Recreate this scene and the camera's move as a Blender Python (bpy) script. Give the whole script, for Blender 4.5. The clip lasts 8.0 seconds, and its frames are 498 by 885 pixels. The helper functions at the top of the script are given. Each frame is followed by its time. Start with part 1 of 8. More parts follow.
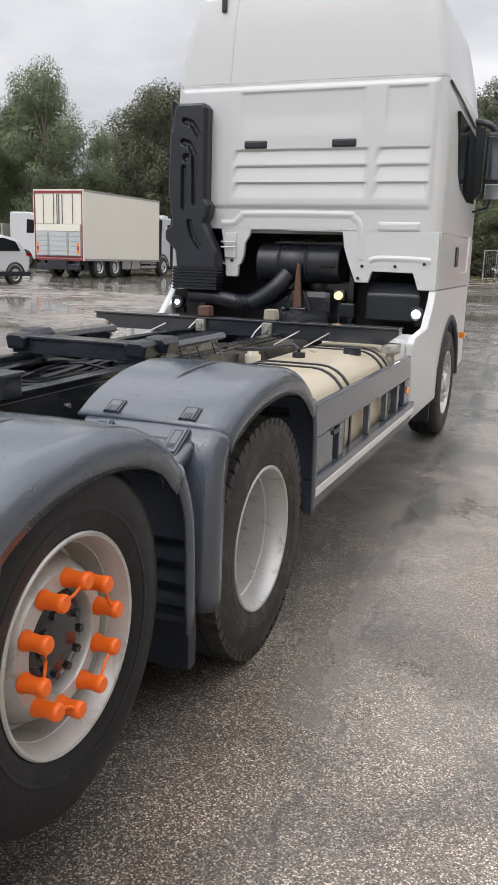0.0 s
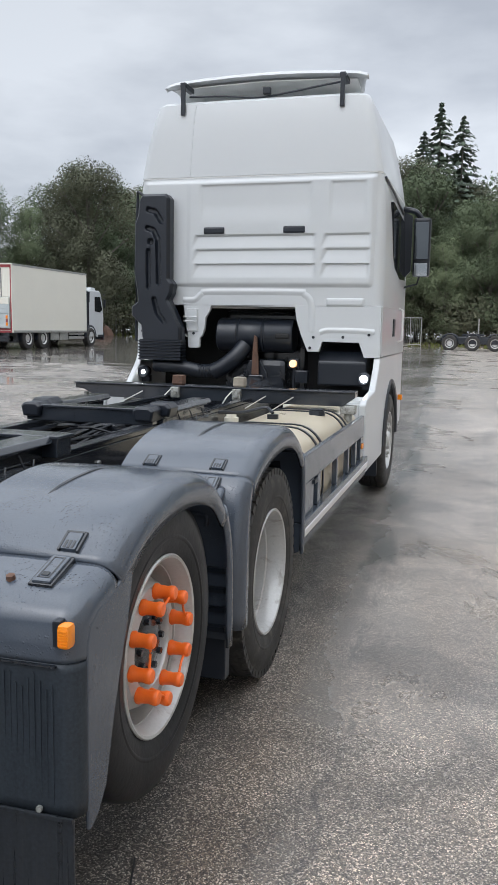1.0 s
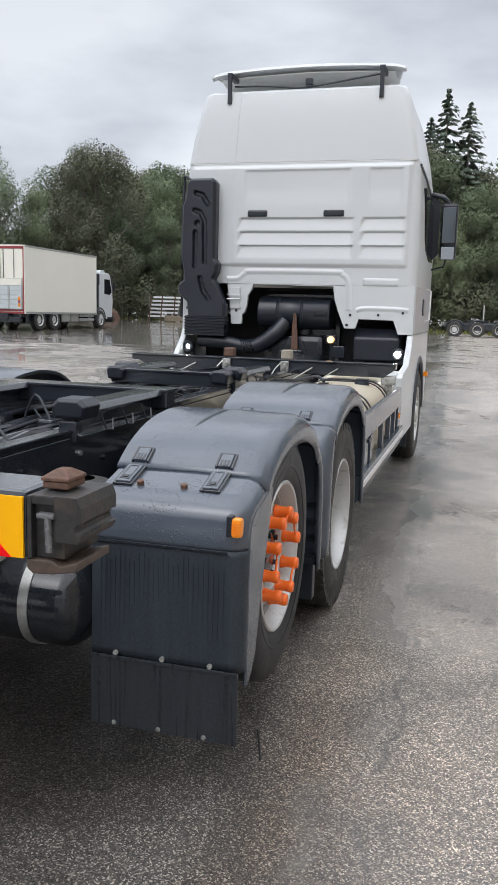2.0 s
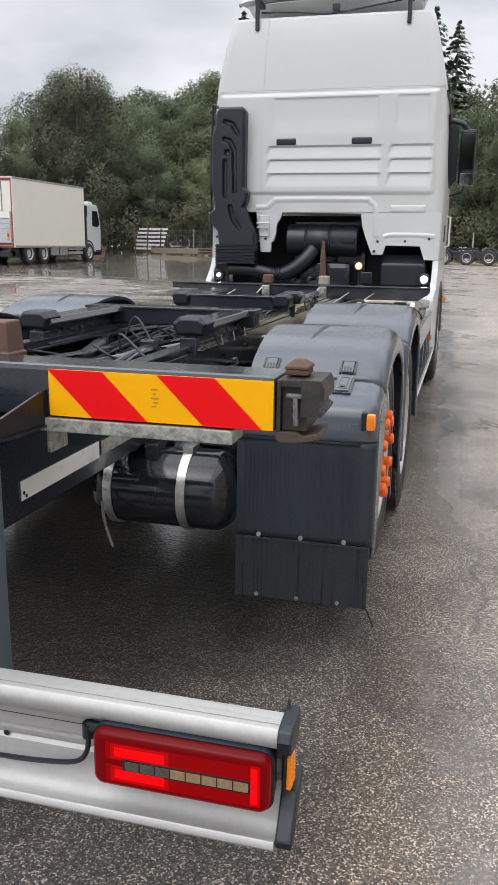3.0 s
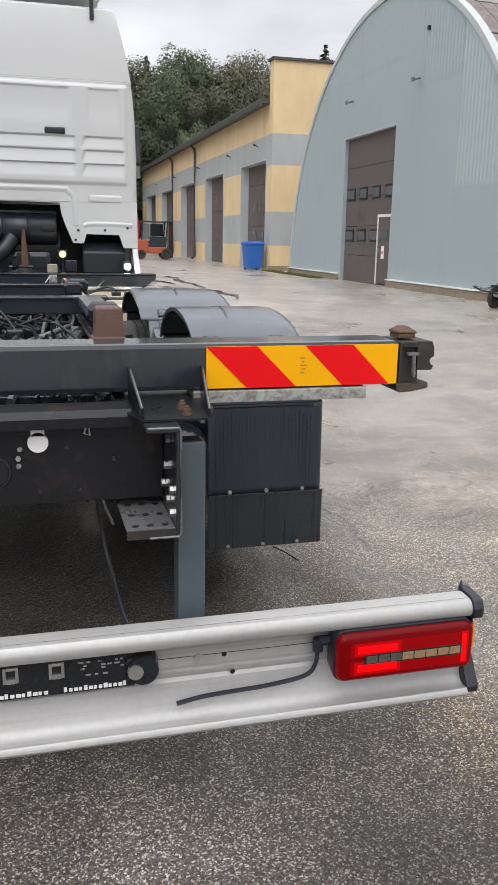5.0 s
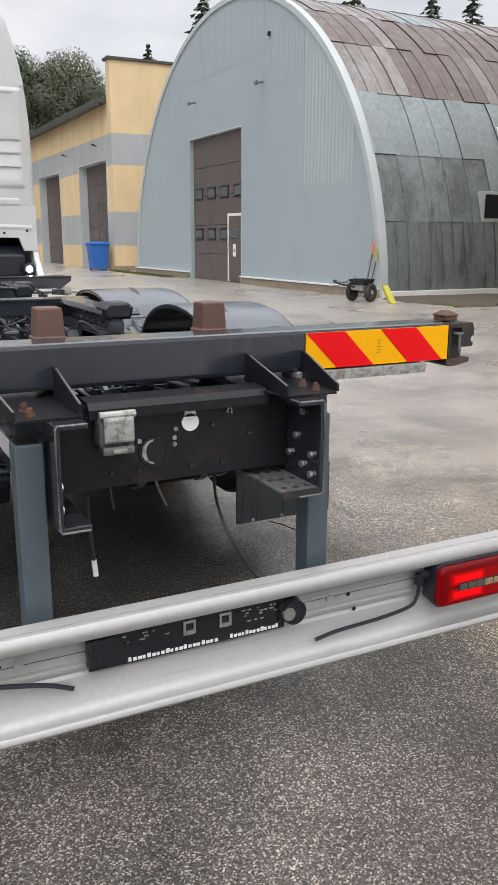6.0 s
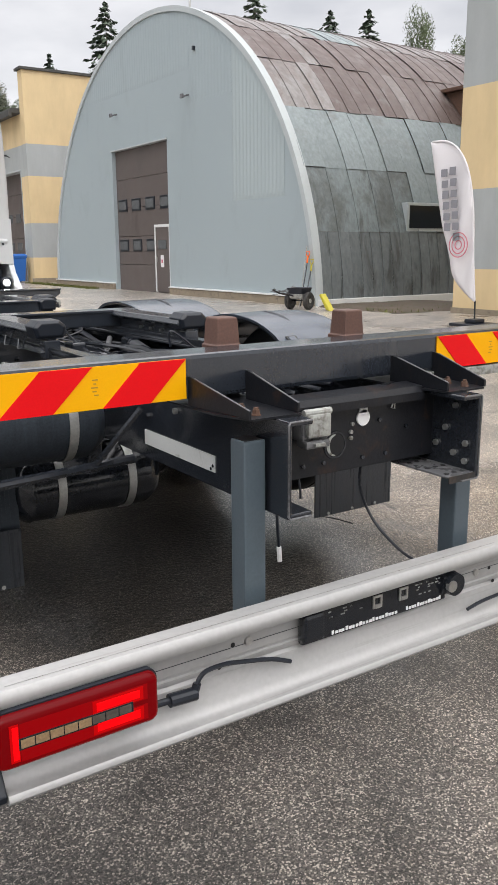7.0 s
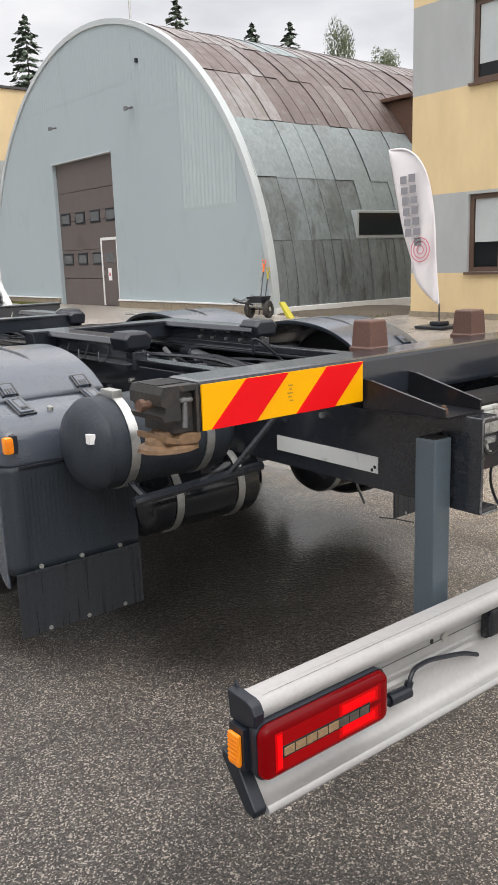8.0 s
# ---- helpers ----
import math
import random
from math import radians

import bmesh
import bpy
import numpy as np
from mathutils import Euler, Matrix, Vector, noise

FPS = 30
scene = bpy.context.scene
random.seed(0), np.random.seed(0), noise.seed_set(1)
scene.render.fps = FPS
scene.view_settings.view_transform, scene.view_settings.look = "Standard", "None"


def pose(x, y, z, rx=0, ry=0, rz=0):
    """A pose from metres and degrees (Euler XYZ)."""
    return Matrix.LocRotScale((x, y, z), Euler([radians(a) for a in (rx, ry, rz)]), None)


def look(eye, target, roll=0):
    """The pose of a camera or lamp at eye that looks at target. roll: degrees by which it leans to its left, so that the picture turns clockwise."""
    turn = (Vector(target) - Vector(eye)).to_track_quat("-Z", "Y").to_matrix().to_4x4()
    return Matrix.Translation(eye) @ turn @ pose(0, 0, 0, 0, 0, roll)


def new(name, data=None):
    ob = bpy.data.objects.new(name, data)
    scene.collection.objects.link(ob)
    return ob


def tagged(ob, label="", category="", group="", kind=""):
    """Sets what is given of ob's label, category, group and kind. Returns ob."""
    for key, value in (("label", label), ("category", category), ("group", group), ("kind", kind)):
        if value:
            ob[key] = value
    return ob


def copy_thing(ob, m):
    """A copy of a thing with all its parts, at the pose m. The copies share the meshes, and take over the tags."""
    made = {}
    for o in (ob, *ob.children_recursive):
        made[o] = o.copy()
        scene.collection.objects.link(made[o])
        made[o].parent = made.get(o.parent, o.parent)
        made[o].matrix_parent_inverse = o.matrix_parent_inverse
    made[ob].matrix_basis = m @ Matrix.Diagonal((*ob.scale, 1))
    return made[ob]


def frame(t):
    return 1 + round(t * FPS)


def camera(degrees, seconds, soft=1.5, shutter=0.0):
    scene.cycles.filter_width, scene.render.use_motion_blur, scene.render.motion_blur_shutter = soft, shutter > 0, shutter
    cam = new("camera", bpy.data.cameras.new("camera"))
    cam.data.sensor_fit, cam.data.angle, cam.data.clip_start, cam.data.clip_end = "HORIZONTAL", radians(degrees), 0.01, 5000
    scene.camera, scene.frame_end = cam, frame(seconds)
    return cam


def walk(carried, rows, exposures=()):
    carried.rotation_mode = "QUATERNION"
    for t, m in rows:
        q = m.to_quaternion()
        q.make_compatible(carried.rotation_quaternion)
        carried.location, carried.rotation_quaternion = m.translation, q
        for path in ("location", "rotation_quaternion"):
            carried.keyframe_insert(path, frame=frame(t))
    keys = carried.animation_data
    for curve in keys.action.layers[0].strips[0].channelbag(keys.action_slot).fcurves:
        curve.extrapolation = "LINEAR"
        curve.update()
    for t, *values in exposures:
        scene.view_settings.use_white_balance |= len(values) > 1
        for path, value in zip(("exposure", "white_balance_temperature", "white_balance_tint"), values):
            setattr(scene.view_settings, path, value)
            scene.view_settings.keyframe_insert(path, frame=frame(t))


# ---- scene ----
cam = camera(34.0, 8.0, soft=1.4)
PATH = [
    (0, (2.293, 0.01, 1.622), (1.583, 1.826, 1.177), 1.7),
    (0.5, (2.281, -0.327, 1.632), (1.678, 1.547, 1.279), 1.0),
    (1, (2.137, -0.679, 1.656), (1.592, 1.224, 1.375), 1.0),
    (1.2, (2.06, -0.818, 1.649), (1.524, 1.089, 1.375), 0.9),
    (2.3, (1.838, -1.458, 1.556), (1.292, 0.43, 1.187), 1.7),
    (2.5, (1.771, -1.548, 1.569), (1.221, 0.329, 1.154), 1.5),
    (3, (1.515, -1.834, 1.529), (1.024, 0.046, 1.055), 0.8),
    (3.5, (1.167, -1.95, 1.49), (0.868, -0.037, 0.985), 0.8),
    (4, (0.831, -2.076, 1.497), (0.846, -0.14, 0.995), 1.6),
    (4.2, (0.67, -2.147, 1.493), (0.807, -0.216, 0.989), 1.8),
    (5.3, (-0.214, -2.244, 1.515), (0.406, -0.403, 1.039), 0.6),
    (5.5, (-0.403, -2.267, 1.511), (0.294, -0.453, 1.037), 0.4),
    (6, (-0.827, -2.265, 1.509), (0.045, -0.531, 1.026), 0.1),
    (6.5, (-1.218, -2.144, 1.517), (-0.226, -0.473, 1.046), 0.0),
    (7, (-1.659, -2.073, 1.525), (-0.588, -0.448, 1.064), -0.4),
    (7.5, (-1.991, -1.908, 1.498), (-0.851, -0.328, 1.048), -1.2),
    (8, (-2.255, -1.662, 1.522), (-1.047, -0.13, 1.082), -1.9),
]
LIGHT = [(0.0, 0.18, 6500, 12.0), (0.5, 0.14, 6340, 12.0), (1.0, 0.08, 6060, 9.0), (2.5, 0.22, 6300, 10.8), (3.3, 0.18, 6430, 11.0), (6.5, 0.22, 6500, 11.3), (8.0, 0.38, 6680, 11.2)]
walk(cam, [(t, look(eye, target, roll)) for t, eye, target, roll in PATH], LIGHT)

# ---- sky and light ----
world = bpy.data.worlds.new("overcast")
scene.world = world
world.use_nodes = True
wn, wl = world.node_tree.nodes, world.node_tree.links
wn.clear()
w_out, w_bg = wn.new("ShaderNodeOutputWorld"), wn.new("ShaderNodeBackground")
w_co, w_sep = wn.new("ShaderNodeTexCoord"), wn.new("ShaderNodeSeparateXYZ")
w_grad = wn.new("ShaderNodeValToRGB")
w_grad.color_ramp.elements[0].position, w_grad.color_ramp.elements[0].color = 0.0, (0.76, 0.775, 0.785, 1)
w_grad.color_ramp.elements[1].position, w_grad.color_ramp.elements[1].color = 1.0, (1.78, 1.79, 1.80, 1)
for at, tone in ((0.12, (0.66, 0.672, 0.684, 1)), (0.24, (0.52, 0.53, 0.545, 1)), (0.36, (0.48, 0.49, 0.503, 1)), (0.50, (1.00, 1.01, 1.025, 1)), (0.74, (1.45, 1.46, 1.475, 1))):
    w_grad.color_ramp.elements.new(at).color = tone
w_map, w_noise, w_cloud = wn.new("ShaderNodeMapping"), wn.new("ShaderNodeTexNoise"), wn.new("ShaderNodeValToRGB")
w_map.inputs["Scale"].default_value = (1.6, 1.6, 4.5)
w_noise.inputs["Scale"].default_value, w_noise.inputs["Detail"].default_value = 1.7, 6
w_noise.inputs["Roughness"].default_value = 0.5
w_cloud.color_ramp.elements[0].position, w_cloud.color_ramp.elements[0].color = 0.36, (0.66, 0.68, 0.71, 1)
w_cloud.color_ramp.elements[1].position, w_cloud.color_ramp.elements[1].color = 0.62, (1.24, 1.24, 1.22, 1)
w_sky = wn.new("ShaderNodeTexSky")
w_sky.sky_type, w_sky.sun_disc = "NISHITA", False
w_sky.sun_elevation, w_sky.sun_rotation, w_sky.dust_density = radians(48), radians(200), 6.0
w_hue = wn.new("ShaderNodeHueSaturation")
w_hue.inputs["Saturation"].default_value, w_hue.inputs["Value"].default_value = 0.25, 0.06
w_mul, w_add = wn.new("ShaderNodeMixRGB"), wn.new("ShaderNodeMixRGB")
w_mul.blend_type, w_add.blend_type = "MULTIPLY", "ADD"
w_mul.inputs[0].default_value = w_add.inputs[0].default_value = 1.0
wl.new(w_co.outputs["Generated"], w_sep.inputs[0])
wl.new(w_sep.outputs["Z"], w_grad.inputs[0])
wl.new(w_co.outputs["Generated"], w_map.inputs[0])
wl.new(w_map.outputs[0], w_noise.inputs["Vector"])
wl.new(w_noise.outputs["Fac"], w_cloud.inputs[0])
wl.new(w_grad.outputs[0], w_mul.inputs[1])
wl.new(w_cloud.outputs[0], w_mul.inputs[2])
wl.new(w_sky.outputs[0], w_hue.inputs["Color"])
wl.new(w_mul.outputs[0], w_add.inputs[1])
wl.new(w_hue.outputs[0], w_add.inputs[2])
w_tint = wn.new("ShaderNodeMixRGB")
w_tint.blend_type = "MULTIPLY"
w_tint.inputs[0].default_value = 1.0
# the cloud cover is thinner towards +x
w_side = wn.new("ShaderNodeValToRGB")
w_side.color_ramp.elements[0].position, w_side.color_ramp.elements[0].color = 0.2, (0.90, 0.895, 0.902, 1)
w_side.color_ramp.elements[1].position, w_side.color_ramp.elements[1].color = 0.9, (1.06, 1.047, 1.05, 1)
w_turn = wn.new("ShaderNodeMath")
w_turn.operation = "MULTIPLY_ADD"
w_turn.inputs[1].default_value, w_turn.inputs[2].default_value = 0.5, 0.5
wl.new(w_sep.outputs["X"], w_turn.inputs[0])
wl.new(w_turn.outputs[0], w_side.inputs[0])
wl.new(w_side.outputs[0], w_tint.inputs[2])
wl.new(w_add.outputs[0], w_tint.inputs[1])
wl.new(w_tint.outputs[0], w_bg.inputs[0])
wl.new(w_bg.outputs[0], w_out.inputs[0])
w_bg.inputs["Strength"].default_value = 1.0
sun = new("sun", bpy.data.lights.new("sun", "SUN"))
sun.data.energy, sun.data.angle, sun.data.color = 0.40, radians(70), (1.0, 0.975, 0.95)
sun.matrix_world = look((-2, -4, 18), (0, 0, 0))

# ---- materials ----
def nodes_of(m):
    m.use_nodes = True
    return m.node_tree.nodes, m.node_tree.links, m.node_tree.nodes["Principled BSDF"]


def ramp(nt, fac, stops):
    r = nt.nodes.new("ShaderNodeValToRGB")
    while len(r.color_ramp.elements) < len(stops):
        r.color_ramp.elements.new(0.5)
    for el, (p, c) in zip(r.color_ramp.elements, stops):
        el.position = p
        el.color = (*c, 1) if isinstance(c, tuple) else (c, c, c, 1)
    nt.links.new(fac, r.inputs[0])
    return r.outputs[0]


def noise_of(nt, scale, detail=4, rough=0.55, stretch=(1, 1, 1), dist=0.0, world_space=False):
    co, mp, nz = nt.nodes.new("ShaderNodeNewGeometry" if world_space else "ShaderNodeTexCoord"), nt.nodes.new("ShaderNodeMapping"), nt.nodes.new("ShaderNodeTexNoise")
    mp.inputs["Scale"].default_value = stretch
    nz.inputs["Scale"].default_value, nz.inputs["Detail"].default_value = scale, detail
    nz.inputs["Roughness"].default_value, nz.inputs["Distortion"].default_value = rough, dist
    nt.links.new(co.outputs["Position" if world_space else "Object"], mp.inputs[0])
    nt.links.new(mp.outputs[0], nz.inputs["Vector"])
    return nz.outputs["Fac"]


def mixed(nt, fac, a, b, mode="MIX"):
    m = nt.nodes.new("ShaderNodeMixRGB")
    m.blend_type = mode
    for sock, v in zip(m.inputs, (fac, a, b)):
        if hasattr(v, "is_linked"):
            nt.links.new(v, sock)
        elif isinstance(v, tuple):
            sock.default_value = (*v, 1)
        else:
            sock.default_value = v
    return m.outputs[0]


def bumped(nt, bsdf, height, strength=0.2, distance=0.01):
    b = nt.nodes.new("ShaderNodeBump")
    b.inputs["Strength"].default_value, b.inputs["Distance"].default_value = strength, distance
    nt.links.new(height, b.inputs["Height"])
    nt.links.new(b.outputs[0], bsdf.inputs["Normal"])


def surface(name, col, rough=0.5, metal=0.0, vary=0.12, grain=60, stain=2.0, bump=0.1, streak=(1, 1, 1), dirt=None, dirt_amount=0.3, spec=0.5, coat=0.0):
    """A worn surface: grain and stains on one base colour, with an optional dirt colour in large irregular patches."""
    m = bpy.data.materials.new(name)
    nd, ln, bs = nodes_of(m)
    nt = m.node_tree
    fine = noise_of(nt, grain, 3)
    big = noise_of(nt, stain, 6, 0.6, streak, 0.3)
    lo, hi = tuple(c * (1 - vary) for c in col), tuple(min(1, c * (1 + vary)) for c in col)
    c1 = ramp(nt, big, [(0.3, lo), (0.7, hi)])
    c2 = mixed(nt, 0.5, c1, ramp(nt, fine, [(0.3, lo), (0.7, hi)]))
    if dirt:
        spots = noise_of(nt, stain * 2.7, 8, 0.65, streak, 0.6)
        c2 = mixed(nt, ramp(nt, spots, [(0.62 - 0.35 * dirt_amount, 0.0), (0.78 - 0.2 * dirt_amount, 0.85)]), c2, dirt)
    ln.new(c2, bs.inputs["Base Color"])
    r = ramp(nt, big, [(0.25, max(0.03, rough * 0.75)), (0.75, min(1, rough * 1.25))])
    ln.new(r, bs.inputs["Roughness"])
    bs.inputs["Metallic"].default_value = metal
    bs.inputs["Specular IOR Level"].default_value = spec
    bs.inputs["Coat Weight"].default_value = coat
    bs.inputs["Coat Roughness"].default_value = 0.08
    if bump:
        bumped(nt, bs, fine, bump, 0.004)
    return m


def glow(name, col, strength, base=(0.5, 0.1, 0.05)):
    m = bpy.data.materials.new(name)
    nd, ln, bs = nodes_of(m)
    bs.inputs["Base Color"].default_value = (*base, 1)
    bs.inputs["Emission Color"].default_value = (*col, 1)
    bs.inputs["Emission Strength"].default_value = strength
    bs.inputs["Roughness"].default_value = 0.15
    return m


def asphalt():
    """Wet asphalt: a dark brown strip along the lorry, a paler strip past a paving joint, crushed stones and a water film."""
    m = bpy.data.materials.new("wet_asphalt")
    nd, ln, bs = nodes_of(m)
    nt = m.node_tree
    co = nd.new("ShaderNodeTexCoord")

    def stones_at(scale, feature="F1"):
        v = nd.new("ShaderNodeTexVoronoi")
        v.feature = feature
        v.inputs["Scale"].default_value = scale
        ln.new(co.outputs["Object"], v.inputs["Vector"])
        return v

    def maths(op, *args):
        q = nd.new("ShaderNodeMath")
        q.operation = op
        for sock, v in zip(q.inputs, args):
            if hasattr(v, "is_linked"):
                ln.new(v, sock)
            else:
                sock.default_value = v
        return q.outputs[0]

    fine, coarse, edge = stones_at(215), stones_at(95), stones_at(215, "DISTANCE_TO_EDGE")
    cf, cc, xyz = nd.new("ShaderNodeSeparateColor"), nd.new("ShaderNodeSeparateColor"), nd.new("ShaderNodeSeparateXYZ")
    ln.new(fine.outputs["Color"], cf.inputs[0])
    ln.new(coarse.outputs["Color"], cc.inputs[0])
    ln.new(co.outputs["Object"], xyz.inputs[0])
    # distance from the paving joint, roughened
    wave = maths("MULTIPLY", maths("SUBTRACT", noise_of(nt, 1.4, 6, 0.6), 0.5), 0.34)
    d = maths("ADD", maths("MULTIPLY_ADD", xyz.outputs["Y"], 0.037, maths("SUBTRACT", xyz.outputs["X"], 1.70)), wave)
    past = ramp(nt, maths("ADD", d, 0.6), [(0.12, 0.0), (0.58, 1.0)])
    off = ramp(nt, maths("MULTIPLY_ADD", xyz.outputs["X"], -0.2, maths("MULTIPLY_ADD", noise_of(nt, 0.5, 5, 0.6), 0.6, -0.2)), [(0.26, 0.0), (0.75, 0.8)])
    blotch = ramp(nt, noise_of(nt, 1.0, 8, 0.62, (1, 1, 1), 0.9), [(0.45, 0.0), (0.57, 1.0)])
    dry = maths("MULTIPLY", maths("MAXIMUM", past, off), ramp(nt, noise_of(nt, 0.42, 7, 0.62, (1.2, 0.75, 1), 0.5), [(0.26, 0.45), (0.50, 1.0)]))
    far = ramp(nt, maths("MULTIPLY", xyz.outputs["Y"], 0.05), [(0.20, 0.0), (0.45, 1.0)])
    sheets = maths("MULTIPLY", far, ramp(nt, noise_of(nt, 0.62, 9, 0.66, (0.8, 1.3, 1), 0.9), [(0.415, 0.85), (0.485, 0.0)]))
    sheets = maths("MULTIPLY", sheets, ramp(nt, maths("MULTIPLY_ADD", xyz.outputs["X"], 0.05, 0.5), [(0.50, 1.0), (0.60, 0.0)]))
    dry = maths("MULTIPLY", dry, maths("SUBTRACT", 1.0, sheets))
    dry = maths("MAXIMUM", dry, maths("MULTIPLY", blotch, 0.42))
    # the paving beside the tail is bare crushed stone under a thin film
    bare = maths("MULTIPLY", ramp(nt, maths("MULTIPLY", xyz.outputs["Y"], 0.1), [(0.12, 1.0), (0.34, 0.0)]), ramp(nt, maths("MULTIPLY", d, 0.3), [(0.24, 1.0), (0.62, 0.0)]))
    bare = maths("MULTIPLY", bare, ramp(nt, maths("MULTIPLY_ADD", xyz.outputs["Y"], 0.2, 0.6), [(0.2, 0.0), (0.5, 1.0)]))
    dry = maths("MULTIPLY", dry, maths("SUBTRACT", 1.0, maths("MULTIPLY", bare, 0.72)))
    # standing water run together under the lorry; its mask also paints the lorry's shade
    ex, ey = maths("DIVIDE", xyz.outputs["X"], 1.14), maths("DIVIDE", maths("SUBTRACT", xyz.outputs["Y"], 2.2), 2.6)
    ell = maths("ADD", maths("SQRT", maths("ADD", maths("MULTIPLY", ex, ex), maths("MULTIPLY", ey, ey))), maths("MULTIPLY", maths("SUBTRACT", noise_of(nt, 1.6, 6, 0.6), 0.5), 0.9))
    wet_shade = ramp(nt, maths("MULTIPLY", ell, 0.5), [(0.33, 1.0), (0.47, 0.0)])
    dry = maths("MULTIPLY", dry, maths("SUBTRACT", 1.0, wet_shade))
    low = maths("ADD", noise_of(nt, 0.23, 7, 0.62, (0.7, 0.9, 1), 0.8), maths("MULTIPLY", ramp(nt, maths("MULTIPLY", xyz.outputs["Y"], 0.03), [(0.15, 0.0), (0.8, 1.0)]), 0.09))
    pools = ramp(nt, low, [(0.570, 0.0), (0.620, 1.0)])
    pools = maths("MULTIPLY", pools, maths("SUBTRACT", 1.0, maths("MULTIPLY", past, 0.9)))
    # a long sheet of water before the box lorry
    across = maths("MULTIPLY_ADD", xyz.outputs["X"], 0.45, maths("MULTIPLY_ADD", xyz.outputs["Y"], 1.0, maths("MULTIPLY", maths("SUBTRACT", noise_of(nt, 0.22, 7, 0.6, (0.6, 1.4, 1)), 0.5), 16.0)))
    lake = maths("MULTIPLY", ramp(nt, maths("MULTIPLY", across, 0.02), [(0.345, 0.0), (0.375, 1.0)]), ramp(nt, maths("MULTIPLY_ADD", xyz.outputs["X"], 0.05, 1.0), [(0.55, 1.0), (0.75, 0.0)]))
    lake = maths("MULTIPLY", lake, ramp(nt, noise_of(nt, 0.5, 8, 0.65, (0.4, 1.6, 1), 0.6), [(0.40, 0.25), (0.50, 1.0)]))
    pools = maths("MAXIMUM", pools, lake)
    dry = maths("MULTIPLY", dry, maths("SUBTRACT", 1.0, maths("MULTIPLY", lake, 0.85)))
    pools = maths("MAXIMUM", pools, maths("MULTIPLY", ramp(nt, maths("MULTIPLY", ell, 0.5), [(0.46, 1.0), (0.62, 0.0)]), 0.74))
    dark_bits = ramp(nt, cf.outputs[0], [(0.0, (0.020, 0.0195, 0.0190)), (0.52, (0.072, 0.067, 0.062)), (0.80, (0.165, 0.151, 0.139)), (0.96, (0.55, 0.50, 0.45))])
    warm_bits = ramp(nt, cf.outputs[0], [(0.0, (0.022, 0.015, 0.010)), (0.50, (0.115, 0.077, 0.048)), (0.80, (0.30, 0.220, 0.150)), (0.96, (0.80, 0.69, 0.55))])
    pale_bits = ramp(nt, cf.outputs[0], [(0.0, (0.070, 0.060, 0.052)), (0.50, (0.245, 0.216, 0.190)), (0.82, (0.40, 0.358, 0.320)), (0.97, (0.84, 0.76, 0.68))])
    oily = maths("MULTIPLY", ramp(nt, maths("MULTIPLY_ADD", xyz.outputs["Y"], 0.2, 0.4), [(0.10, 0.0), (0.30, 1.0)]), ramp(nt, maths("MULTIPLY", xyz.outputs["X"], 0.5), [(0.56, 0.0), (0.70, 1.0)]))
    dark_bits = mixed(nt, maths("MULTIPLY", oily, ramp(nt, noise_of(nt, 1.3, 5, 0.6), [(0.36, 0.7), (0.58, 1.0)])), dark_bits, warm_bits)
    c = mixed(nt, dry, dark_bits, pale_bits)
    chips = maths("MULTIPLY", ramp(nt, cc.outputs[1], [(0.95, 0.0), (0.958, 1.0)]), ramp(nt, coarse.outputs["Distance"], [(0.26, 1.0), (0.40, 0.0)]))
    c = mixed(nt, chips, c, mixed(nt, cc.outputs[0], (0.18, 0.152, 0.128), (0.66, 0.59, 0.52)))
    c = mixed(nt, 1.0, c, ramp(nt, noise_of(nt, 5.0, 5, 0.6), [(0.3, 0.82), (0.7, 1.15)]), "MULTIPLY")
    c = mixed(nt, 1.0, c, ramp(nt, noise_of(nt, 1.1, 7, 0.62, (1, 1, 1), 0.7), [(0.36, 0.56), (0.50, 0.95), (0.64, 1.22)]), "MULTIPLY")
    crack = maths("MULTIPLY", ramp(nt, maths("ABSOLUTE", maths("SUBTRACT", d, 0.02)), [(0.004, 1.0), (0.026, 0.0)]), ramp(nt, noise_of(nt, 2.2, 6), [(0.44, 0.0), (0.60, 0.55)]))
    smear = maths("MULTIPLY", ramp(nt, maths("ADD", d, 0.5), [(0.26, 0.0), (0.34, 1.0), (0.44, 1.0), (0.49, 0.0)]), ramp(nt, noise_of(nt, 1.7, 6, 0.6), [(0.46, 0.0), (0.58, 0.75)]))
    seep = maths("MULTIPLY", ramp(nt, maths("ADD", d, 1.0), [(0.45, 0.0), (0.72, 0.7), (0.96, 1.0), (1.0, 0.0)]), ramp(nt, noise_of(nt, 0.9, 5, 0.6), [(0.36, 0.25), (0.6, 1.0)]))
    c = mixed(nt, 1.0, c, ramp(nt, seep, [(0.0, 1.0), (1.0, 0.78)]), "MULTIPLY")
    c = mixed(nt, smear, c, (0.20, 0.182, 0.165))
    c = mixed(nt, crack, c, (0.022, 0.021, 0.020))
    band = ramp(nt, maths("ADD", d, 0.5), [(0.33, 0.0), (0.39, 1.0), (0.55, 1.0), (0.62, 0.0)])
    moss = maths("MULTIPLY", maths("MULTIPLY", band, ramp(nt, maths("MULTIPLY", xyz.outputs["Y"], 0.05), [(0.18, 0.0), (0.26, 1.0)])), ramp(nt, noise_of(nt, 2.1, 7, 0.64, (1.4, 0.5, 1)), [(0.42, 0.0), (0.54, 0.9)]))
    c = mixed(nt, moss, c, (0.040, 0.041, 0.030))
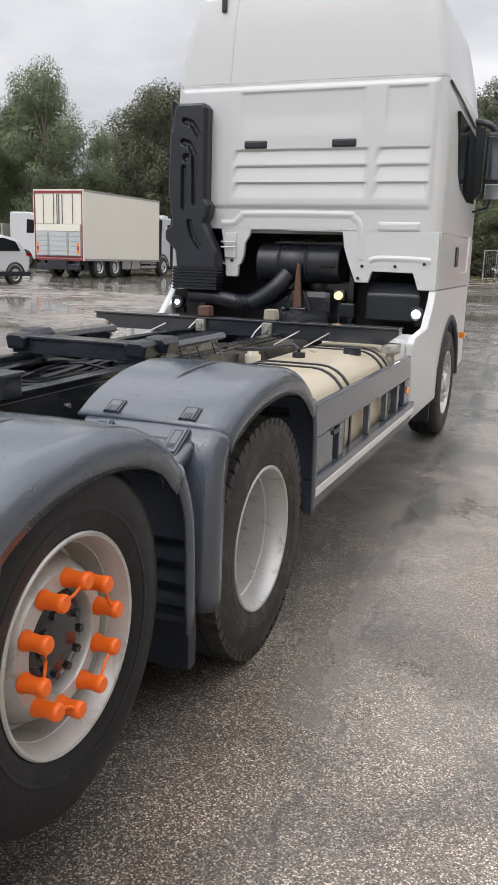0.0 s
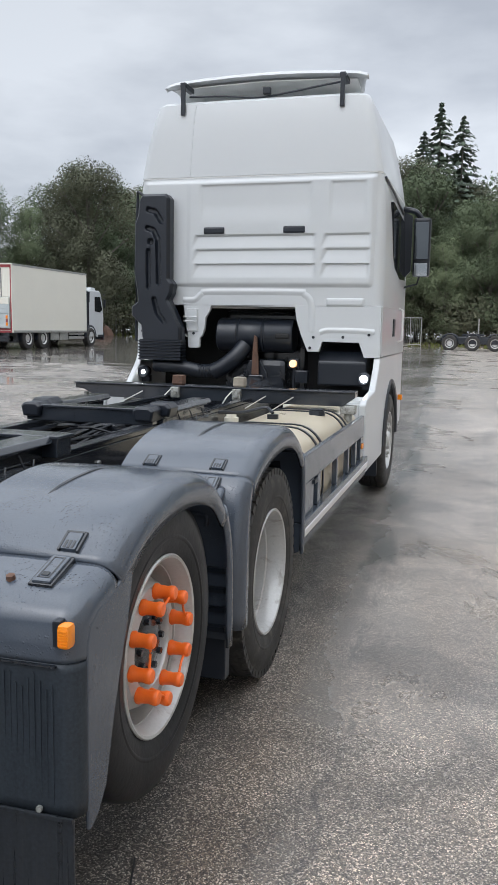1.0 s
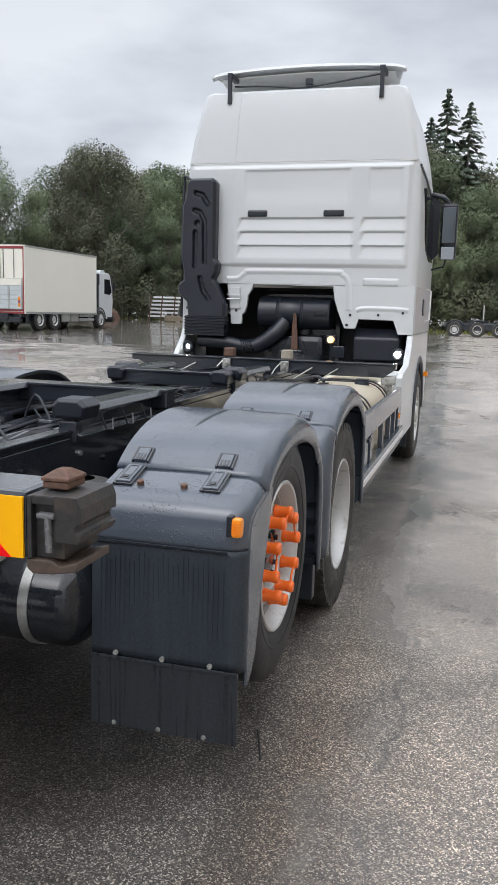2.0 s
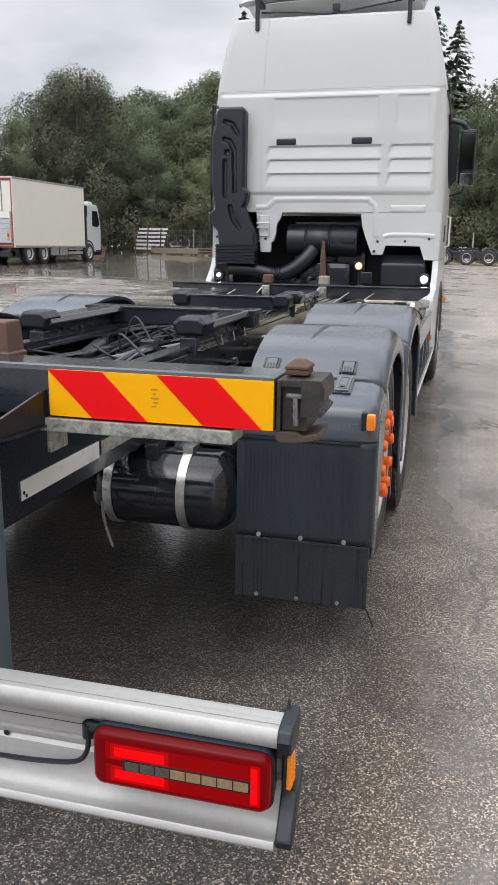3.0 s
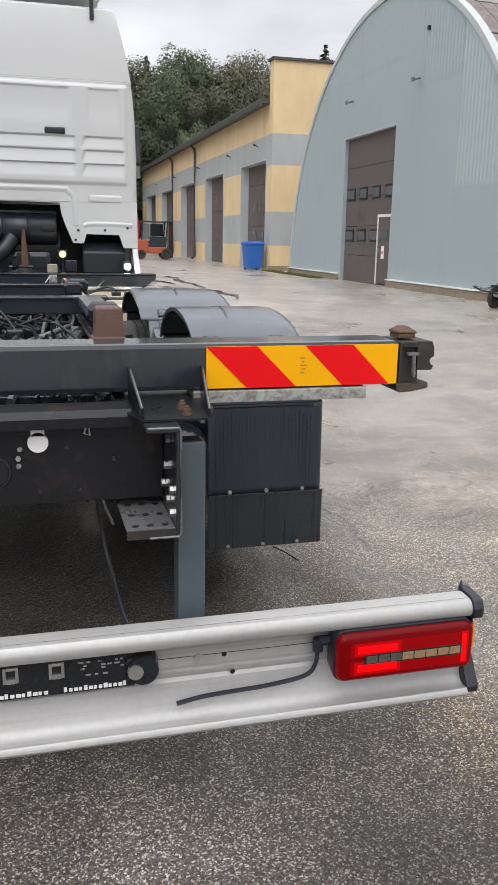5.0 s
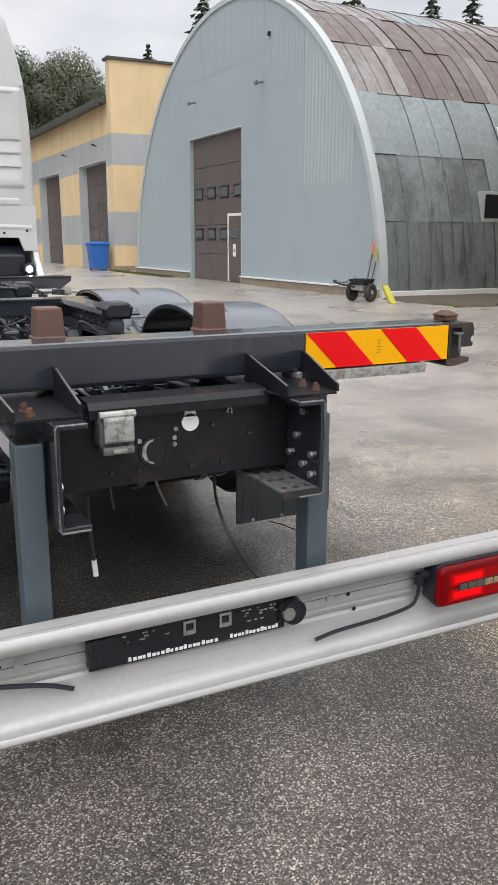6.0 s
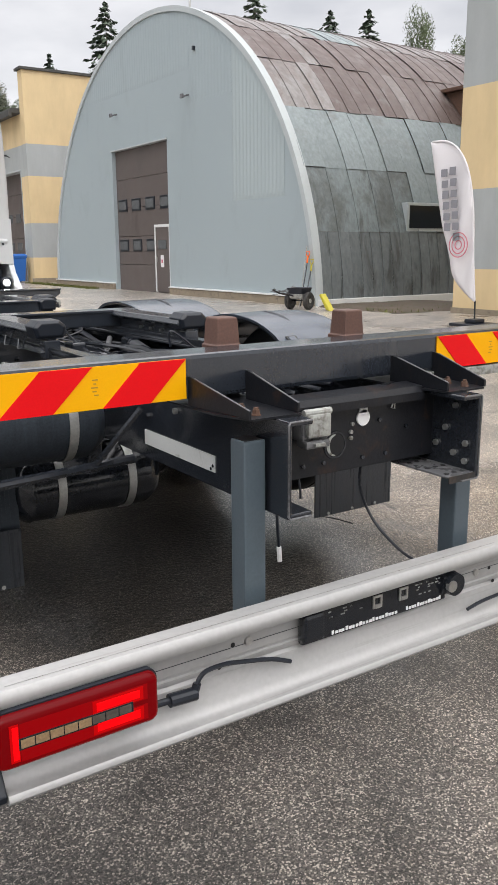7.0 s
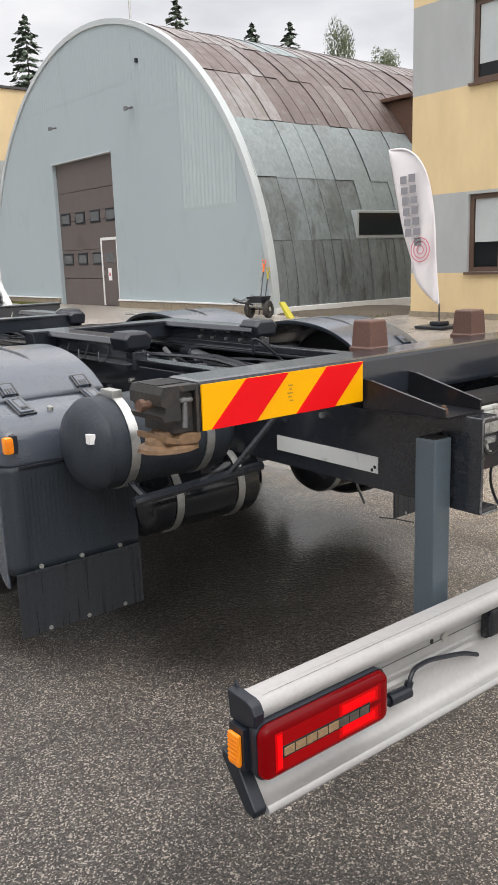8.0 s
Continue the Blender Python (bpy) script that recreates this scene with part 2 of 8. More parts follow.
    # paler paving past the joint, plus its sky sheen painted into the colour
    sheen_gain = ramp(nt, maths("MULTIPLY_ADD", d, 0.2, 0.2), [(0.12, 1.0), (0.20, 1.28), (0.36, 1.54), (0.60, 1.46), (0.95, 1.42)])
    c = mixed(nt, 1.0, c, sheen_gain, "MULTIPLY")
    # shade under the lorry, darkened into the base colour
    c = mixed(nt, 1.0, c, ramp(nt, wet_shade, [(0.0, 1.0), (1.0, 0.36)]), "MULTIPLY")
    c = mixed(nt, 1.0, c, (1.02, 1.0, 0.97), "MULTIPLY")
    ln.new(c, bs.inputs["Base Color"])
    bs.inputs["Roughness"].default_value = 0.42
    bs.inputs["Specular IOR Level"].default_value = 0.3
    film = mixed(nt, pools, ramp(nt, dry, [(0.0, 0.13), (0.5, 0.22), (1.0, 0.36)]), (0.04, 0.04, 0.04))
    film = mixed(nt, sheets, film, (0.09, 0.09, 0.09))
    ln.new(film, bs.inputs["Coat Roughness"])
    bs.inputs["Coat Weight"].default_value = 1.0
    thin = maths("MULTIPLY", maths("MULTIPLY", oily, maths("SUBTRACT", 1.0, past)), 0.17)
    ln.new(maths("SUBTRACT", maths("MULTIPLY_ADD", maths("MULTIPLY", maths("MAXIMUM", dry, maths("MULTIPLY", bare, 1.0)), past), 0.66, 1.42), thin), bs.inputs["Coat IOR"])
    coarse_h = ramp(nt, stones_at(58, "SMOOTH_F1").outputs["Distance"], [(0.1, 1.0), (0.6, 0.0)])
    h = mixed(nt, 0.35, ramp(nt, edge.outputs["Distance"], [(0.0, 0.0), (0.30, 1.0)]), noise_of(nt, 160, 3))
    h = mixed(nt, maths("MULTIPLY", wet_shade, 0.85), h, coarse_h)
    b = nd.new("ShaderNodeBump")
    b.inputs["Distance"].default_value = 0.005
    ln.new(ramp(nt, pools, [(0.0, 1.0), (1.0, 0.3)]), b.inputs["Strength"])
    ln.new(h, b.inputs["Height"])
    ln.new(b.outputs[0], bs.inputs["Normal"])
    b2 = nd.new("ShaderNodeBump")
    b2.inputs["Distance"].default_value = 0.005
    filmed = maths("SUBTRACT", 1.0, maths("MULTIPLY", maths("MULTIPLY", maths("MAXIMUM", dry, maths("MULTIPLY", bare, 0.9)), past), 0.64))
    ln.new(maths("MULTIPLY", ramp(nt, pools, [(0.0, 0.55), (0.5, 0.26), (0.8, 0.10), (0.95, 0.01)]), filmed), b2.inputs["Strength"])
    ln.new(h, b2.inputs["Height"])
    ln.new(b2.outputs[0], bs.inputs["Coat Normal"])
    return m


def painted_bands(name, stops, relief=0.15):
    """Wall paint in level bands: stops are heights at which each colour begins."""
    m = bpy.data.materials.new(name)
    nd, ln, bs = nodes_of(m)
    nt = m.node_tree
    co, sep, mr = nd.new("ShaderNodeTexCoord"), nd.new("ShaderNodeSeparateXYZ"), nd.new("ShaderNodeMapRange")
    ln.new(co.outputs["Object"], sep.inputs[0])
    mr.inputs["From Max"].default_value = 12.0
    ln.new(sep.outputs["Z"], mr.inputs["Value"])
    r = ramp(nt, mr.outputs[0], [(z / 12.0, c) for z, c in stops])
    r.node.color_ramp.interpolation = "CONSTANT"
    wear = ramp(nt, noise_of(nt, 1.1, 8, 0.65, (1, 1, 0.35)), [(0.3, 0.84), (0.7, 1.05)])
    c = mixed(nt, 1.0, r, wear, "MULTIPLY")
    ln.new(c, bs.inputs["Base Color"])
    bs.inputs["Roughness"].default_value = 0.8
    bumped(nt, bs, noise_of(nt, 45, 4), relief, 0.006)
    return m


def sheet_metal(name, base, patch, streak, patches=0.3, streaks=0.3):
    """Weathered roof sheet: patches of another tone, long dark run-off streaks and fine mottling."""
    m = bpy.data.materials.new(name)
    nd, ln, bs = nodes_of(m)
    nt = m.node_tree
    oi = nd.new("ShaderNodeObjectInfo")
    tone = ramp(nt, oi.outputs["Random"], [(0.0, tuple(0.93 * v for v in base)), (1.0, tuple(1.06 * v for v in base))])
    c = mixed(nt, ramp(nt, noise_of(nt, 0.9, 8, 0.68, (1, 1, 0.8), 0.7, True), [(0.66 - 0.4 * patches, 0.0), (0.80 - 0.4 * patches, 0.9)]), tone, patch)
    c = mixed(nt, ramp(nt, noise_of(nt, 2.6, 7, 0.66, (1.0, 0.55, 0.20), 0.5, True), [(0.68 - 0.3 * streaks, 0.0), (0.80 - 0.3 * streaks, 0.75)]), c, streak)
    c = mixed(nt, 1.0, c, ramp(nt, noise_of(nt, 11, 5, 0.65, (1, 1, 0.5), 0.0, True), [(0.3, 0.80), (0.7, 1.16)]), "MULTIPLY")
    ln.new(c, bs.inputs["Base Color"])
    bs.inputs["Metallic"].default_value = 0.15
    ln.new(ramp(nt, noise_of(nt, 3.0, 5, 0.6, (1, 1, 1), 0.0, True), [(0.3, 0.36), (0.7, 0.60)]), bs.inputs["Roughness"])
    bumped(nt, bs, noise_of(nt, 6, 4), 0.25, 0.02)
    return m


def leafy(name, dark, light):
    m = bpy.data.materials.new(name)
    nd, ln, bs = nodes_of(m)
    nt = m.node_tree
    ge, oi = nd.new("ShaderNodeNewGeometry"), nd.new("ShaderNodeObjectInfo")
    c = ramp(nt, ge.outputs["Random Per Island"], [(0.0, tuple(0.45 * a + 0.55 * b for a, b in zip(dark, light))), (1.0, light)])
    c = mixed(nt, 1.0, c, ramp(nt, oi.outputs["Random"], [(0.0, (0.75, 0.78, 0.72)), (1.0, (1.2, 1.15, 1.0))]), "MULTIPLY")
    ln.new(c, bs.inputs["Base Color"])
    bs.inputs["Roughness"].default_value = 0.6
    bs.inputs["Transmission Weight"].default_value = 0.0
    bs.inputs["Specular IOR Level"].default_value = 0.12
    return m


def beaded(m, scale=105):
    """Add rain beads to a painted surface's relief."""
    nd, ln, bs = nodes_of(m)
    nt = m.node_tree
    co, v = nd.new("ShaderNodeTexCoord"), nd.new("ShaderNodeTexVoronoi")
    v.inputs["Scale"].default_value = scale
    ln.new(co.outputs["Object"], v.inputs["Vector"])
    drops = mixed(nt, 1.0, ramp(nt, v.outputs["Distance"], [(0.12, 1.0), (0.34, 0.0)]), ramp(nt, noise_of(nt, 9, 5, 0.6), [(0.46, 0.0), (0.60, 1.0)]), "MULTIPLY")
    bumped(nt, bs, mixed(nt, 0.08, drops, noise_of(nt, 230, 3)), 0.55, 0.004)
    return m


M = {}
M["asphalt"] = asphalt()
M["white"] = surface("white_cab_paint", (0.530, 0.55, 0.562), 0.36, 0, 0.03, 200, 0.8, 0.02, coat=0.4)
M["white_dull"] = surface("white_trim", (0.72, 0.73, 0.72), 0.5, 0, 0.08, 80, 3, 0.03)
M["fender"] = surface("wet_grey_plastic", (0.062, 0.075, 0.097), 0.20, 0, 0.14, 230, 2.2, 0.09, (1, 1, 0.4), spec=0.6, coat=0.35)
M["fender"].node_tree.nodes["Principled BSDF"].inputs["Coat Roughness"].default_value = 0.16
beaded(M["fender"])
M["flap"] = surface("ribbed_mudguard_rubber", (0.030, 0.037, 0.046), 0.40, 0, 0.35, 120, 6, 0.2, (6, 6, 0.35), spec=0.22)
M["flap_rubber"] = surface("streaked_black_flap_rubber", (0.021, 0.025, 0.031), 0.30, 0, 0.55, 90, 5, 0.25, (9, 9, 0.30), dirt=(0.035, 0.036, 0.036), dirt_amount=0.22)
M["black"] = surface("black_chassis_paint", (0.017, 0.020, 0.026), 0.18, 0, 0.3, 120, 5, 0.10, dirt=(0.055, 0.052, 0.050), dirt_amount=0.12, spec=0.5, coat=0.3)
M["black_gloss"] = surface("black_gloss_paint", (0.012, 0.014, 0.018), 0.10, 0, 0.2, 120, 5, 0.02)
M["plastic"] = surface("black_plastic", (0.011, 0.0145, 0.022), 0.36, 0, 0.2, 200, 4, 0.08)
M["navy"] = surface("dark_blue_black_beam_paint", (0.022, 0.027, 0.036), 0.22, 0, 0.25, 150, 3, 0.06, (1, 1, 0.3), dirt=(0.05, 0.05, 0.05), dirt_amount=0.05, spec=0.5, coat=0.7)
M["navy"].node_tree.nodes["Principled BSDF"].inputs["Coat Roughness"].default_value = 0.10
M["post"] = surface("slate_painted_steel", (0.075, 0.10, 0.118), 0.4, 0, 0.12, 120, 3, 0.05)
M["rubber"] = surface("tyre_rubber", (0.024, 0.023, 0.022), 0.62, 0, 0.35, 60, 5, 0.25, dirt=(0.085, 0.078, 0.068), dirt_amount=0.35)
M["rubber_tag"] = surface("wet_tyre_rubber", (0.010, 0.011, 0.013), 0.42, 0, 0.3, 60, 5, 0.2, dirt=(0.032, 0.030, 0.030), dirt_amount=0.2, spec=0.28)
M["rim"] = surface("silver_wheel_paint", (0.50, 0.50, 0.49), 0.34, 0.3, 0.10, 90, 4, 0.02, dirt=(0.20, 0.17, 0.14), dirt_amount=0.22)
M["alu"] = surface("brushed_aluminium", (0.47, 0.47, 0.465), 0.52, 0.45, 0.08, 60, 2, 0.04, (0.15, 6, 6), dirt=(0.30, 0.29, 0.27), dirt_amount=0.15)
M["tank"] = surface("wet_aluminium_tank", (0.62, 0.55, 0.42), 0.32, 0.3, 0.08, 60, 2, 0.02)
M["steel"] = surface("zinc_plated_steel", (0.55, 0.55, 0.53), 0.35, 0.9, 0.2, 90, 12, 0.08)
M["galv"] = surface("dirty_galvanised_steel", (0.42, 0.43, 0.41), 0.5, 0.5, 0.25, 90, 12, 0.1, dirt=(0.10, 0.085, 0.06), dirt_amount=0.45)
M["rust"] = surface("rusty_steel", (0.125, 0.070, 0.048), 0.75, 0.2, 0.4, 90, 14, 0.4, dirt=(0.05, 0.035, 0.03), dirt_amount=0.3)
M["dirty_black"] = surface("worn_dirty_black_steel", (0.028, 0.027, 0.027), 0.5, 0.1, 0.35, 80, 8, 0.3, dirt=(0.07, 0.05, 0.037), dirt_amount=0.35)
M["grey_steel"] = surface("wet_grey_steel", (0.15, 0.152, 0.158), 0.28, 0.2, 0.2, 80, 6, 0.1)
M["cast_steel"] = surface("wet_dark_cast_steel", (0.075, 0.08, 0.088), 0.30, 0.1, 0.25, 80, 6, 0.15)
M["wet_dark"] = surface("dark_wet_tar", (0.035, 0.032, 0.030), 0.12, 0, 0.3, 40, 3, 0.1)
M["member"] = surface("dull_black_steel", (0.011, 0.012, 0.015), 0.32, 0, 0.35, 110, 4, 0.18, dirt=(0.06, 0.032, 0.020), dirt_amount=0.16, spec=0.3)
M["dirty_rust"] = surface("dark_rusty_flange", (0.070, 0.050, 0.040), 0.6, 0.1, 0.35, 80, 12, 0.3, dirt=(0.12, 0.068, 0.045), dirt_amount=0.3)
M["tan_rust"] = surface("worn_tan_rust", (0.19, 0.115, 0.062), 0.6, 0.1, 0.3, 60, 14, 0.3, dirt=(0.08, 0.055, 0.04), dirt_amount=0.35)
M["brown"] = surface("brown_rubber_block", (0.115, 0.060, 0.046), 0.55, 0, 0.25, 120, 9, 0.15)
M["orange"] = surface("orange_plastic", (0.92, 0.16, 0.012), 0.38, 0, 0.05, 120, 9, 0.03)
M["amber"] = surface("amber_lens", (0.85, 0.26, 0.012), 0.12, 0, 0.04, 120, 9, 0.0)
M["red_lens"] = glow("lit_red_lens", (1.0, 0.001, 0.002), 0.11, (0.045, 0.0006, 0.002))
M["red_halo"] = glow("red_lamp_halo", (1.0, 0.001, 0.002), 0.42, (0.05, 0.0005, 0.001))
M["red_dim"] = glow("dim_red_lamp", (1.0, 0.001, 0.002), 0.21, (0.05, 0.0006, 0.002))
M["red_glow"] = glow("lit_red_lamp", (1.0, 0.001, 0.003), 1.05, (0.08, 0.0005, 0.001))
for n in ("red_lens", "red_dim", "red_halo", "red_glow"):
    M[n].node_tree.nodes["Principled BSDF"].inputs["Specular IOR Level"].default_value = 0.12
M["clear"] = surface("clear_lens", (0.11, 0.095, 0.08), 0.12, 0.3, 0.2, 120, 30, 0.1)
# amber base colour stands for the outer diodes' lit glow; nothing emits here
M["diode_glow_tint"] = surface("diode_glow_tint_lens", (0.30, 0.20, 0.11), 0.14, 0.1, 0.3, 160, 40, 0.2)
M["lamp_white"] = glow("lit_white_lamp", (1.0, 1.0, 0.95), 14.0, (0.9, 0.9, 0.9))
M["lamp_warm"] = glow("lit_warm_lamp", (1.0, 0.52, 0.17), 1.05, (0.9, 0.8, 0.6))
M["yellow"] = surface("yellow_reflective_film", (0.90, 0.43, 0.002), 0.45, 0, 0.04, 200, 4, 0.04, spec=0.15)
M["red"] = surface("red_reflective_film", (0.78, 0.006, 0.010), 0.45, 0, 0.05, 200, 4, 0.04, spec=0.15)
M["tape"] = surface("white_reflective_tape", (0.62, 0.63, 0.62), 0.4, 0, 0.1, 200, 8, 0.1, dirt=(0.2, 0.18, 0.15), dirt_amount=0.1)
M["print"] = surface("white_print", (0.78, 0.78, 0.78), 0.5, 0, 0.03, 100, 5, 0)
M["ink"] = surface("dark_print", (0.42, 0.22, 0.02), 0.5, 0, 0.03, 100, 5, 0)
# near-black: holds the shade of holes and gaps, also colours the twig
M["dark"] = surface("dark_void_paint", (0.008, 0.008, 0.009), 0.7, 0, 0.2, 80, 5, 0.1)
M["glass"] = surface("dark_vehicle_glass", (0.012, 0.014, 0.016), 0.06, 0, 0.05, 60, 2, 0.0, spec=0.3)
M["mirror"] = surface("mirror_glass", (0.30, 0.315, 0.33), 0.03, 1.0, 0.02, 60, 2, 0.0)
# glass colour darkened to stand for trees reflected in the upper mirror
M["mirror_dim"] = surface("mirror_glass_dark_reflection", (0.09, 0.10, 0.11), 0.05, 1.0, 0.1, 60, 6, 0.0)
M["hangar"] = surface("grey_blue_wall_paint", (0.335, 0.395, 0.418), 0.55, 0, 0.04, 50, 0.5, 0.05, (1, 1, 0.4), dirt=(0.30, 0.35, 0.37), dirt_amount=0.2)
M["hangar_trim"] = surface("pale_sheet_trim", (0.46, 0.50, 0.51), 0.5, 0.1, 0.1, 60, 2, 0.05)
M["hangar_panel"] = surface("newer_grey_wall_sheet", (0.365, 0.425, 0.44), 0.5, 0, 0.04, 50, 0.5, 0.03)
M["gate"] = surface("brown_gate_paint", (0.110, 0.092, 0.086), 0.5, 0, 0.12, 80, 1.5, 0.06)
M["pane"] = surface("dusky_gate_pane", (0.13, 0.137, 0.143), 0.15, 0, 0.2, 60, 5, 0.0)
M["concrete"] = surface("stained_concrete", (0.27, 0.225, 0.165), 0.85, 0, 0.2, 60, 2.5, 0.35, dirt=(0.12, 0.10, 0.08), dirt_amount=0.3)
M["sheet_dark"] = sheet_metal("dark_weathered_sheet", (0.160, 0.180, 0.186), (0.21, 0.232, 0.235), (0.055, 0.055, 0.052), 0.25, 0.45)
M["sheet_stained"] = sheet_metal("stained_zinc_sheet", (0.198, 0.234, 0.242), (0.115, 0.125, 0.122), (0.075, 0.07, 0.065), 0.55, 0.40)
M["sheet_zinc"] = sheet_metal("pale_zinc_sheet", (0.235, 0.275, 0.283), (0.18, 0.19, 0.185), (0.13, 0.13, 0.125), 0.2, 0.15)
M["sheet_rust"] = sheet_metal("brown_rusted_sheet", (0.130, 0.097, 0.089), (0.22, 0.215, 0.21), (0.085, 0.055, 0.050), 0.22, 0.35)
M["sheet_worn"] = sheet_metal("faded_rusty_sheet", (0.195, 0.168, 0.160), (0.27, 0.26, 0.255), (0.13, 0.092, 0.085), 0.45, 0.35)
YEL, GRY = (0.70, 0.545, 0.315), (0.385, 0.410, 0.412)
M["wing_wall"] = painted_bands("workshop_wall_paint", [(0, YEL), (1.26, GRY), (2.6, YEL), (4.44, GRY), (5.65, YEL)])
M["office_wall"] = painted_bands("office_wall_paint", [(0, YEL), (1.11, GRY), (2.61, YEL), (4.49, GRY), (6.05, YEL)])
M["fascia"] = surface("dark_roof_edge", (0.055, 0.055, 0.052), 0.6, 0, 0.2, 60, 2, 0.1)
M["brown_frame"] = surface("brown_window_frame", (0.10, 0.062, 0.045), 0.45, 0, 0.15, 80, 3, 0.05)
M["blue"] = surface("blue_bin_plastic", (0.02, 0.12, 0.42), 0.45, 0, 0.1, 80, 3, 0.05)
M["cloth"] = surface("white_flag_cloth", (0.72, 0.70, 0.72), 0.8, 0, 0.05, 120, 2, 0.1)
M["logo_red"] = surface("faded_red_print", (0.60, 0.20, 0.25), 0.8, 0, 0.05, 120, 2, 0)
M["logo_grey"] = surface("grey_print", (0.24, 0.24, 0.265), 0.8, 0, 0.05, 120, 2, 0)
M["red_trim"] = surface("dull_red_trim", (0.26, 0.04, 0.045), 0.5, 0, 0.1, 80, 2, 0.03)
M["red_cab"] = surface("crimson_cab_paint", (0.42, 0.012, 0.035), 0.3, 0, 0.08, 80, 2, 0.03, coat=0.3)
M["orange_paint"] = surface("faded_orange_paint", (0.36, 0.085, 0.035), 0.5, 0, 0.15, 80, 4, 0.05)
M["cream"] = surface("cream_box_panel", (0.72, 0.70, 0.62), 0.5, 0, 0.04, 60, 1, 0.03)
M["grass"] = leafy("grass", (0.045, 0.06, 0.02), (0.12, 0.13, 0.045))
M["soil"] = surface("wet_soil", (0.085, 0.062, 0.045), 0.85, 0, 0.4, 30, 1.5, 0.6, dirt=(0.05, 0.06, 0.03), dirt_amount=0.4)
M["leaf"] = leafy("broad_leaves", (0.080, 0.107, 0.070), (0.132, 0.164, 0.106))
M["leaf_pale"] = leafy("pale_birch_leaves", (0.13, 0.165, 0.105), (0.20, 0.24, 0.155))
M["leaf_brown"] = leafy("brownish_leaves", (0.084, 0.090, 0.066), (0.126, 0.132, 0.095))
M["needle"] = leafy("spruce_needles", (0.085, 0.112, 0.098), (0.125, 0.16, 0.135))
M["bark"] = surface("grey_bark", (0.12, 0.105, 0.09), 0.85, 0, 0.35, 20, 3, 0.5)
M["wood"] = surface("weathered_wood", (0.30, 0.27, 0.22), 0.8, 0, 0.25, 40, 4, 0.2)
M["lime"] = surface("yellow_plastic", (0.50, 0.44, 0.04), 0.5, 0, 0.1, 80, 4, 0.05)

# ---- mesh helpers ----
def box(bm, x0, x1, y0, y1, z0, z1, bevel=0.0, m=None):
    a = Matrix.LocRotScale(((x0 + x1) / 2, (y0 + y1) / 2, (z0 + z1) / 2), None, (abs(x1 - x0), abs(y1 - y0), abs(z1 - z0)))
    vs = bmesh.ops.create_cube(bm, size=1, matrix=(m @ a) if m else a)["verts"]
    if bevel:
        es = list({ed for v in vs for ed in v.link_edges})
        bmesh.ops.bevel(bm, geom=es, offset=bevel, segments=2, profile=0.6, affect="EDGES", clamp_overlap=True)
    return vs


def loft(bm, rings, close=True, caps=True):
    """Skin rings of equal length."""
    vr = [[bm.verts.new(p) for p in ring] for ring in rings]
    n = len(vr[0])
    for a, b in zip(vr, vr[1:]):
        for i in range(n if close else n - 1):
            j = (i + 1) % n
            bm.faces.new((a[i], a[j], b[j], b[i]))
    if caps and close:
        bm.faces.new(vr[0][::-1])
        bm.faces.new(vr[-1])
    bmesh.ops.recalc_face_normals(bm, faces=bm.faces)
    return vr


def cyl(bm, p0, p1, r0, r1=None, seg=16, caps=True):
    p0, p1 = Vector(p0), Vector(p1)
    r1 = r0 if r1 is None else r1
    q = (p1 - p0).to_track_quat("Z", "Y")
    rings = []
    for p, r in ((p0, r0), (p1, r1)):
        rings.append([p + q @ Vector((r * math.cos(2 * math.pi * k / seg), r * math.sin(2 * math.pi * k / seg), 0)) for k in range(seg)])
    loft(bm, rings, True, caps)


def lathe(bm, profile, centre, axis="X", seg=48):
    """profile: (along the axis, radius)."""
    cx, cy, cz = centre
    rings = []
    for a, r in profile:
        ring = []
        for k in range(seg):
            c, s = r * math.cos(2 * math.pi * k / seg), r * math.sin(2 * math.pi * k / seg)
            ring.append((cx + a, cy + c, cz + s) if axis == "X" else (cx + c, cy + a, cz + s) if axis == "Y" else (cx + c, cy + s, cz + a))
        rings.append(ring)
    loft(bm, rings, True, False)


def tube(bm, pts, r, seg=8):
    pts = [Vector(p) for p in pts]
    rings = []
    for i, p in enumerate(pts):
        d = (pts[min(i + 1, len(pts) - 1)] - pts[max(i - 1, 0)]).normalized()
        q = d.to_track_quat("Z", "Y")
        rings.append([p + q @ Vector((r * math.cos(2 * math.pi * k / seg), r * math.sin(2 * math.pi * k / seg), 0)) for k in range(seg)])
    loft(bm, rings, True, True)


def smooth_path(pts, n=6):
    """Catmull-Rom through the points."""
    P = [Vector(p) for p in pts]
    P = [2 * P[0] - P[1]] + P + [2 * P[-1] - P[-2]]
    out = []
    for i in range(1, len(P) - 2):
        for k in range(n):
            t = k / n
            a, b, c, d = P[i - 1:i + 3]
            out.append(0.5 * ((2 * b) + (c - a) * t + (2 * a - 5 * b + 4 * c - d) * t * t + (3 * b - a - 3 * c + d) * t ** 3))
    return out + [P[-2]]


def prism(bm, outline, axis, a, b):
    """A plate: an outline in the two other axes, from a to b along the axis."""
    def at(u, v, w):
        return (w, u, v) if axis == "X" else (u, w, v) if axis == "Y" else (u, v, w)
    loft(bm, [[at(u, v, a) for u, v in outline], [at(u, v, b) for u, v in outline]])


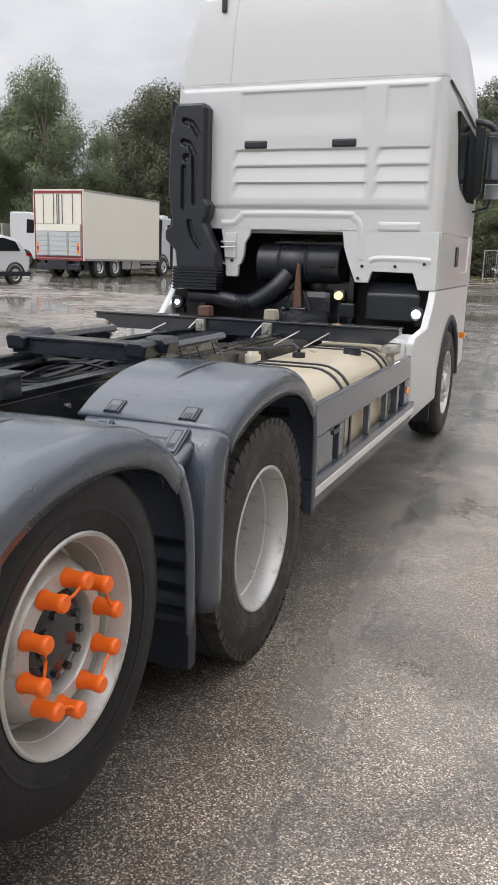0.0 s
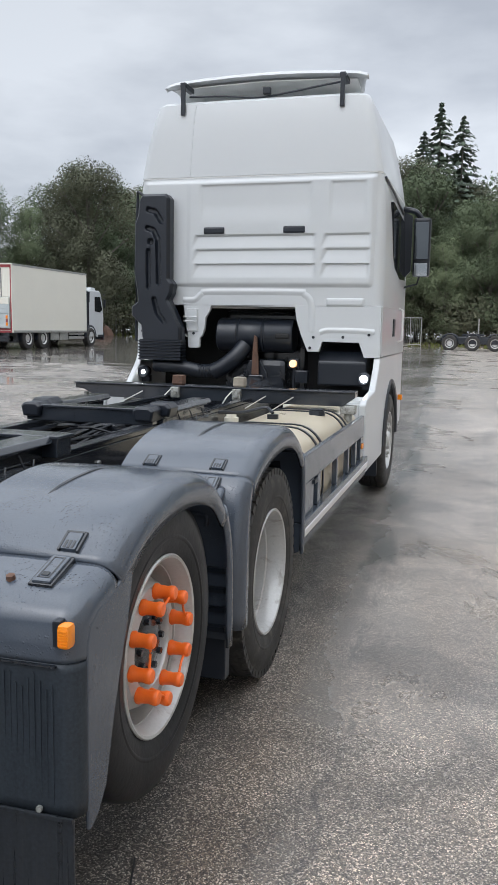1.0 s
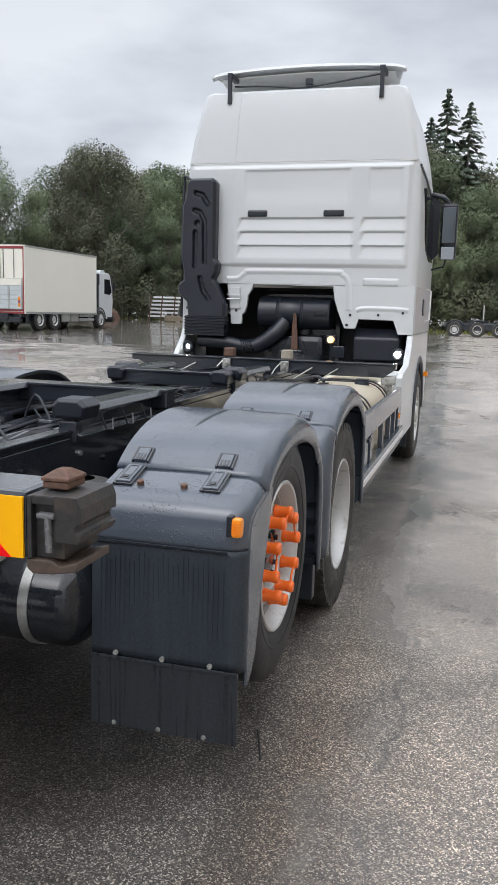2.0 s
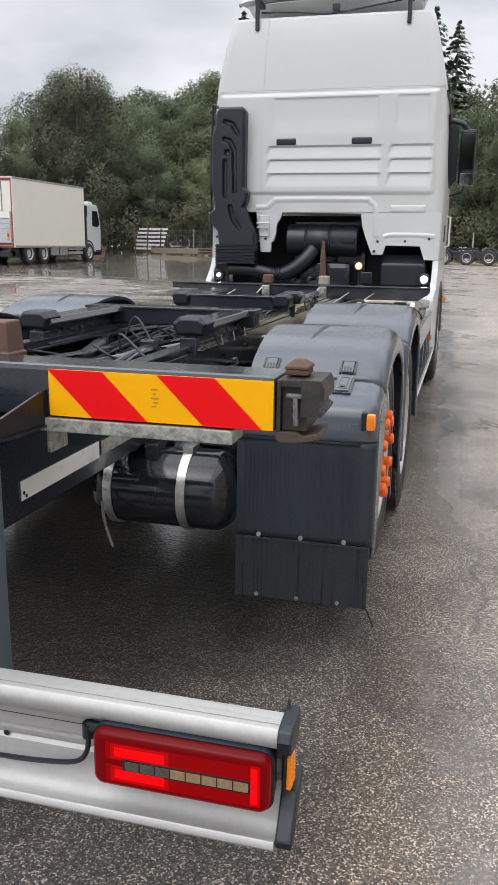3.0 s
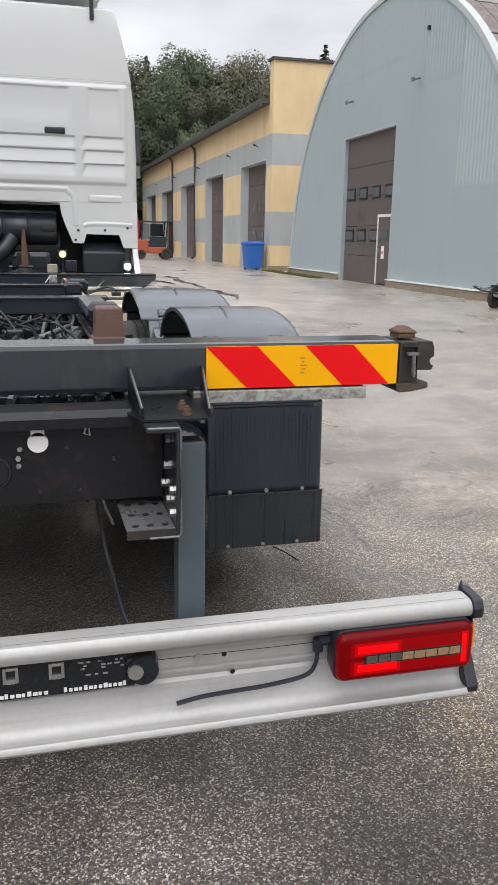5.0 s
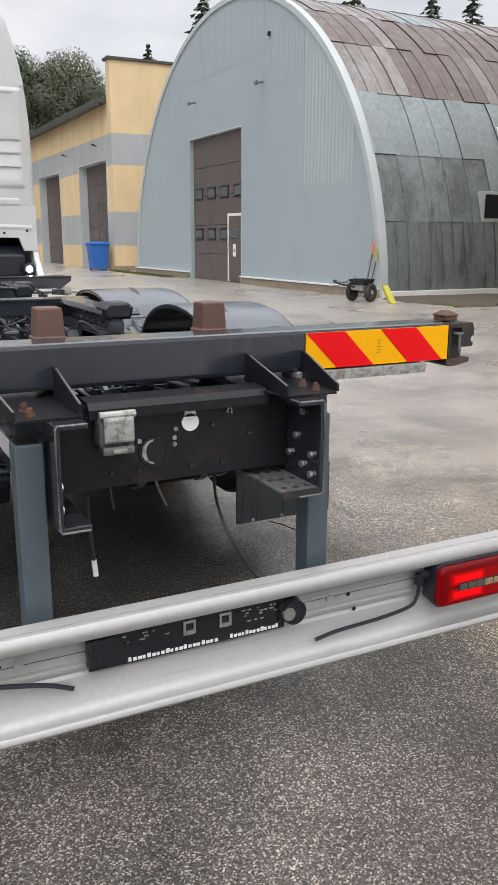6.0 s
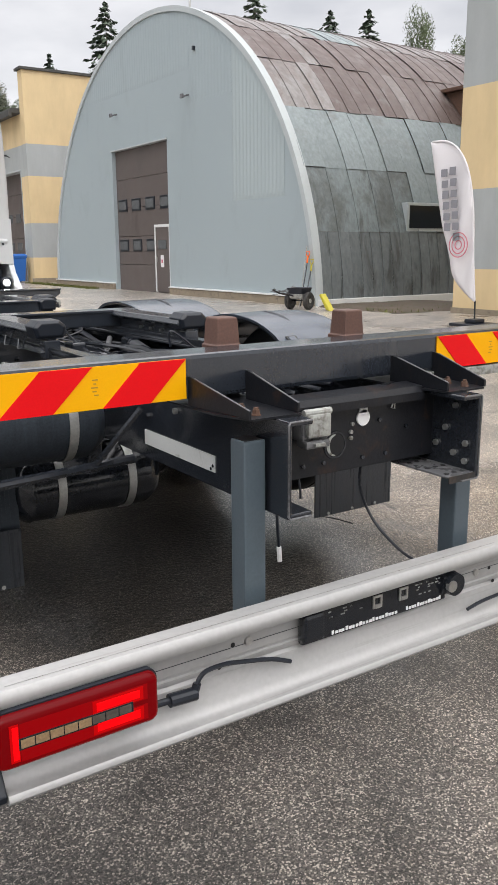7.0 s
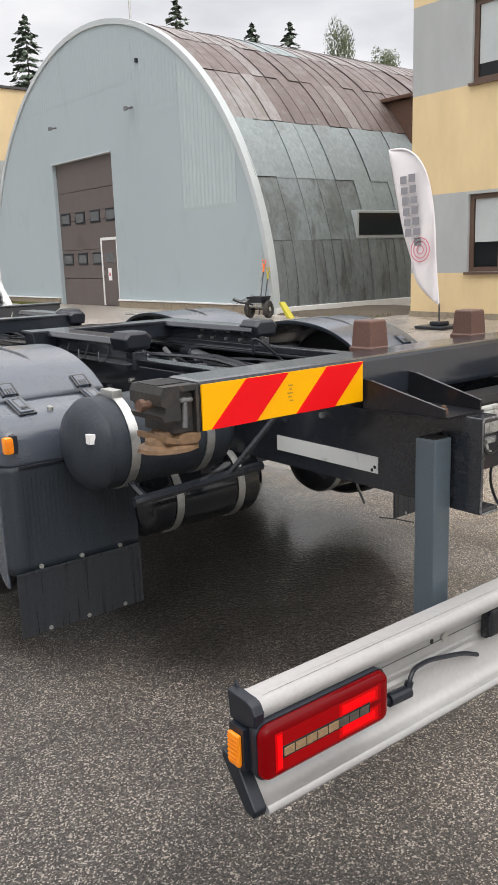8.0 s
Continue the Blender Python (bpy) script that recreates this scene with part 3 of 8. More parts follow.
def part(name, bm, material, parent=None, label="", smooth=False, bevel=0.0, solid=0.0):
    me = bpy.data.meshes.new(name)
    bm.to_mesh(me)
    bm.free()
    me.materials.append(M[material] if isinstance(material, str) else material)
    ob = new(name, me)
    if smooth:
        me.polygons.foreach_set("use_smooth", [True] * len(me.polygons))
    if solid:
        md = ob.modifiers.new("shell", "SOLIDIFY")
        md.thickness, md.offset = solid, -1
    if bevel:
        md = ob.modifiers.new("edge", "BEVEL")
        md.width, md.segments, md.limit_method, md.angle_limit = bevel, 2, "ANGLE", radians(40)
    if smooth:
        me.set_sharp_from_angle(angle=radians(38))
    if parent:
        ob.parent = parent
    if label:
        ob["label"] = label
    return ob


def quick(name, material, parent, fn, label="", smooth=False, bevel=0.0, solid=0.0):
    bm = bmesh.new()
    fn(bm)
    return part(name, bm, material, parent, label, smooth, bevel, solid)


def boxed(name, material, parent, *dims, bevel=0.004, label=""):
    return quick(name, material, parent, lambda bm: box(bm, *dims, bevel=bevel), label)


def thing(name, label, category, at=(0, 0, 0), turn=0, group="", kind=""):
    ob = new(name)
    ob.empty_display_size = 0.2
    ob.matrix_basis = pose(*at, 0, 0, turn)
    return tagged(ob, label, category, group, kind)


def step(v, a, b):
    t = min(1, max(0, (v - a) / (b - a)))
    return t * t * (3 - 2 * t)


def ground_z(x, y):
    """Height of the yard: level under the lorry, rising gently round it."""
    dx, dy = max(abs(x) - 1.5, 0), max(-y - 1, y - 9, 0)
    return 0.25 * step(math.hypot(dx, dy), 1.5, 8) + 0.55 * step(-0.7 * x + 0.35 * y, 8, 45)

# ---- the setting ----
def make_ground():
    xs = sorted({round(v, 2) for v in [i * 1.0 for i in range(-30, 31)] + [s * (30 + i * 6) for s in (1, -1) for i in range(12)] + [s * v for s in (1, -1) for v in (130, 200, 400, 900)]})
    ys = sorted({round(v, 2) for v in [i * 1.0 for i in range(-12, 41)] + [40 + i * 5 for i in range(14)] + [-12 - i * 6 for i in range(8)] + [140, 220, 400, 900, -90, -200, -600]})
    vs = [(x, y, ground_z(x, y)) for y in ys for x in xs]
    n = len(xs)
    fs = [(j * n + i, j * n + i + 1, (j + 1) * n + i + 1, (j + 1) * n + i) for j in range(len(ys) - 1) for i in range(n - 1)]
    me = bpy.data.meshes.new("ground")
    me.from_pydata(vs, [], fs)
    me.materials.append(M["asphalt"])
    me.polygons.foreach_set("use_smooth", [True] * len(me.polygons))
    return tagged(new("ground", me), "wet grey asphalt yard with shallow puddles", "asphalt", kind="structure")


make_ground()
BASE = 0.24
HX, HC, HR = 10.02, 20.9, 8.09

hangar = thing("hangar", "arched grey-blue metal hangar with rusty zinc roof", "hangar", (HX, HC, BASE), kind="structure")


def hloc(ob):
    """Keep a mesh that is written in world coordinates in place under a moved thing."""
    p = ob.parent
    while p.parent:
        p = p.parent
    ob.matrix_parent_inverse = p.matrix_basis.inverted() if ob.parent == p else Matrix()
    return ob


def arch(y, r=HR):
    return math.sqrt(max(0, r * r - (y - HC) ** 2))


def hangar_front(bm):
    g0, g1, gt = 19.83, 23.62, 4.66
    out = [(g0, BASE - 0.3), (g0, gt), (g1, gt), (g1, BASE - 0.3), (HC + HR, BASE - 0.3)]
    for k in range(49):
        a = math.pi * k / 48
        out.append((HC + HR * math.cos(a), max(BASE - 0.2, HR * math.sin(a))))
    out.append((HC - HR, BASE - 0.3))
    prism(bm, out, "X", HX, HX + 0.22)


hloc(quick("front_wall", "hangar", hangar, hangar_front))


def corrugated(bm, y0, y1, zlow, depth, proud=0.004, pitch=0.16):
    n = int((y1 - y0) / (pitch / 4))
    for k in range(n):
        ya, yb = y0 + k * pitch / 4, y0 + (k + 1) * pitch / 4
        d = [proud, proud, proud + depth, proud + depth]
        xa, xb = HX - d[k % 4], HX - d[(k + 1) % 4]
        ta, tb = arch(ya, HR - 0.05), arch(yb, HR - 0.05)
        za, zb = zlow, zlow
        if ta > za and tb > zb:
            v = [bm.verts.new(p) for p in ((HX - 0.001, ya, za - 0.1), (HX - 0.001, yb, zb - 0.1), (xb, yb, zb), (xa, ya, za), (xb, yb, tb), (xa, ya, ta))]
            bm.faces.new((v[3], v[2], v[1], v[0]))
            bm.faces.new((v[5], v[4], v[2], v[3]))
    bmesh.ops.remove_doubles(bm, verts=bm.verts, dist=0.0004)


hloc(quick("corrugated_gable", "hangar", hangar, lambda bm: (corrugated(bm, 16.34, 18.45, 5.45, 0.006), corrugated(bm, 18.45, HC + HR - 0.1, 6.35, 0.006)), solid=0.003))
hloc(quick("corrugated_panel", "hangar_panel", hangar, lambda bm: corrugated(bm, 14.06, 16.32, 2.84, 0.009, 0.008), solid=0.003))


def arch_trim(bm):
    rings = []
    for k in range(61):
        a = math.pi * k / 60
        c, s = math.cos(a), math.sin(a)
        rings.append([(x, HC + r * c, r * s) for x, r in ((HX - 0.05, HR - 0.08), (HX - 0.05, HR + 0.06), (HX + 0.16, HR + 0.06), (HX + 0.16, HR - 0.08))])
    loft(bm, rings)


hloc(quick("arch_trim", "hangar_trim", hangar, arch_trim))
hloc(quick("plinth", "concrete", hangar, lambda bm: (box(bm, HX - 0.12, HX + 0.1, HC - HR, 19.7, BASE - 0.4, BASE + 0.20, 0.02), box(bm, HX - 0.12, HX + 0.1, 23.75, HC + HR, BASE - 0.4, BASE + 0.20, 0.02))))
hloc(quick("sill_flashing", "white_dull", hangar, lambda bm: (box(bm, HX - 0.15, HX + 0.02, HC - HR, 19.7, BASE + 0.205, BASE + 0.235), box(bm, HX - 0.15, HX + 0.02, 23.75, HC + HR, BASE + 0.205, BASE + 0.235))))


def roller_gate(parent, x, y0, y1, z0, z1, windows=True, keep=lambda o: o):
    """A sectional gate in a reveal, facing -x."""
    n, h = 5, (z1 - z0) / 5
    for k in range(n):
        keep(boxed("gate_section", "gate", parent, x + 0.12, x + 0.18, y0, y1, z0 + k * h + 0.006, z0 + (k + 1) * h - 0.006, bevel=0.008))
    keep(quick("gate_reveal", "hangar_trim", parent, lambda bm: box(bm, x - 0.04, x + 0.4, y0 - 0.03, y1 + 0.03, z1, z1 + 0.04)))
    if windows:
        for zc in (2.93, 1.68):
            for k in range(4):
                yc = y1 - 0.45 - k * 0.97
                fr = keep(quick("gate_window", "plastic", parent, lambda bm: box(bm, x + 0.095, x + 0.121, yc - 0.31, yc + 0.31, zc - 0.19, zc + 0.19, 0.02)))
                keep(boxed("pane", "pane", fr, x + 0.088, x + 0.096, yc - 0.25, yc + 0.25, zc - 0.13, zc + 0.13, bevel=0))


roller_gate(hangar, HX, 19.84, 23.61, BASE - 0.05, 4.62, keep=hloc)
wick = hloc(quick("wicket_door", "gate", hangar, lambda bm: box(bm, HX + 0.082, HX + 0.118, 20.0, 20.86, BASE + 0.06, 2.2, 0.004)))
for nm, d in (("frame", (20.86, 20.93, BASE + 0.04, 2.28)), ("frame", (19.93, 20.0, BASE + 0.04, 2.28)), ("frame", (20.0, 20.86, 2.2, 2.28))):
    hloc(boxed("door_frame", "white_dull", wick, HX + 0.07, HX + 0.119, d[0], d[1], d[2], d[3]))
hloc(boxed("notice", "print", wick, HX + 0.072, HX + 0.080, 20.36, 20.56, 1.02, 1.38, bevel=0))
hloc(boxed("notice_mark", "logo_red", wick, HX + 0.066, HX + 0.071, 20.41, 20.51, 1.15, 1.25, bevel=0))
hloc(boxed("door_pane", "pane", wick, HX + 0.070, HX + 0.081, 20.18, 20.68, 1.56, 1.82, bevel=0))
hloc(boxed("door_handle", "steel", wick, HX + 0.04, HX + 0.082, 20.76, 20.80, 1.18, 1.32))
for y, z in ((18.5, 5.56), (23.11, 5.66), (18.11, 6.7)):
    lamp = hloc(quick("floodlight", "grey_steel", hangar, lambda bm: (box(bm, HX - 0.24, HX - 0.19, y - 0.075, y + 0.075, z - 0.055, z + 0.055, 0.015), cyl(bm, (HX - 0.18, y, z), (HX, y, z + 0.05), 0.025, seg=8)))) if z < 6.2 else hloc(boxed("alarm_box", "plastic", hangar, HX - 0.08, HX, y - 0.035, y + 0.035, z - 0.05, z + 0.05))
hloc(quick("antenna", "steel", hangar, lambda bm: (cyl(bm, (HX + 0.1, 18.5, 7.6), (HX + 0.1, 18.5, 9.2), 0.03, seg=8), box(bm, HX + 0.05, HX + 0.15, 18.46, 18.54, 8.35, 8.8, 0.02))))
# side window and dormer low in the curved roof
hloc(quick("side_window", "hangar_trim", hangar, lambda bm: box(bm, 12.95, 16.8, 13.0, 13.9, 1.93, 2.62, 0.02)))
hloc(boxed("side_pane", "glass", hangar, 13.03, 16.72, 12.985, 13.05, 2.01, 2.55, bevel=0))
hloc(quick("roof_dormer", "rust", hangar, lambda bm: (box(bm, 16.3, 24, 14.15, 17.0, 4.5, 5.7, 0.03), box(bm, 16.15, 24.3, 13.95, 17.2, 5.7, 5.8, 0.02))))


ROOF_ROWS = ((0.0, 13.6, 0.32, "sheet_dark"), (13.6, 24.5, 0.64, "sheet_stained"), (24.5, 36.0, 0.64, "sheet_zinc"), (36.0, 48.0, 0.40, "sheet_rust"), (48.0, 60.0, 0.40, "sheet_rust"), (60.0, 74.0, 0.38, "sheet_worn"), (74.0, 90.0, 0.38, "sheet_worn"))


def roof_sheets():
    """Overlapping roof sheets with standing seams, the lower rows dark and stained, the upper ones rusty."""
    rng = random.Random(4)
    for low, high, wide, metal in ROOF_ROWS:
        meshes = {}
        for kind in {metal, "sheet_zinc", "sheet_rust", "sheet_worn"}:
            bm = bmesh.new()
            rings = []
            for k in range(5):
                a = math.pi - radians(high + (low - high) * k / 4)
                rr = HR + 0.03 + 0.009 * k / 4
                c, q = math.cos(a), math.sin(a)
                rings.append([(x, HC + (rr + d) * c, (rr + d) * q) for x, d in ((0.0, 0.0), (0.004, 0.013), (0.014, 0.013), (0.020, 0.0), (wide - 0.002, 0.0))])
            loft(bm, rings, close=False)
            me = bpy.data.meshes.new("roof_sheet")
            bm.to_mesh(me)
            bm.free()
            me.materials.append(M[kind])
            meshes[kind] = me
        for c in range(int(22.0 / wide)):
            x = c * wide
            kind = metal
            if metal == "sheet_rust" and (low < 40 and x < 1.6 or rng.random() < 0.12):
                kind = "sheet_worn"
            if metal == "sheet_stained" and x > 3.0:
                kind = "sheet_zinc"
            if metal == "sheet_worn" and low < 70 and 2.9 < x < 4.2:
                kind = "sheet_zinc"
            ob = new("roof_sheet", meshes[kind])
            ob.parent = hangar
            ob.matrix_parent_inverse = hangar.matrix_basis.inverted()
            ob.matrix_basis = Matrix.Translation((HX + 0.12 + x, rng.uniform(-0.01, 0.01), rng.uniform(-0.01, 0.01)))
    rings = []
    bm = bmesh.new()
    for k in range(13):
        a = math.pi * 0.5 * k / 12 + 0.001
        rings.append([(x, HC + r * math.cos(a), r * math.sin(a)) for x, r in ((HX + 0.12, HR), (HX + 0.12, HR + 0.04), (HX + 28.6, HR + 0.04), (HX + 28.6, HR))])
    loft(bm, rings)
    loft(bm, [[(x, HC + r * math.cos(a), r * math.sin(a)) for x, r in ((HX + 22.14, HR), (HX + 22.14, HR + 0.04), (HX + 28.6, HR + 0.04), (HX + 28.6, HR))] for a in [math.pi * (1 - 0.5 * k / 12) - 0.001 for k in range(13)]])
    ob = part("roof_far_side", bm, "sheet_worn", hangar)
    ob.matrix_parent_inverse = hangar.matrix_basis.inverted()


def hangar_back(bm):
    out = [(HC + HR * math.cos(math.pi * k / 24), HR * math.sin(math.pi * k / 24)) for k in range(25)]
    prism(bm, out, "X", HX + 28.6, HX + 28.8)


hloc(quick("back_wall", "hangar", hangar, hangar_back))
hloc(quick("side_skirt", "white_dull", hangar, lambda bm: box(bm, HX, HX + 28.6, HC - HR - 0.12, HC - HR + 0.05, BASE - 0.1, BASE + 0.16, 0.01)))

# workshop wing
wing = thing("workshop_building", "long low yellow and grey striped workshop with brown gates", "building", (9.85, 50, BASE), kind="structure")
GATES = [(32.15, 36.45), (40.0, 44.5), (47.6, 52.2), (55.6, 60.3), (63.2, 68.0)]


def wing_wall(bm):
    edges = [31.7] + [v for g in GATES for v in g] + [71.0]
    for a, b in zip(edges[::2], edges[1::2]):
        box(bm, 9.85, 10.2, a, b, BASE - 0.5, 6.85)
    for a, b in GATES:
        box(bm, 9.85, 10.2, a, b, 4.78, 6.85)


hloc(quick("wall", "wing_wall", wing, wing_wall))
hloc(quick("fire_wall", "wing_wall", wing, lambda bm: box(bm, 9.8, 24, 31.2, 31.696, BASE - 0.5, 8.4)))
hloc(quick("parapet_cap", "fascia", wing, lambda bm: box(bm, 9.7, 24.1, 31.1, 31.8, 8.4, 8.5, 0.01)))
hloc(quick("roof", "fascia", wing, lambda bm: (box(bm, 9.45, 24, 31.75, 71.3, 6.85, 7.05, 0.02), box(bm, 9.35, 9.5, 31.75, 71.4, 6.72, 6.98, 0.03))))
hloc(quick("end_wall", "wing_wall", wing, lambda bm: (box(bm, 10.2, 24, 70.7, 71.0, BASE - 0.5, 6.85), box(bm, 23.7, 24, 31.7, 70.7, BASE - 0.5, 6.85))))
for a, b in GATES:
    for k in range(5):
        h = (4.78 - BASE) / 5
        hloc(boxed("gate_section", "gate", wing, 10.21, 10.27, a, b, BASE + k * h + 0.006, BASE + (k + 1) * h - 0.006, bevel=0.008))
    hloc(quick("gate_reveal", "hangar_trim", wing, lambda bm: (box(bm, 9.83, 10.21, a, a + 0.06, BASE, 4.77), box(bm, 9.83, 10.21, b - 0.06, b, BASE, 4.77), box(bm, 9.83, 10.21, a + 0.06, b - 0.06, 4.71, 4.77))))
    for zc in (2.9, 1.7) if a < 33 else ():
        for k in range(3):
            hloc(boxed("gate_pane", "pane", wing, 10.19, 10.209, a + 0.4 + k * 1.1, a + 1.0 + k * 1.1, zc - 0.18, zc + 0.18, bevel=0))
for y in (47.1, 54.9, 38.5):
    if y > 40:
        hloc(quick("downpipe", "fascia", wing, lambda bm: (tube(bm, [(9.5, y, 6.75), (9.72, y, 6.5), (9.74, y, 6.2), (9.74, y, 0.5), (9.55, y, 0.32)], 0.07, 8))))
for y in (38.5, 46.0, 54.0, 62.0, 33.5):
    hloc(quick("wall_lamp", "plastic", wing, lambda bm: (cyl(bm, (9.85, y, 5.35), (9.70, y, 5.42), 0.02, seg=8), box(bm, 9.62, 9.72, y - 0.06, y + 0.06, 5.38, 5.45, 0.015))))
hloc(quick("plinth", "concrete", wing, lambda bm: box(bm, 9.7, 16, 31.02, 31.19, BASE - 0.4, BASE + 0.2, 0.02)))

hloc(quick("roof_bracket", "fascia", wing, lambda bm: (tube(bm, [(9.4, 71.2, 6.9), (9.4, 71.2, 8.0), (10.6, 71.2, 8.0)], 0.04, 6), tube(bm, [(9.4, 71.2, 7.6), (10.3, 71.2, 7.6)], 0.03, 6)), "thin steel bracket on the roof corner"))

# office
office = thing("office_building", "yellow and grey striped rendered office with brown windows", "building", (11, 0, BASE), kind="structure")
OW = [(6.83, 8.22), (3.6, 5.2), (0.4, 2.0), (-2.8, -1.2)]


def office_walls():
    edges = [-8.0] + sorted(v for w in OW for v in w) + [9.60]
    for a, b in zip(edges[::2], edges[1::2]):
        hloc(boxed("wall", "office_wall", office, 11.0, 11.4, a, b, BASE - 0.5, 9.5, bevel=0))
    for a, b in OW:
        for z0, z1 in ((BASE - 0.5, 1.14), (2.57, 4.52), (5.92, 9.5)):
            hloc(boxed("wall", "office_wall", office, 11.0, 11.4, a, b, z0, z1, bevel=0))
    hloc(boxed("wall", "office_wall", office, 11.4, 24, 9.2, 9.60, BASE - 0.5, 9.5, bevel=0))
    hloc(boxed("wall", "office_wall", office, 11.4, 24, -8.0, -7.6, BASE - 0.5, 9.5, bevel=0))


office_walls()
hloc(quick("plinth", "concrete", office, lambda bm: box(bm, 10.97, 11.0 - 0.001, -8, 9.62, BASE - 0.5, BASE + 0.12)))
hloc(quick("roof", "fascia", office, lambda bm: box(bm, 10.8, 24.2, -8.2, 9.8, 9.5, 9.7)))
for a, b in OW:
    for z0, z1 in ((1.14, 2.57), (4.52, 5.92)):
        win = hloc(quick("window", "brown_frame", office, lambda bm: (box(bm, 11.06, 11.16, a, a + 0.09, z0, z1), box(bm, 11.06, 11.16, b - 0.09, b, z0, z1), box(bm, 11.06, 11.16, a + 0.09, b - 0.09, z0, z0 + 0.09), box(bm, 11.06, 11.16, a + 0.09, b - 0.09, z1 - 0.09, z1), box(bm, 11.07, 11.15, (a + b) / 2 - 0.06, (a + b) / 2 + 0.06, z0 + 0.09, z1 - 0.09))))
        for c in (a + 0.09, (a + b) / 2 + 0.06):
            hloc(boxed("pane", "glass", win, 11.10, 11.12, c, c + (b - a) / 2 - 0.15, z0 + 0.09, z1 - 0.09, bevel=0))
            # pale sheet: blinds below, sky reflection painted into the upper windows
            hloc(boxed("blind", "hangar_trim", win, 11.09, 11.095, c + 0.015, c + (b - a) / 2 - 0.165, z0 + (0.55 if z0 < 3 else 0.32), z1 - 0.09, bevel=0))
        hloc(boxed("sill", "brown_frame", win, 10.93, 11.06, a - 0.03, b + 0.03, z0 - 0.05, z0 - 0.002))


def verge():
    rng = random.Random(8)
    vs, fs = [], []
    for _ in range(5200):
        k = rng.random()
        if k < 0.30:
            x, y = rng.uniform(9.9, 12.5), rng.uniform(10.0, 12.6)
            if noise.noise((x * 0.9, y * 0.9, 3)) < 0.0:
                continue
        elif k < 0.62:
            x, y = 9.6 + rng.gauss(0, 0.12), rng.uniform(24.5, 31.1)
        else:
            x, y = rng.uniform(-48, 9), 64 + rng.gauss(0, 2.2)
        z, h, a = ground_z(x, y), rng.uniform(0.02, 0.085) * (1 if y < 40 else 3.5), rng.uniform(0, 6.3)
        w = 0.02 if y < 40 else 0.12
        n = len(vs)
        vs += [(x - w * math.cos(a), y - w * math.sin(a), z), (x + w * math.cos(a), y + w * math.sin(a), z), (x + rng.uniform(-0.05, 0.05), y + rng.uniform(-0.05, 0.05), z + h)]
        fs.append((n, n + 1, n + 2))
    me = bpy.data.meshes.new("grass")
    me.from_pydata(vs, [], fs)
    me.materials.append(M["grass"])
    tagged(new("grass", me), "patchy rough grass along walls and yard edge", "grass", kind="stuff")
    for nm, x0, x1, y0, y1, n in (("soil_strip", 9.7, 13.5, 9.9, 12.7, 24), ("far_verge", -70, 20, 61.5, 90, 40)):
        bm = bmesh.new()
        g = bmesh.ops.create_grid(bm, x_segments=n, y_segments=n, size=0.5)
        for v in g["verts"]:
            x, y = x0 + (v.co.x + 0.5) * (x1 - x0), y0 + (v.co.y + 0.5) * (y1 - y0)
            edge = min(v.co.x + 0.5, 0.5 - v.co.x, v.co.y + 0.5, 0.5 - v.co.y)
            v.co = (x + noise.noise((x, y, 1)) * 0.3, y + noise.noise((x, y, 2)) * 0.3, ground_z(x, y) - 0.03 + 0.09 * step(edge + 0.05 * noise.noise((x, y, 5)), 0.0, 0.12))
        tagged(part(nm, bm, "soil", None, smooth=True), "bare wet earth strip beside the asphalt", "soil", kind="structure")


verge()

# ---- the lorry ----
lorry = thing("lorry", "white lorry with bare dark chassis and grey mudguards on wet asphalt", "lorry", (0, 0, 0))


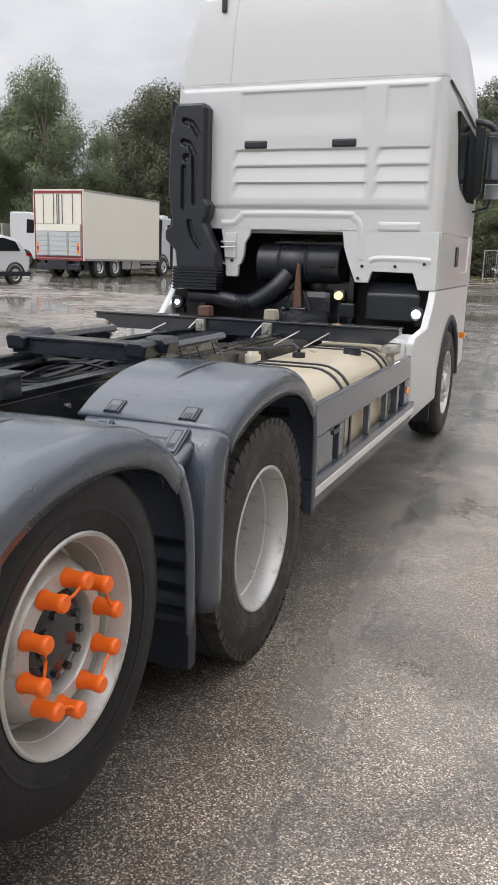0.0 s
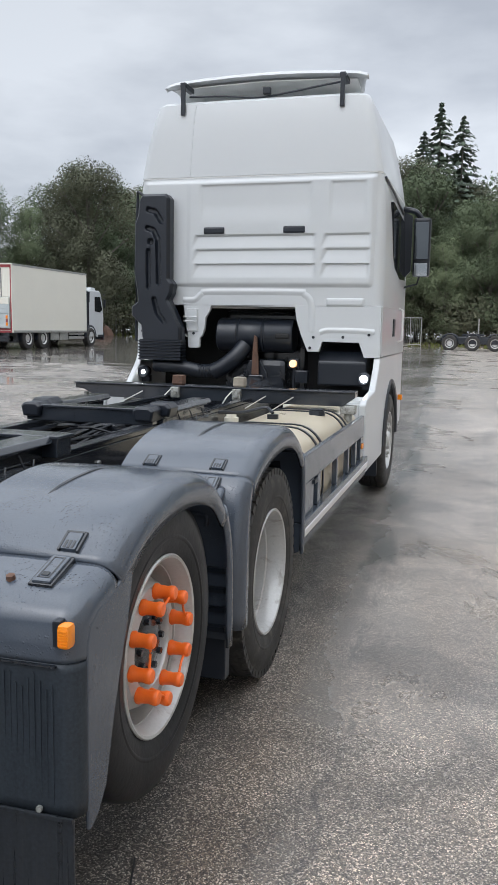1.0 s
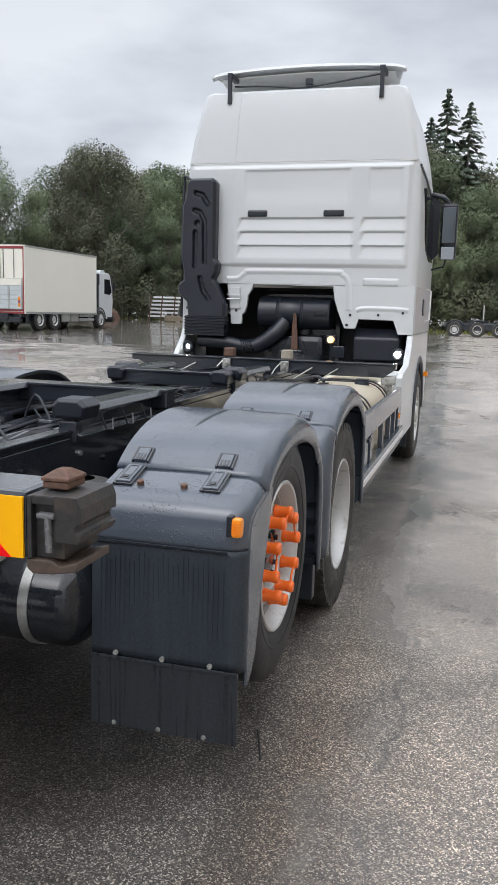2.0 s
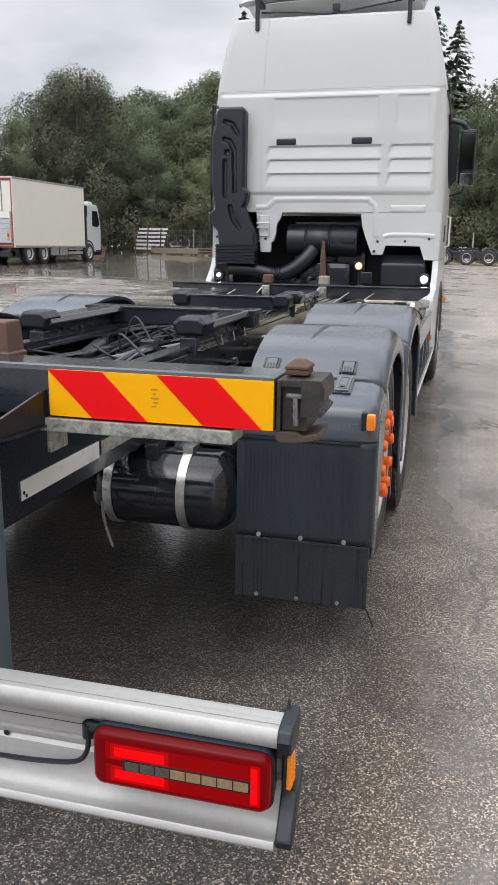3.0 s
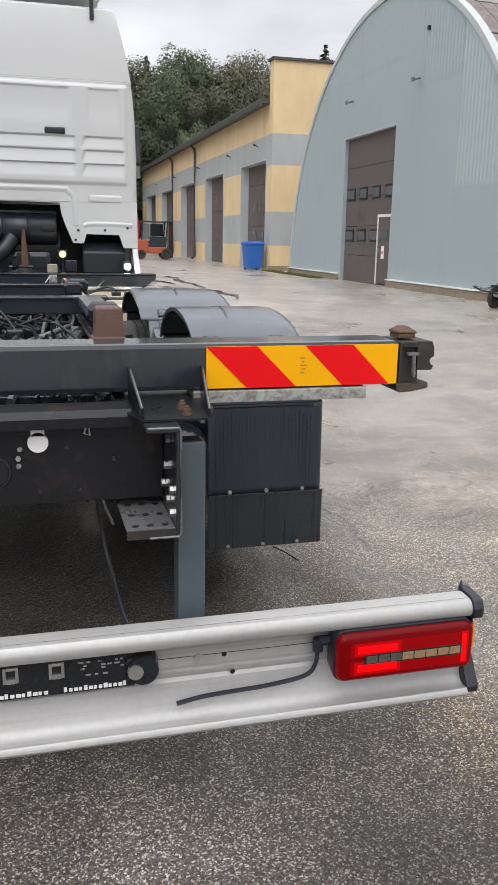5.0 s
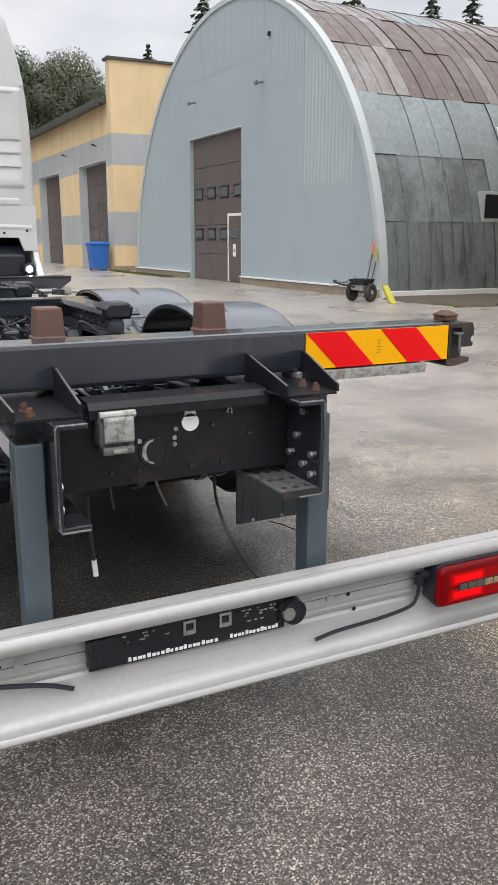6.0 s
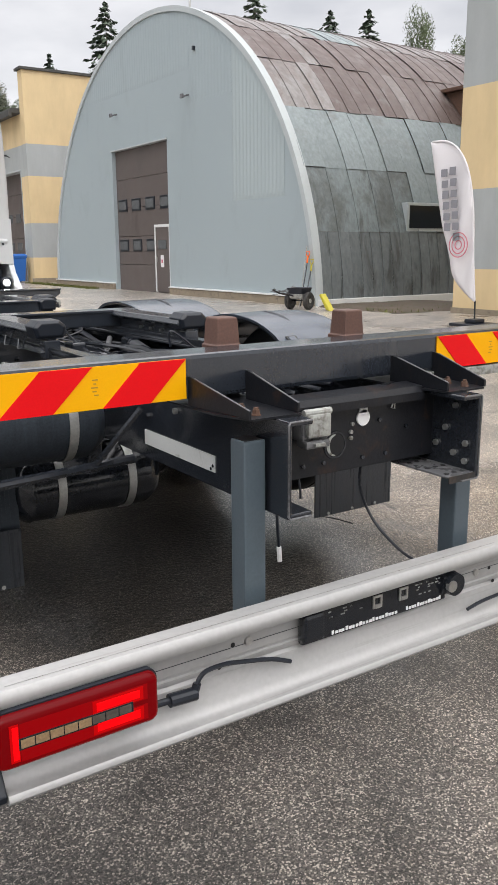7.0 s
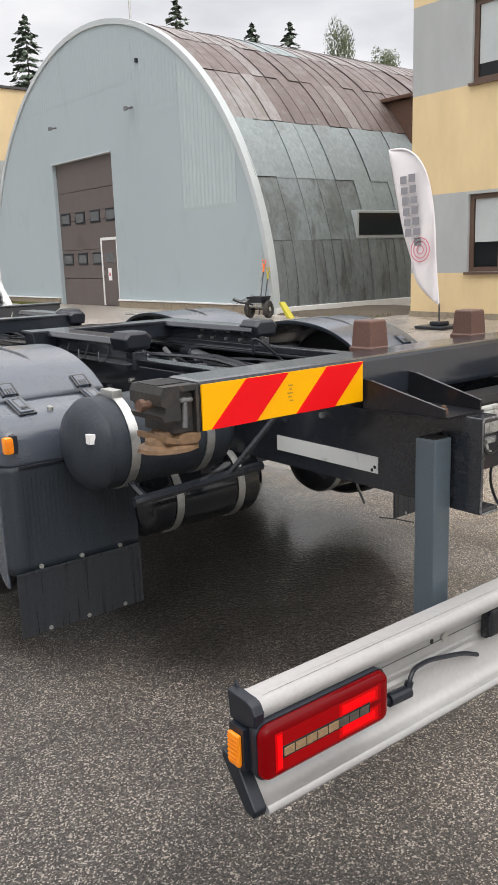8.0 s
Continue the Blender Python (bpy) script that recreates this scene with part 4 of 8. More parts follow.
# frame rails, tapered open channels with bolts
for s in (1, -1):
    def rail(bm):
        sec = [(0.385, 0.79), (0.385, 1.07), (0.30, 1.07), (0.30, 1.055), (0.372, 1.055), (0.372, 0.805), (0.30, 0.805), (0.30, 0.79)]
        loft(bm, [[(s * x, y, z) for x, z in sec] for y in (-0.335, 2.0, 6.9)])
    rl = quick("frame_rail", "black", lorry, rail, bevel=0.004)
    for k, (y, z) in enumerate([(-0.24, 0.86), (-0.24, 1.02), (-0.16, 0.88), (-0.10, 0.86), (-0.10, 0.98), (-0.20, 0.94), (-0.05, 0.86), (0.0, 1.02), (-0.29, 0.9), (-0.29, 0.84)]):
        quick("bolt", "steel", rl, lambda bm: cyl(bm, (s * 0.3715, y, z), (s * 0.362, y, z), 0.011, seg=6))
    quick("reflective_strip", "tape", rl, lambda bm: box(bm, s * 0.386, s * 0.389, 0.05, 0.54, 0.842, 0.896), "scuffed white reflective tape")
    for y, z in ((0.062, 0.862), (0.074, 0.851)):
        quick("tape_scuff", "black", rl, lambda bm: cyl(bm, (s * 0.3892, y, z), (s * 0.3902, y, z), 0.006, seg=7))
    if s > 0:
        quick("bare_strip", "galv", rl, lambda bm: box(bm, 0.386, 0.389, 0.56, 1.15, 0.846, 0.892, 0.001), "dirty bare metal strip")
    for k in range(14):
        y = 0.3 + k * 0.21
        quick("bolt", "steel" if k % 3 == 0 else "black", rl, lambda bm: cyl(bm, (s * 0.385, y, 1.0 - 0.05 * (k % 2)), (s * 0.397, y, 1.0 - 0.05 * (k % 2)), 0.011, seg=6))
    quick("worn_edge", "grey_steel", rl, lambda bm: tube(bm, [(s * 0.305, -0.336, 0.792), (s * 0.378, -0.336, 0.792), (s * 0.384, -0.336, 0.80), (s * 0.384, -0.336, 1.06), (s * 0.378, -0.336, 1.068), (s * 0.305, -0.336, 1.068)], 0.0034, 6), "worn bare channel edge")
    # support post down to the bumper
    quick("bumper_post", "post", lorry, lambda bm: box(bm, s * 0.393, s * 0.466, -0.238, -0.165, 0.30, 1.006, 0.006), "slate-painted steel post")
    quick("post_mouth", "dark", lorry, lambda bm: box(bm, s * 0.400, s * 0.459, -0.231, -0.172, 1.0062, 1.0074), "open hollow post top")
    # outer gusset behind the crossbeam
    br = quick("beam_bracket", "member", lorry, lambda bm: prism(bm, [(s * 0.262, 0.12), (s * 0.262, -0.12), (s * 0.297, -0.275), (s * 0.462, -0.275), (s * 0.505, -0.15), (s * 0.515, 0.12)], "Z", 1.0708, 1.0765))
    quick("gusset", "member", br, lambda bm: prism(bm, [(-0.266, 1.077), (-0.267, 1.105), (-0.03, 1.162), (0.0, 1.166), (0.0, 1.077)], "X", s * 0.296, s * 0.304))
    quick("gusset", "member", br, lambda bm: loft(bm, [[(s * (x + e), y, z) for e, z in ((-0.004, z0), (0.004, z0), (0.004, z1), (-0.004, z1))] for x, y, z0, z1 in ((0.468, -0.272, 1.077, 1.100), (0.500, -0.03, 1.077, 1.160), (0.502, 0.0, 1.077, 1.165))]))
    for low, high in (((0.300, -0.2675, 1.1045), (0.300, -0.03, 1.1625)), ((0.468, -0.2725, 1.0995), (0.500, -0.03, 1.1605))):
        quick("gusset_edge", "grey_steel", br, lambda bm: tube(bm, [(s * p[0], p[1], p[2]) for p in (low, high)], 0.0022, 6), "thin bright gusset edge")
    for y in (-0.152, -0.228):
        quick("nut", "rust", br, lambda bm: (cyl(bm, (s * 0.419, y, 1.0766), (s * 0.419, y, 1.080), 0.014, seg=14), cyl(bm, (s * 0.419, y, 1.080), (s * 0.419, y, 1.092), 0.0115, seg=6), cyl(bm, (s * 0.419, y, 1.092), (s * 0.419, y, 1.099), 0.007, seg=10)), "rusty nut")
    # sloping stay under the beam
    if s > 0:
        quick("stay", "galv", lorry, lambda bm: (box(bm, s * 0.478, s * 0.997, -0.014, 0.09, 1.060, 1.094, 0.003), box(bm, s * 0.50, s * 0.512, 0.0, 0.09, 1.0, 1.060, 0.002)), "dirty galvanised angle strip")

# rear crossbeam with warning plates
beam = quick("rear_crossbeam", "navy", lorry, lambda bm: box(bm, -1.10, 1.10, 0.0, 0.15, 1.095, 1.228, 0.014), smooth=False)
for s in (1, -1):
    notch = [(s * (1.214 - 0.013 * math.sin(math.pi * k / 6)), 1.152 + 0.013 * (1 - math.cos(math.pi * k / 6))) for k in range(7)]
    end = quick("corner_fitting", "dirty_black", beam, lambda bm: (box(bm, s * 1.102, s * 1.112, -0.004, 0.15, 1.10, 1.222, 0.003), box(bm, s * 1.112, s * 1.172, 0.012, 0.15, 1.10, 1.206, 0.003), prism(bm, [(s * 1.160, 1.138), (s * 1.208, 1.138), (s * 1.212, 1.146)] + notch + [(s * 1.214, 1.205), (s * 1.206, 1.224), (s * 1.160, 1.224)], "Y", -0.004, 0.145), box(bm, s * 1.112, s * 1.16, -0.004, 0.15, 1.206, 1.224, 0.003)), "worn rusty hollow corner fitting")
    quick("corner_flange", "dirty_rust" if s > 0 else "tan_rust", beam, lambda bm: prism(bm, [(s * 1.098, 1.099), (s * 1.150, 1.099), (s * 1.166, 1.090), (s * 1.203, 1.100), (s * 1.203, 1.082), (s * 1.150, 1.072), (s * 1.110, 1.070), (s * 1.098, 1.080)], "Y", 0.0, 0.14), "brown rusty lower flange", bevel=0.003)
    quick("lock_handle", "grey_steel", beam, lambda bm: (box(bm, s * 1.126, s * 1.162, -0.012, 0.006, 1.182, 1.192, 0.003), cyl(bm, (s * 1.147, -0.006, 1.184), (s * 1.150, -0.006, 1.118), 0.0065, seg=8)), "worn grey steel lock handle")
    if s > 0:
        quick("twist_lock", "rust", beam, lambda bm: (box(bm, 1.114, 1.168, 0.034, 0.104, 1.2285, 1.2425, 0.003), loft(bm, [[(1.141 + a * w, 0.069 + b * w * 1.25, z) for a, b in ((1, 1), (-1, 1), (-1, -1), (1, -1))] for z, w in ((1.243, 0.0285), (1.2445, 0.0295), (1.250, 0.0295), (1.262, 0.013), (1.2635, 0.010))])), "rusty twist lock with hipped cap", bevel=0.002)
    else:
        quick("channel_void", "dark", beam, lambda bm: box(bm, -1.205, -1.115, 0.03, 0.12, 1.2242, 1.2262), "open channel end")
        quick("lock_cone", "tan_rust", beam, lambda bm: loft(bm, [[(-1.160 + w * math.cos(a), 0.06 + w * 0.85 * math.sin(a), z) for a in [2 * math.pi * (k + 0.5) / 12 for k in range(12)]] for z, w in ((1.104, 0.036), (1.092, 0.040), (1.084, 0.062), (1.074, 0.064), (1.066, 0.082), (1.056, 0.084), (1.053, 0.076))]), "worn tan rusty lock cone", smooth=True)
        quick("lock_pin", "rust", beam, lambda bm: (cyl(bm, (-1.205, 0.05, 1.178), (-1.238, 0.05, 1.178), 0.011, seg=10), cyl(bm, (-1.232, 0.05, 1.178), (-1.246, 0.05, 1.178), 0.016, seg=10)), "rusty lock pin")
    # plate
    L, H, Y = 0.58, 0.118, -0.004
    x0, z0 = (0.515, 1.100)
    pl = quick("warning_plate", "yellow", lorry, lambda bm: box(bm, s * x0, s * (x0 + L), Y - 0.002, Y + 0.003, z0, z0 + H), "red and yellow striped warning plate")
    for a, b in ((0.0, 0.252), (0.5, 0.752)):
        def stripe(bm, a=a, b=b):
            pts = [(x0 + a * L, z0 + H), (x0 + b * L, z0 + H), (x0 + b * L + H, z0), (x0 + a * L + H, z0)]
            prism(bm, [(s * u, v) for u, v in pts], "Y", Y - 0.0045, Y - 0.0021)
        quick("red_stripe", "red", pl, stripe)
    for k in range(5):
        quick("stamp_bar", "ink", pl, lambda bm: box(bm, s * (x0 + 0.275 + 0.005 * (k % 2)), s * (x0 + 0.288 + 0.004 * (k % 3)), Y - 0.0030, Y - 0.0021, z0 + 0.038 + k * 0.0105, z0 + 0.0415 + k * 0.0105))
    # rubber bump stops behind the beam, and at the front cross beam
    quick("bump_stop", "brown", lorry, lambda bm: (loft(bm, [[(s * 0.265 + a * w, 0.20 + b * w, z) for a, b in ((1, 1), (-1, 1), (-1, -1), (1, -1))] for z, w in ((1.205, 0.047), (1.225, 0.049), (1.228, 0.043), (1.310, 0.038), (1.314, 0.034))]), box(bm, s * 0.265 - 0.07, s * 0.265 + 0.07, 0.13, 0.27, 1.185, 1.2, 0.004)), "reddish brown rubber stop", bevel=0.006)
    quick("bump_stop_leg", "black", lorry, lambda bm: box(bm, s * 0.265 - 0.04, s * 0.265 + 0.04, 0.15, 0.25, 1.07, 1.184, 0.004))

# cross member with socket and tag
xm = quick("rear_cross_member", "member", lorry, lambda bm: (box(bm, -0.372, 0.372, -0.14, -0.125, 0.835, 1.075, 0.004), prism(bm, [(-0.178, 1.040), (-0.178, 1.066), (-0.165, 1.084), (-0.09, 1.090), (-0.09, 1.078), (-0.141, 1.070), (-0.168, 1.060), (-0.168, 1.040)], "X", -0.255, 0.285), box(bm, -0.372, 0.372, -0.125, -0.03, 0.835, 0.85, 0.003)))
sock = quick("trailer_socket", "grey_steel", xm, lambda bm: (box(bm, -0.235, -0.135, -0.20, -0.1405, 0.965, 1.045, 0.012), box(bm, -0.23, -0.14, -0.215, -0.16, 0.945, 0.97, 0.008)), "grey trailer socket")
quick("socket_lid", "galv", sock, lambda bm: (box(bm, -0.228, -0.142, -0.222, -0.201, 0.98, 1.05, 0.008), cyl(bm, (-0.235, -0.205, 1.055), (-0.135, -0.205, 1.055), 0.011, seg=10), box(bm, -0.205, -0.165, -0.226, -0.216, 0.953, 0.963, 0.002)))
quick("hole_rim", "black_gloss", xm, lambda bm: lathe(bm, [(-0.1405, 0.046), (-0.144, 0.044), (-0.144, 0.038), (-0.1405, 0.037)], (-0.062, 0, 0.925), "Y", 28), smooth=True)
quick("cable_hole", "dark", xm, lambda bm: cyl(bm, (-0.062, -0.141, 0.925), (-0.062, -0.1425, 0.925), 0.037, seg=24))
quick("hole_liner", "galv", xm, lambda bm: prism(bm, [(-0.062 - 0.036 * math.sin(a), 0.925 + 0.036 * math.cos(a)) for a in [math.pi * k / 10 for k in range(11)]] + [(-0.066 - 0.020 * math.sin(a), 0.925 + 0.030 * math.cos(a)) for a in [math.pi * (10 - k) / 10 for k in range(11)]], "Y", -0.1455, -0.1428), "bright liner at the hole edge")
tg = quick("enamel_tag", "print", xm, lambda bm: (cyl(bm, (0.05, -0.1405, 1.0), (0.05, -0.147, 1.0), 0.026, seg=20), box(bm, 0.033, 0.067, -0.147, -0.1405, 1.015, 1.048, 0.002)), "white keyhole-shaped tag")
for x in (0.05, 0.175):
    quick("hinge", "steel", xm, lambda bm: (cyl(bm, (x - 0.03, -0.155, 1.055), (x + 0.035, -0.155, 1.055), 0.006, seg=8), box(bm, x - 0.03, x + 0.0, -0.15, -0.1405, 1.04, 1.052)))
quick("hook", "steel", xm, lambda bm: tube(bm, [(0.175, -0.155, 1.05), (0.165, -0.15, 1.02), (0.18, -0.15, 1.015), (0.176, -0.155, 1.05)], 0.003, 6))
for x, z in ((0.005, 0.985), (0.12, 0.985), (0.0, 0.96), (-0.105, 0.96), (-0.19, 0.875), (-0.11, 0.875), (0.05, 0.87), (0.15, 0.87), (0.24, 0.95), (0.0, 0.94)):
    quick("bolt", "galv" if x < 0.02 and z > 0.9 else "black", xm, lambda bm: cyl(bm, (x, -0.1405, z), (x, -0.149, z), 0.007, seg=6))

foot = quick("rail_foot", "grey_steel", lorry, lambda bm: box(bm, 0.25, 0.371, -0.332, -0.06, 0.8055, 0.8125, 0.002), "worn perforated steel plate in the rail")
for k in range(9):
    quick("plate_hole", "dark", foot, lambda bm: cyl(bm, (0.275 + 0.037 * (k % 3), -0.30 + 0.085 * (k // 3), 0.8126), (0.275 + 0.037 * (k % 3), -0.30 + 0.085 * (k // 3), 0.8138), 0.009, seg=10))
quick("plate_lip", "dirty_black", foot, lambda bm: box(bm, 0.25, 0.371, -0.337, -0.3325, 0.7905, 0.8135, 0.001), "scraped bare plate lip")
# hanging cables under the frame
for pts, r in (([(-0.19, -0.12, 0.84), (-0.186, -0.125, 0.80), (-0.18, -0.12, 0.765)], 0.004), ([(0.20, 0.02, 0.84), (0.215, 0.05, 0.70), (0.238, 0.0, 0.58), (0.256, -0.12, 0.50), (0.272, -0.20, 0.475)], 0.0055), ([(-0.245, -0.08, 0.80), (-0.24, -0.078, 0.70), (-0.232, -0.077, 0.60)], 0.005), ([(0.27, 0.80, 0.60), (0.285, 0.79, 0.52), (0.319, 0.779, 0.434)], 0.006)):
    quick("loose_cable", "grey_steel" if pts[0][1] > 0.5 else "plastic", lorry, lambda bm: tube(bm, smooth_path(pts, 5), r, 7), smooth=True)
quick("cable_tag", "print", lorry, lambda bm: cyl(bm, (-0.232, -0.077, 0.602), (-0.228, -0.077, 0.552), 0.008, seg=8))

# ---- rear bumper ----
bump = quick("rear_bumper", "alu", lorry, lambda bm: prism(bm, [(-0.292, 0.546), (-0.335, 0.546), (-0.352, 0.543), (-0.363, 0.530), (-0.365, 0.512), (-0.358, 0.500), (-0.342, 0.497), (-0.300, 0.494), (-0.298, 0.480), (-0.302, 0.475), (-0.308, 0.472), (-0.308, 0.418), (-0.303, 0.413), (-0.303, 0.407), (-0.309, 0.404), (-0.309, 0.396), (-0.300, 0.391), (-0.300, 0.384), (-0.309, 0.376), (-0.322, 0.302), (-0.334, 0.287), (-0.350, 0.279), (-0.371, 0.282), (-0.377, 0.275), (-0.378, 0.266), (-0.372, 0.258), (-0.363, 0.256), (-0.336, 0.266), (-0.312, 0.294), (-0.288, 0.372), (-0.286, 0.480), (-0.288, 0.520)], "X", -1.218, 1.2), "brushed aluminium underrun bumper", smooth=True)
for material, y0, y1, z0, z1 in (("plastic", -0.3092, -0.3082, 0.444, 0.4455), ("galv", -0.3405, -0.3395, 0.5462, 0.5470)):
    quick("groove", material, bump, lambda bm: box(bm, -1.199, 1.199, y0, y1, z0, z1))
for s in (1, -1):
    ex = 0.0 if s > 0 else 0.018
    quick("end_cap", "plastic", bump, lambda bm: (prism(bm, [(-0.272, 0.556), (-0.30, 0.554), (-0.345, 0.552), (-0.362, 0.546), (-0.374, 0.525), (-0.37, 0.495), (-0.335, 0.485), (-0.280, 0.485)], "X", s * (ex + 1.201), s * (ex + 1.232)), prism(bm, [(-0.26, 0.486), (-0.318, 0.486), (-0.315, 0.36), (-0.26, 0.38)], "X", s * (ex + 1.201), s * (ex + 1.211)), prism(bm, [(-0.25, 0.395), (-0.312, 0.372), (-0.335, 0.335), (-0.372, 0.283), (-0.366, 0.262), (-0.335, 0.264), (-0.25, 0.372)], "X", s * (ex + 1.201), s * (ex + 1.238)), prism(bm, [(-0.272, 0.55), (-0.290, 0.55), (-0.278, 0.575)], "X", s * (ex + 1.203), s * (ex + 1.212))), bevel=0.008)
    # tail lamp
    lx, wide = (0.0, 0.0) if s > 0 else (0.038, 0.014)

    def lens_ring(y, g, r=0.026):
        out = []
        for cx, cz, a0 in ((1.194 + wide - r, 0.362 + r, -90), (1.194 + wide - r, 0.498 - r, 0), (0.792 + r, 0.498 - r, 90), (0.792 + r, 0.362 + r, 180)):
            out += [(s * (lx + cx + (r - g) * math.cos(radians(a0 + 18 * k))), y, cz + (r - g) * math.sin(radians(a0 + 18 * k))) for k in range(6)]
        return out
    lamp = quick("tail_lamp", "plastic", lorry, lambda bm: loft(bm, [lens_ring(y, g) for y, g in ((-0.309, 0.004), (-0.372, -0.005), (-0.376, -0.004))]), "lit red tail lamp in black housing", smooth=True)
    quick("lens", "red_lens", lamp, lambda bm: loft(bm, [lens_ring(y, g) for y, g in ((-0.3762, 0.0), (-0.386, 0.001), (-0.393, 0.005), (-0.397, 0.012), (-0.398, 0.022))]), smooth=True)
    quick("light_strip", "red_glow", lamp, lambda bm: box(bm, s * (lx + 1.154), s * (lx + 1.168), -0.4, -0.3982, 0.388, 0.472, 0.004))
    quick("light_strip", "red_dim", lamp, lambda bm: box(bm, s * (lx + 1.1685), s * (lx + 1.182), -0.3955, -0.390, 0.384, 0.476, 0.004))
    for z0, z1 in ((0.444, 0.466), (0.390, 0.412)):
        quick("light_strip", "red_glow", lamp, lambda bm: box(bm, s * (lx + 0.848), s * (lx + 0.962), -0.4, -0.3982, z0, z1, 0.006))
        quick("light_halo", "red_halo", lamp, lambda bm: box(bm, s * (lx + 0.838), s * (lx + 0.972), -0.3993, -0.3981, z0 - 0.007, z1 + 0.007, 0.005))
        quick("light_halo", "red_dim", lamp, lambda bm: box(bm, s * (lx + 0.826), s * (lx + 1.150), -0.3988, -0.3981, z0 - 0.010, z1 + 0.010, 0.004))
    quick("light_halo", "red_halo", lamp, lambda bm: box(bm, s * (lx + 1.152), s * (lx + 1.174), -0.3993, -0.3981, 0.382, 0.478, 0.005))
    quick("diode_window", "black_gloss", lamp, lambda bm: box(bm, s * (lx + 0.866), s * (lx + 1.156), -0.3998, -0.3981, 0.410, 0.440, 0.004), "dark window round the diodes")
    for k in range(8):
        quick("indicator_diode", "diode_glow_tint" if k > 2 else "clear", lamp, lambda bm: box(bm, s * (lx + 0.872 + k * 0.0350), s * (lx + 0.9045 + k * 0.0350), -0.4012, -0.3999, 0.414, 0.436, 0.0025))
    mx = 1.2125 if s > 0 else 1.258
    quick("side_marker", "amber", lorry, lambda bm: (box(bm, s * (mx + 0.004), s * (mx + 0.016), -0.340, -0.300, 0.39, 0.47, 0.005), [box(bm, s * (mx + 0.005), s * (mx + 0.0175), -0.338, -0.302, 0.400 + 0.011 * k, 0.404 + 0.011 * k) for k in range(6)]), "amber side marker lamp")
    quick("marker_mount", "plastic", lorry, lambda bm: box(bm, s * (ex + 1.2115), s * (mx + 0.0035), -0.345, -0.292, 0.378, 0.484, 0.001))
    if s < 0:
        quick("lamp_plug", "plastic", lorry, lambda bm: (cyl(bm, (-0.822, -0.345, 0.374), (-0.767, -0.345, 0.371), 0.010, seg=10), cyl(bm, (-0.777, -0.345, 0.371), (-0.697, -0.345, 0.367), 0.0185, seg=12), cyl(bm, (-0.704, -0.345, 0.36), (-0.692, -0.345, 0.395), 0.012, seg=10)))
        quick("lamp_cable", "plastic", lorry, lambda bm: tube(bm, smooth_path([(-0.694, -0.345, 0.388), (-0.680, -0.342, 0.408), (-0.652, -0.335, 0.417), (-0.592, -0.33, 0.415), (-0.532, -0.33, 0.404), (-0.442, -0.33, 0.384), (-0.372, -0.332, 0.357)], 5), 0.0068, 8), smooth=True)
        continue
    quick("lamp_plug", "plastic", lorry, lambda bm: (cyl(bm, (s * 0.79, -0.335, 0.462), (s * 0.755, -0.335, 0.462), 0.014, seg=10), cyl(bm, (s * 0.757, -0.335, 0.47), (s * 0.757, -0.335, 0.435), 0.015, seg=10)))
    quick("lamp_cable", "plastic", lorry, lambda bm: tube(bm, smooth_path([(s * 0.757, -0.335, 0.44), (s * 0.75, -0.338, 0.395), (s * 0.72, -0.34, 0.366), (s * 0.62, -0.338, 0.35), (s * 0.52, -0.338, 0.345), (s * 0.44, -0.337, 0.340), (s * 0.37, -0.338, 0.329)], 5), 0.0062, 8), smooth=True)
for s in (1, -1):
    # steel entries are bolts; dark ones are discs painted as shaded holes
    for x, z, m in ((0.433, 0.440, "steel"), (0.503, 0.440, "dark"), (0.527, 0.386, "dark")) if s > 0 else ((0.505, 0.452, "steel"), (0.555, 0.452, "dark"), (0.60, 0.397, "dark")):
        quick("bolt", m, bump, lambda bm: cyl(bm, (s * x, -0.3078, z), (s * x, -0.316 if m == "steel" else -0.3092, z), 0.0125 if m == "steel" else 0.007, seg=12))
# number plate holder
holder = quick("plate_holder", "black_gloss", lorry, lambda bm: (box(bm, -0.33, 0.265, -0.332, -0.3105, 0.392, 0.494, 0.006), box(bm, -0.335, -0.255, -0.348, -0.315, 0.40, 0.49, 0.012)), "empty black number plate holder")
quick("plate_light", "black_gloss", holder, lambda bm: (box(bm, 0.24, 0.28, -0.345, -0.318, 0.415, 0.478, 0.008), cyl(bm, (0.283, -0.31, 0.447), (0.283, -0.362, 0.447), 0.044, 0.038, seg=20)))
quick("light_lens", "steel", holder, lambda bm: cyl(bm, (0.262, -0.352, 0.447), (0.262, -0.366, 0.447), 0.02, seg=14))
for k in range(2):
    quick("clip", "steel", holder, lambda bm: ([box(bm, -0.06 + k * 0.11 + a, -0.06 + k * 0.11 + a + 0.008, -0.338, -0.3322, 0.440, 0.482, 0.002) for a in (0.0, 0.030)], box(bm, -0.052 + k * 0.11, -0.030 + k * 0.11, -0.340, -0.3322, 0.440, 0.452, 0.002), box(bm, -0.052 + k * 0.11, -0.030 + k * 0.11, -0.338, -0.3322, 0.474, 0.482, 0.002)), "bright steel clip frame")
rng = random.Random(3)
for k in range(26):
    x, z = rng.choice((rng.uniform(-0.24, -0.08), rng.uniform(0.1, 0.23))), rng.choice((0.437, 0.446, 0.454, 0.462, 0.472))
    quick("slot_mark", "galv", holder, lambda bm: box(bm, x, x + rng.uniform(0.004, 0.016), -0.3335, -0.3323, z, z + 0.004))
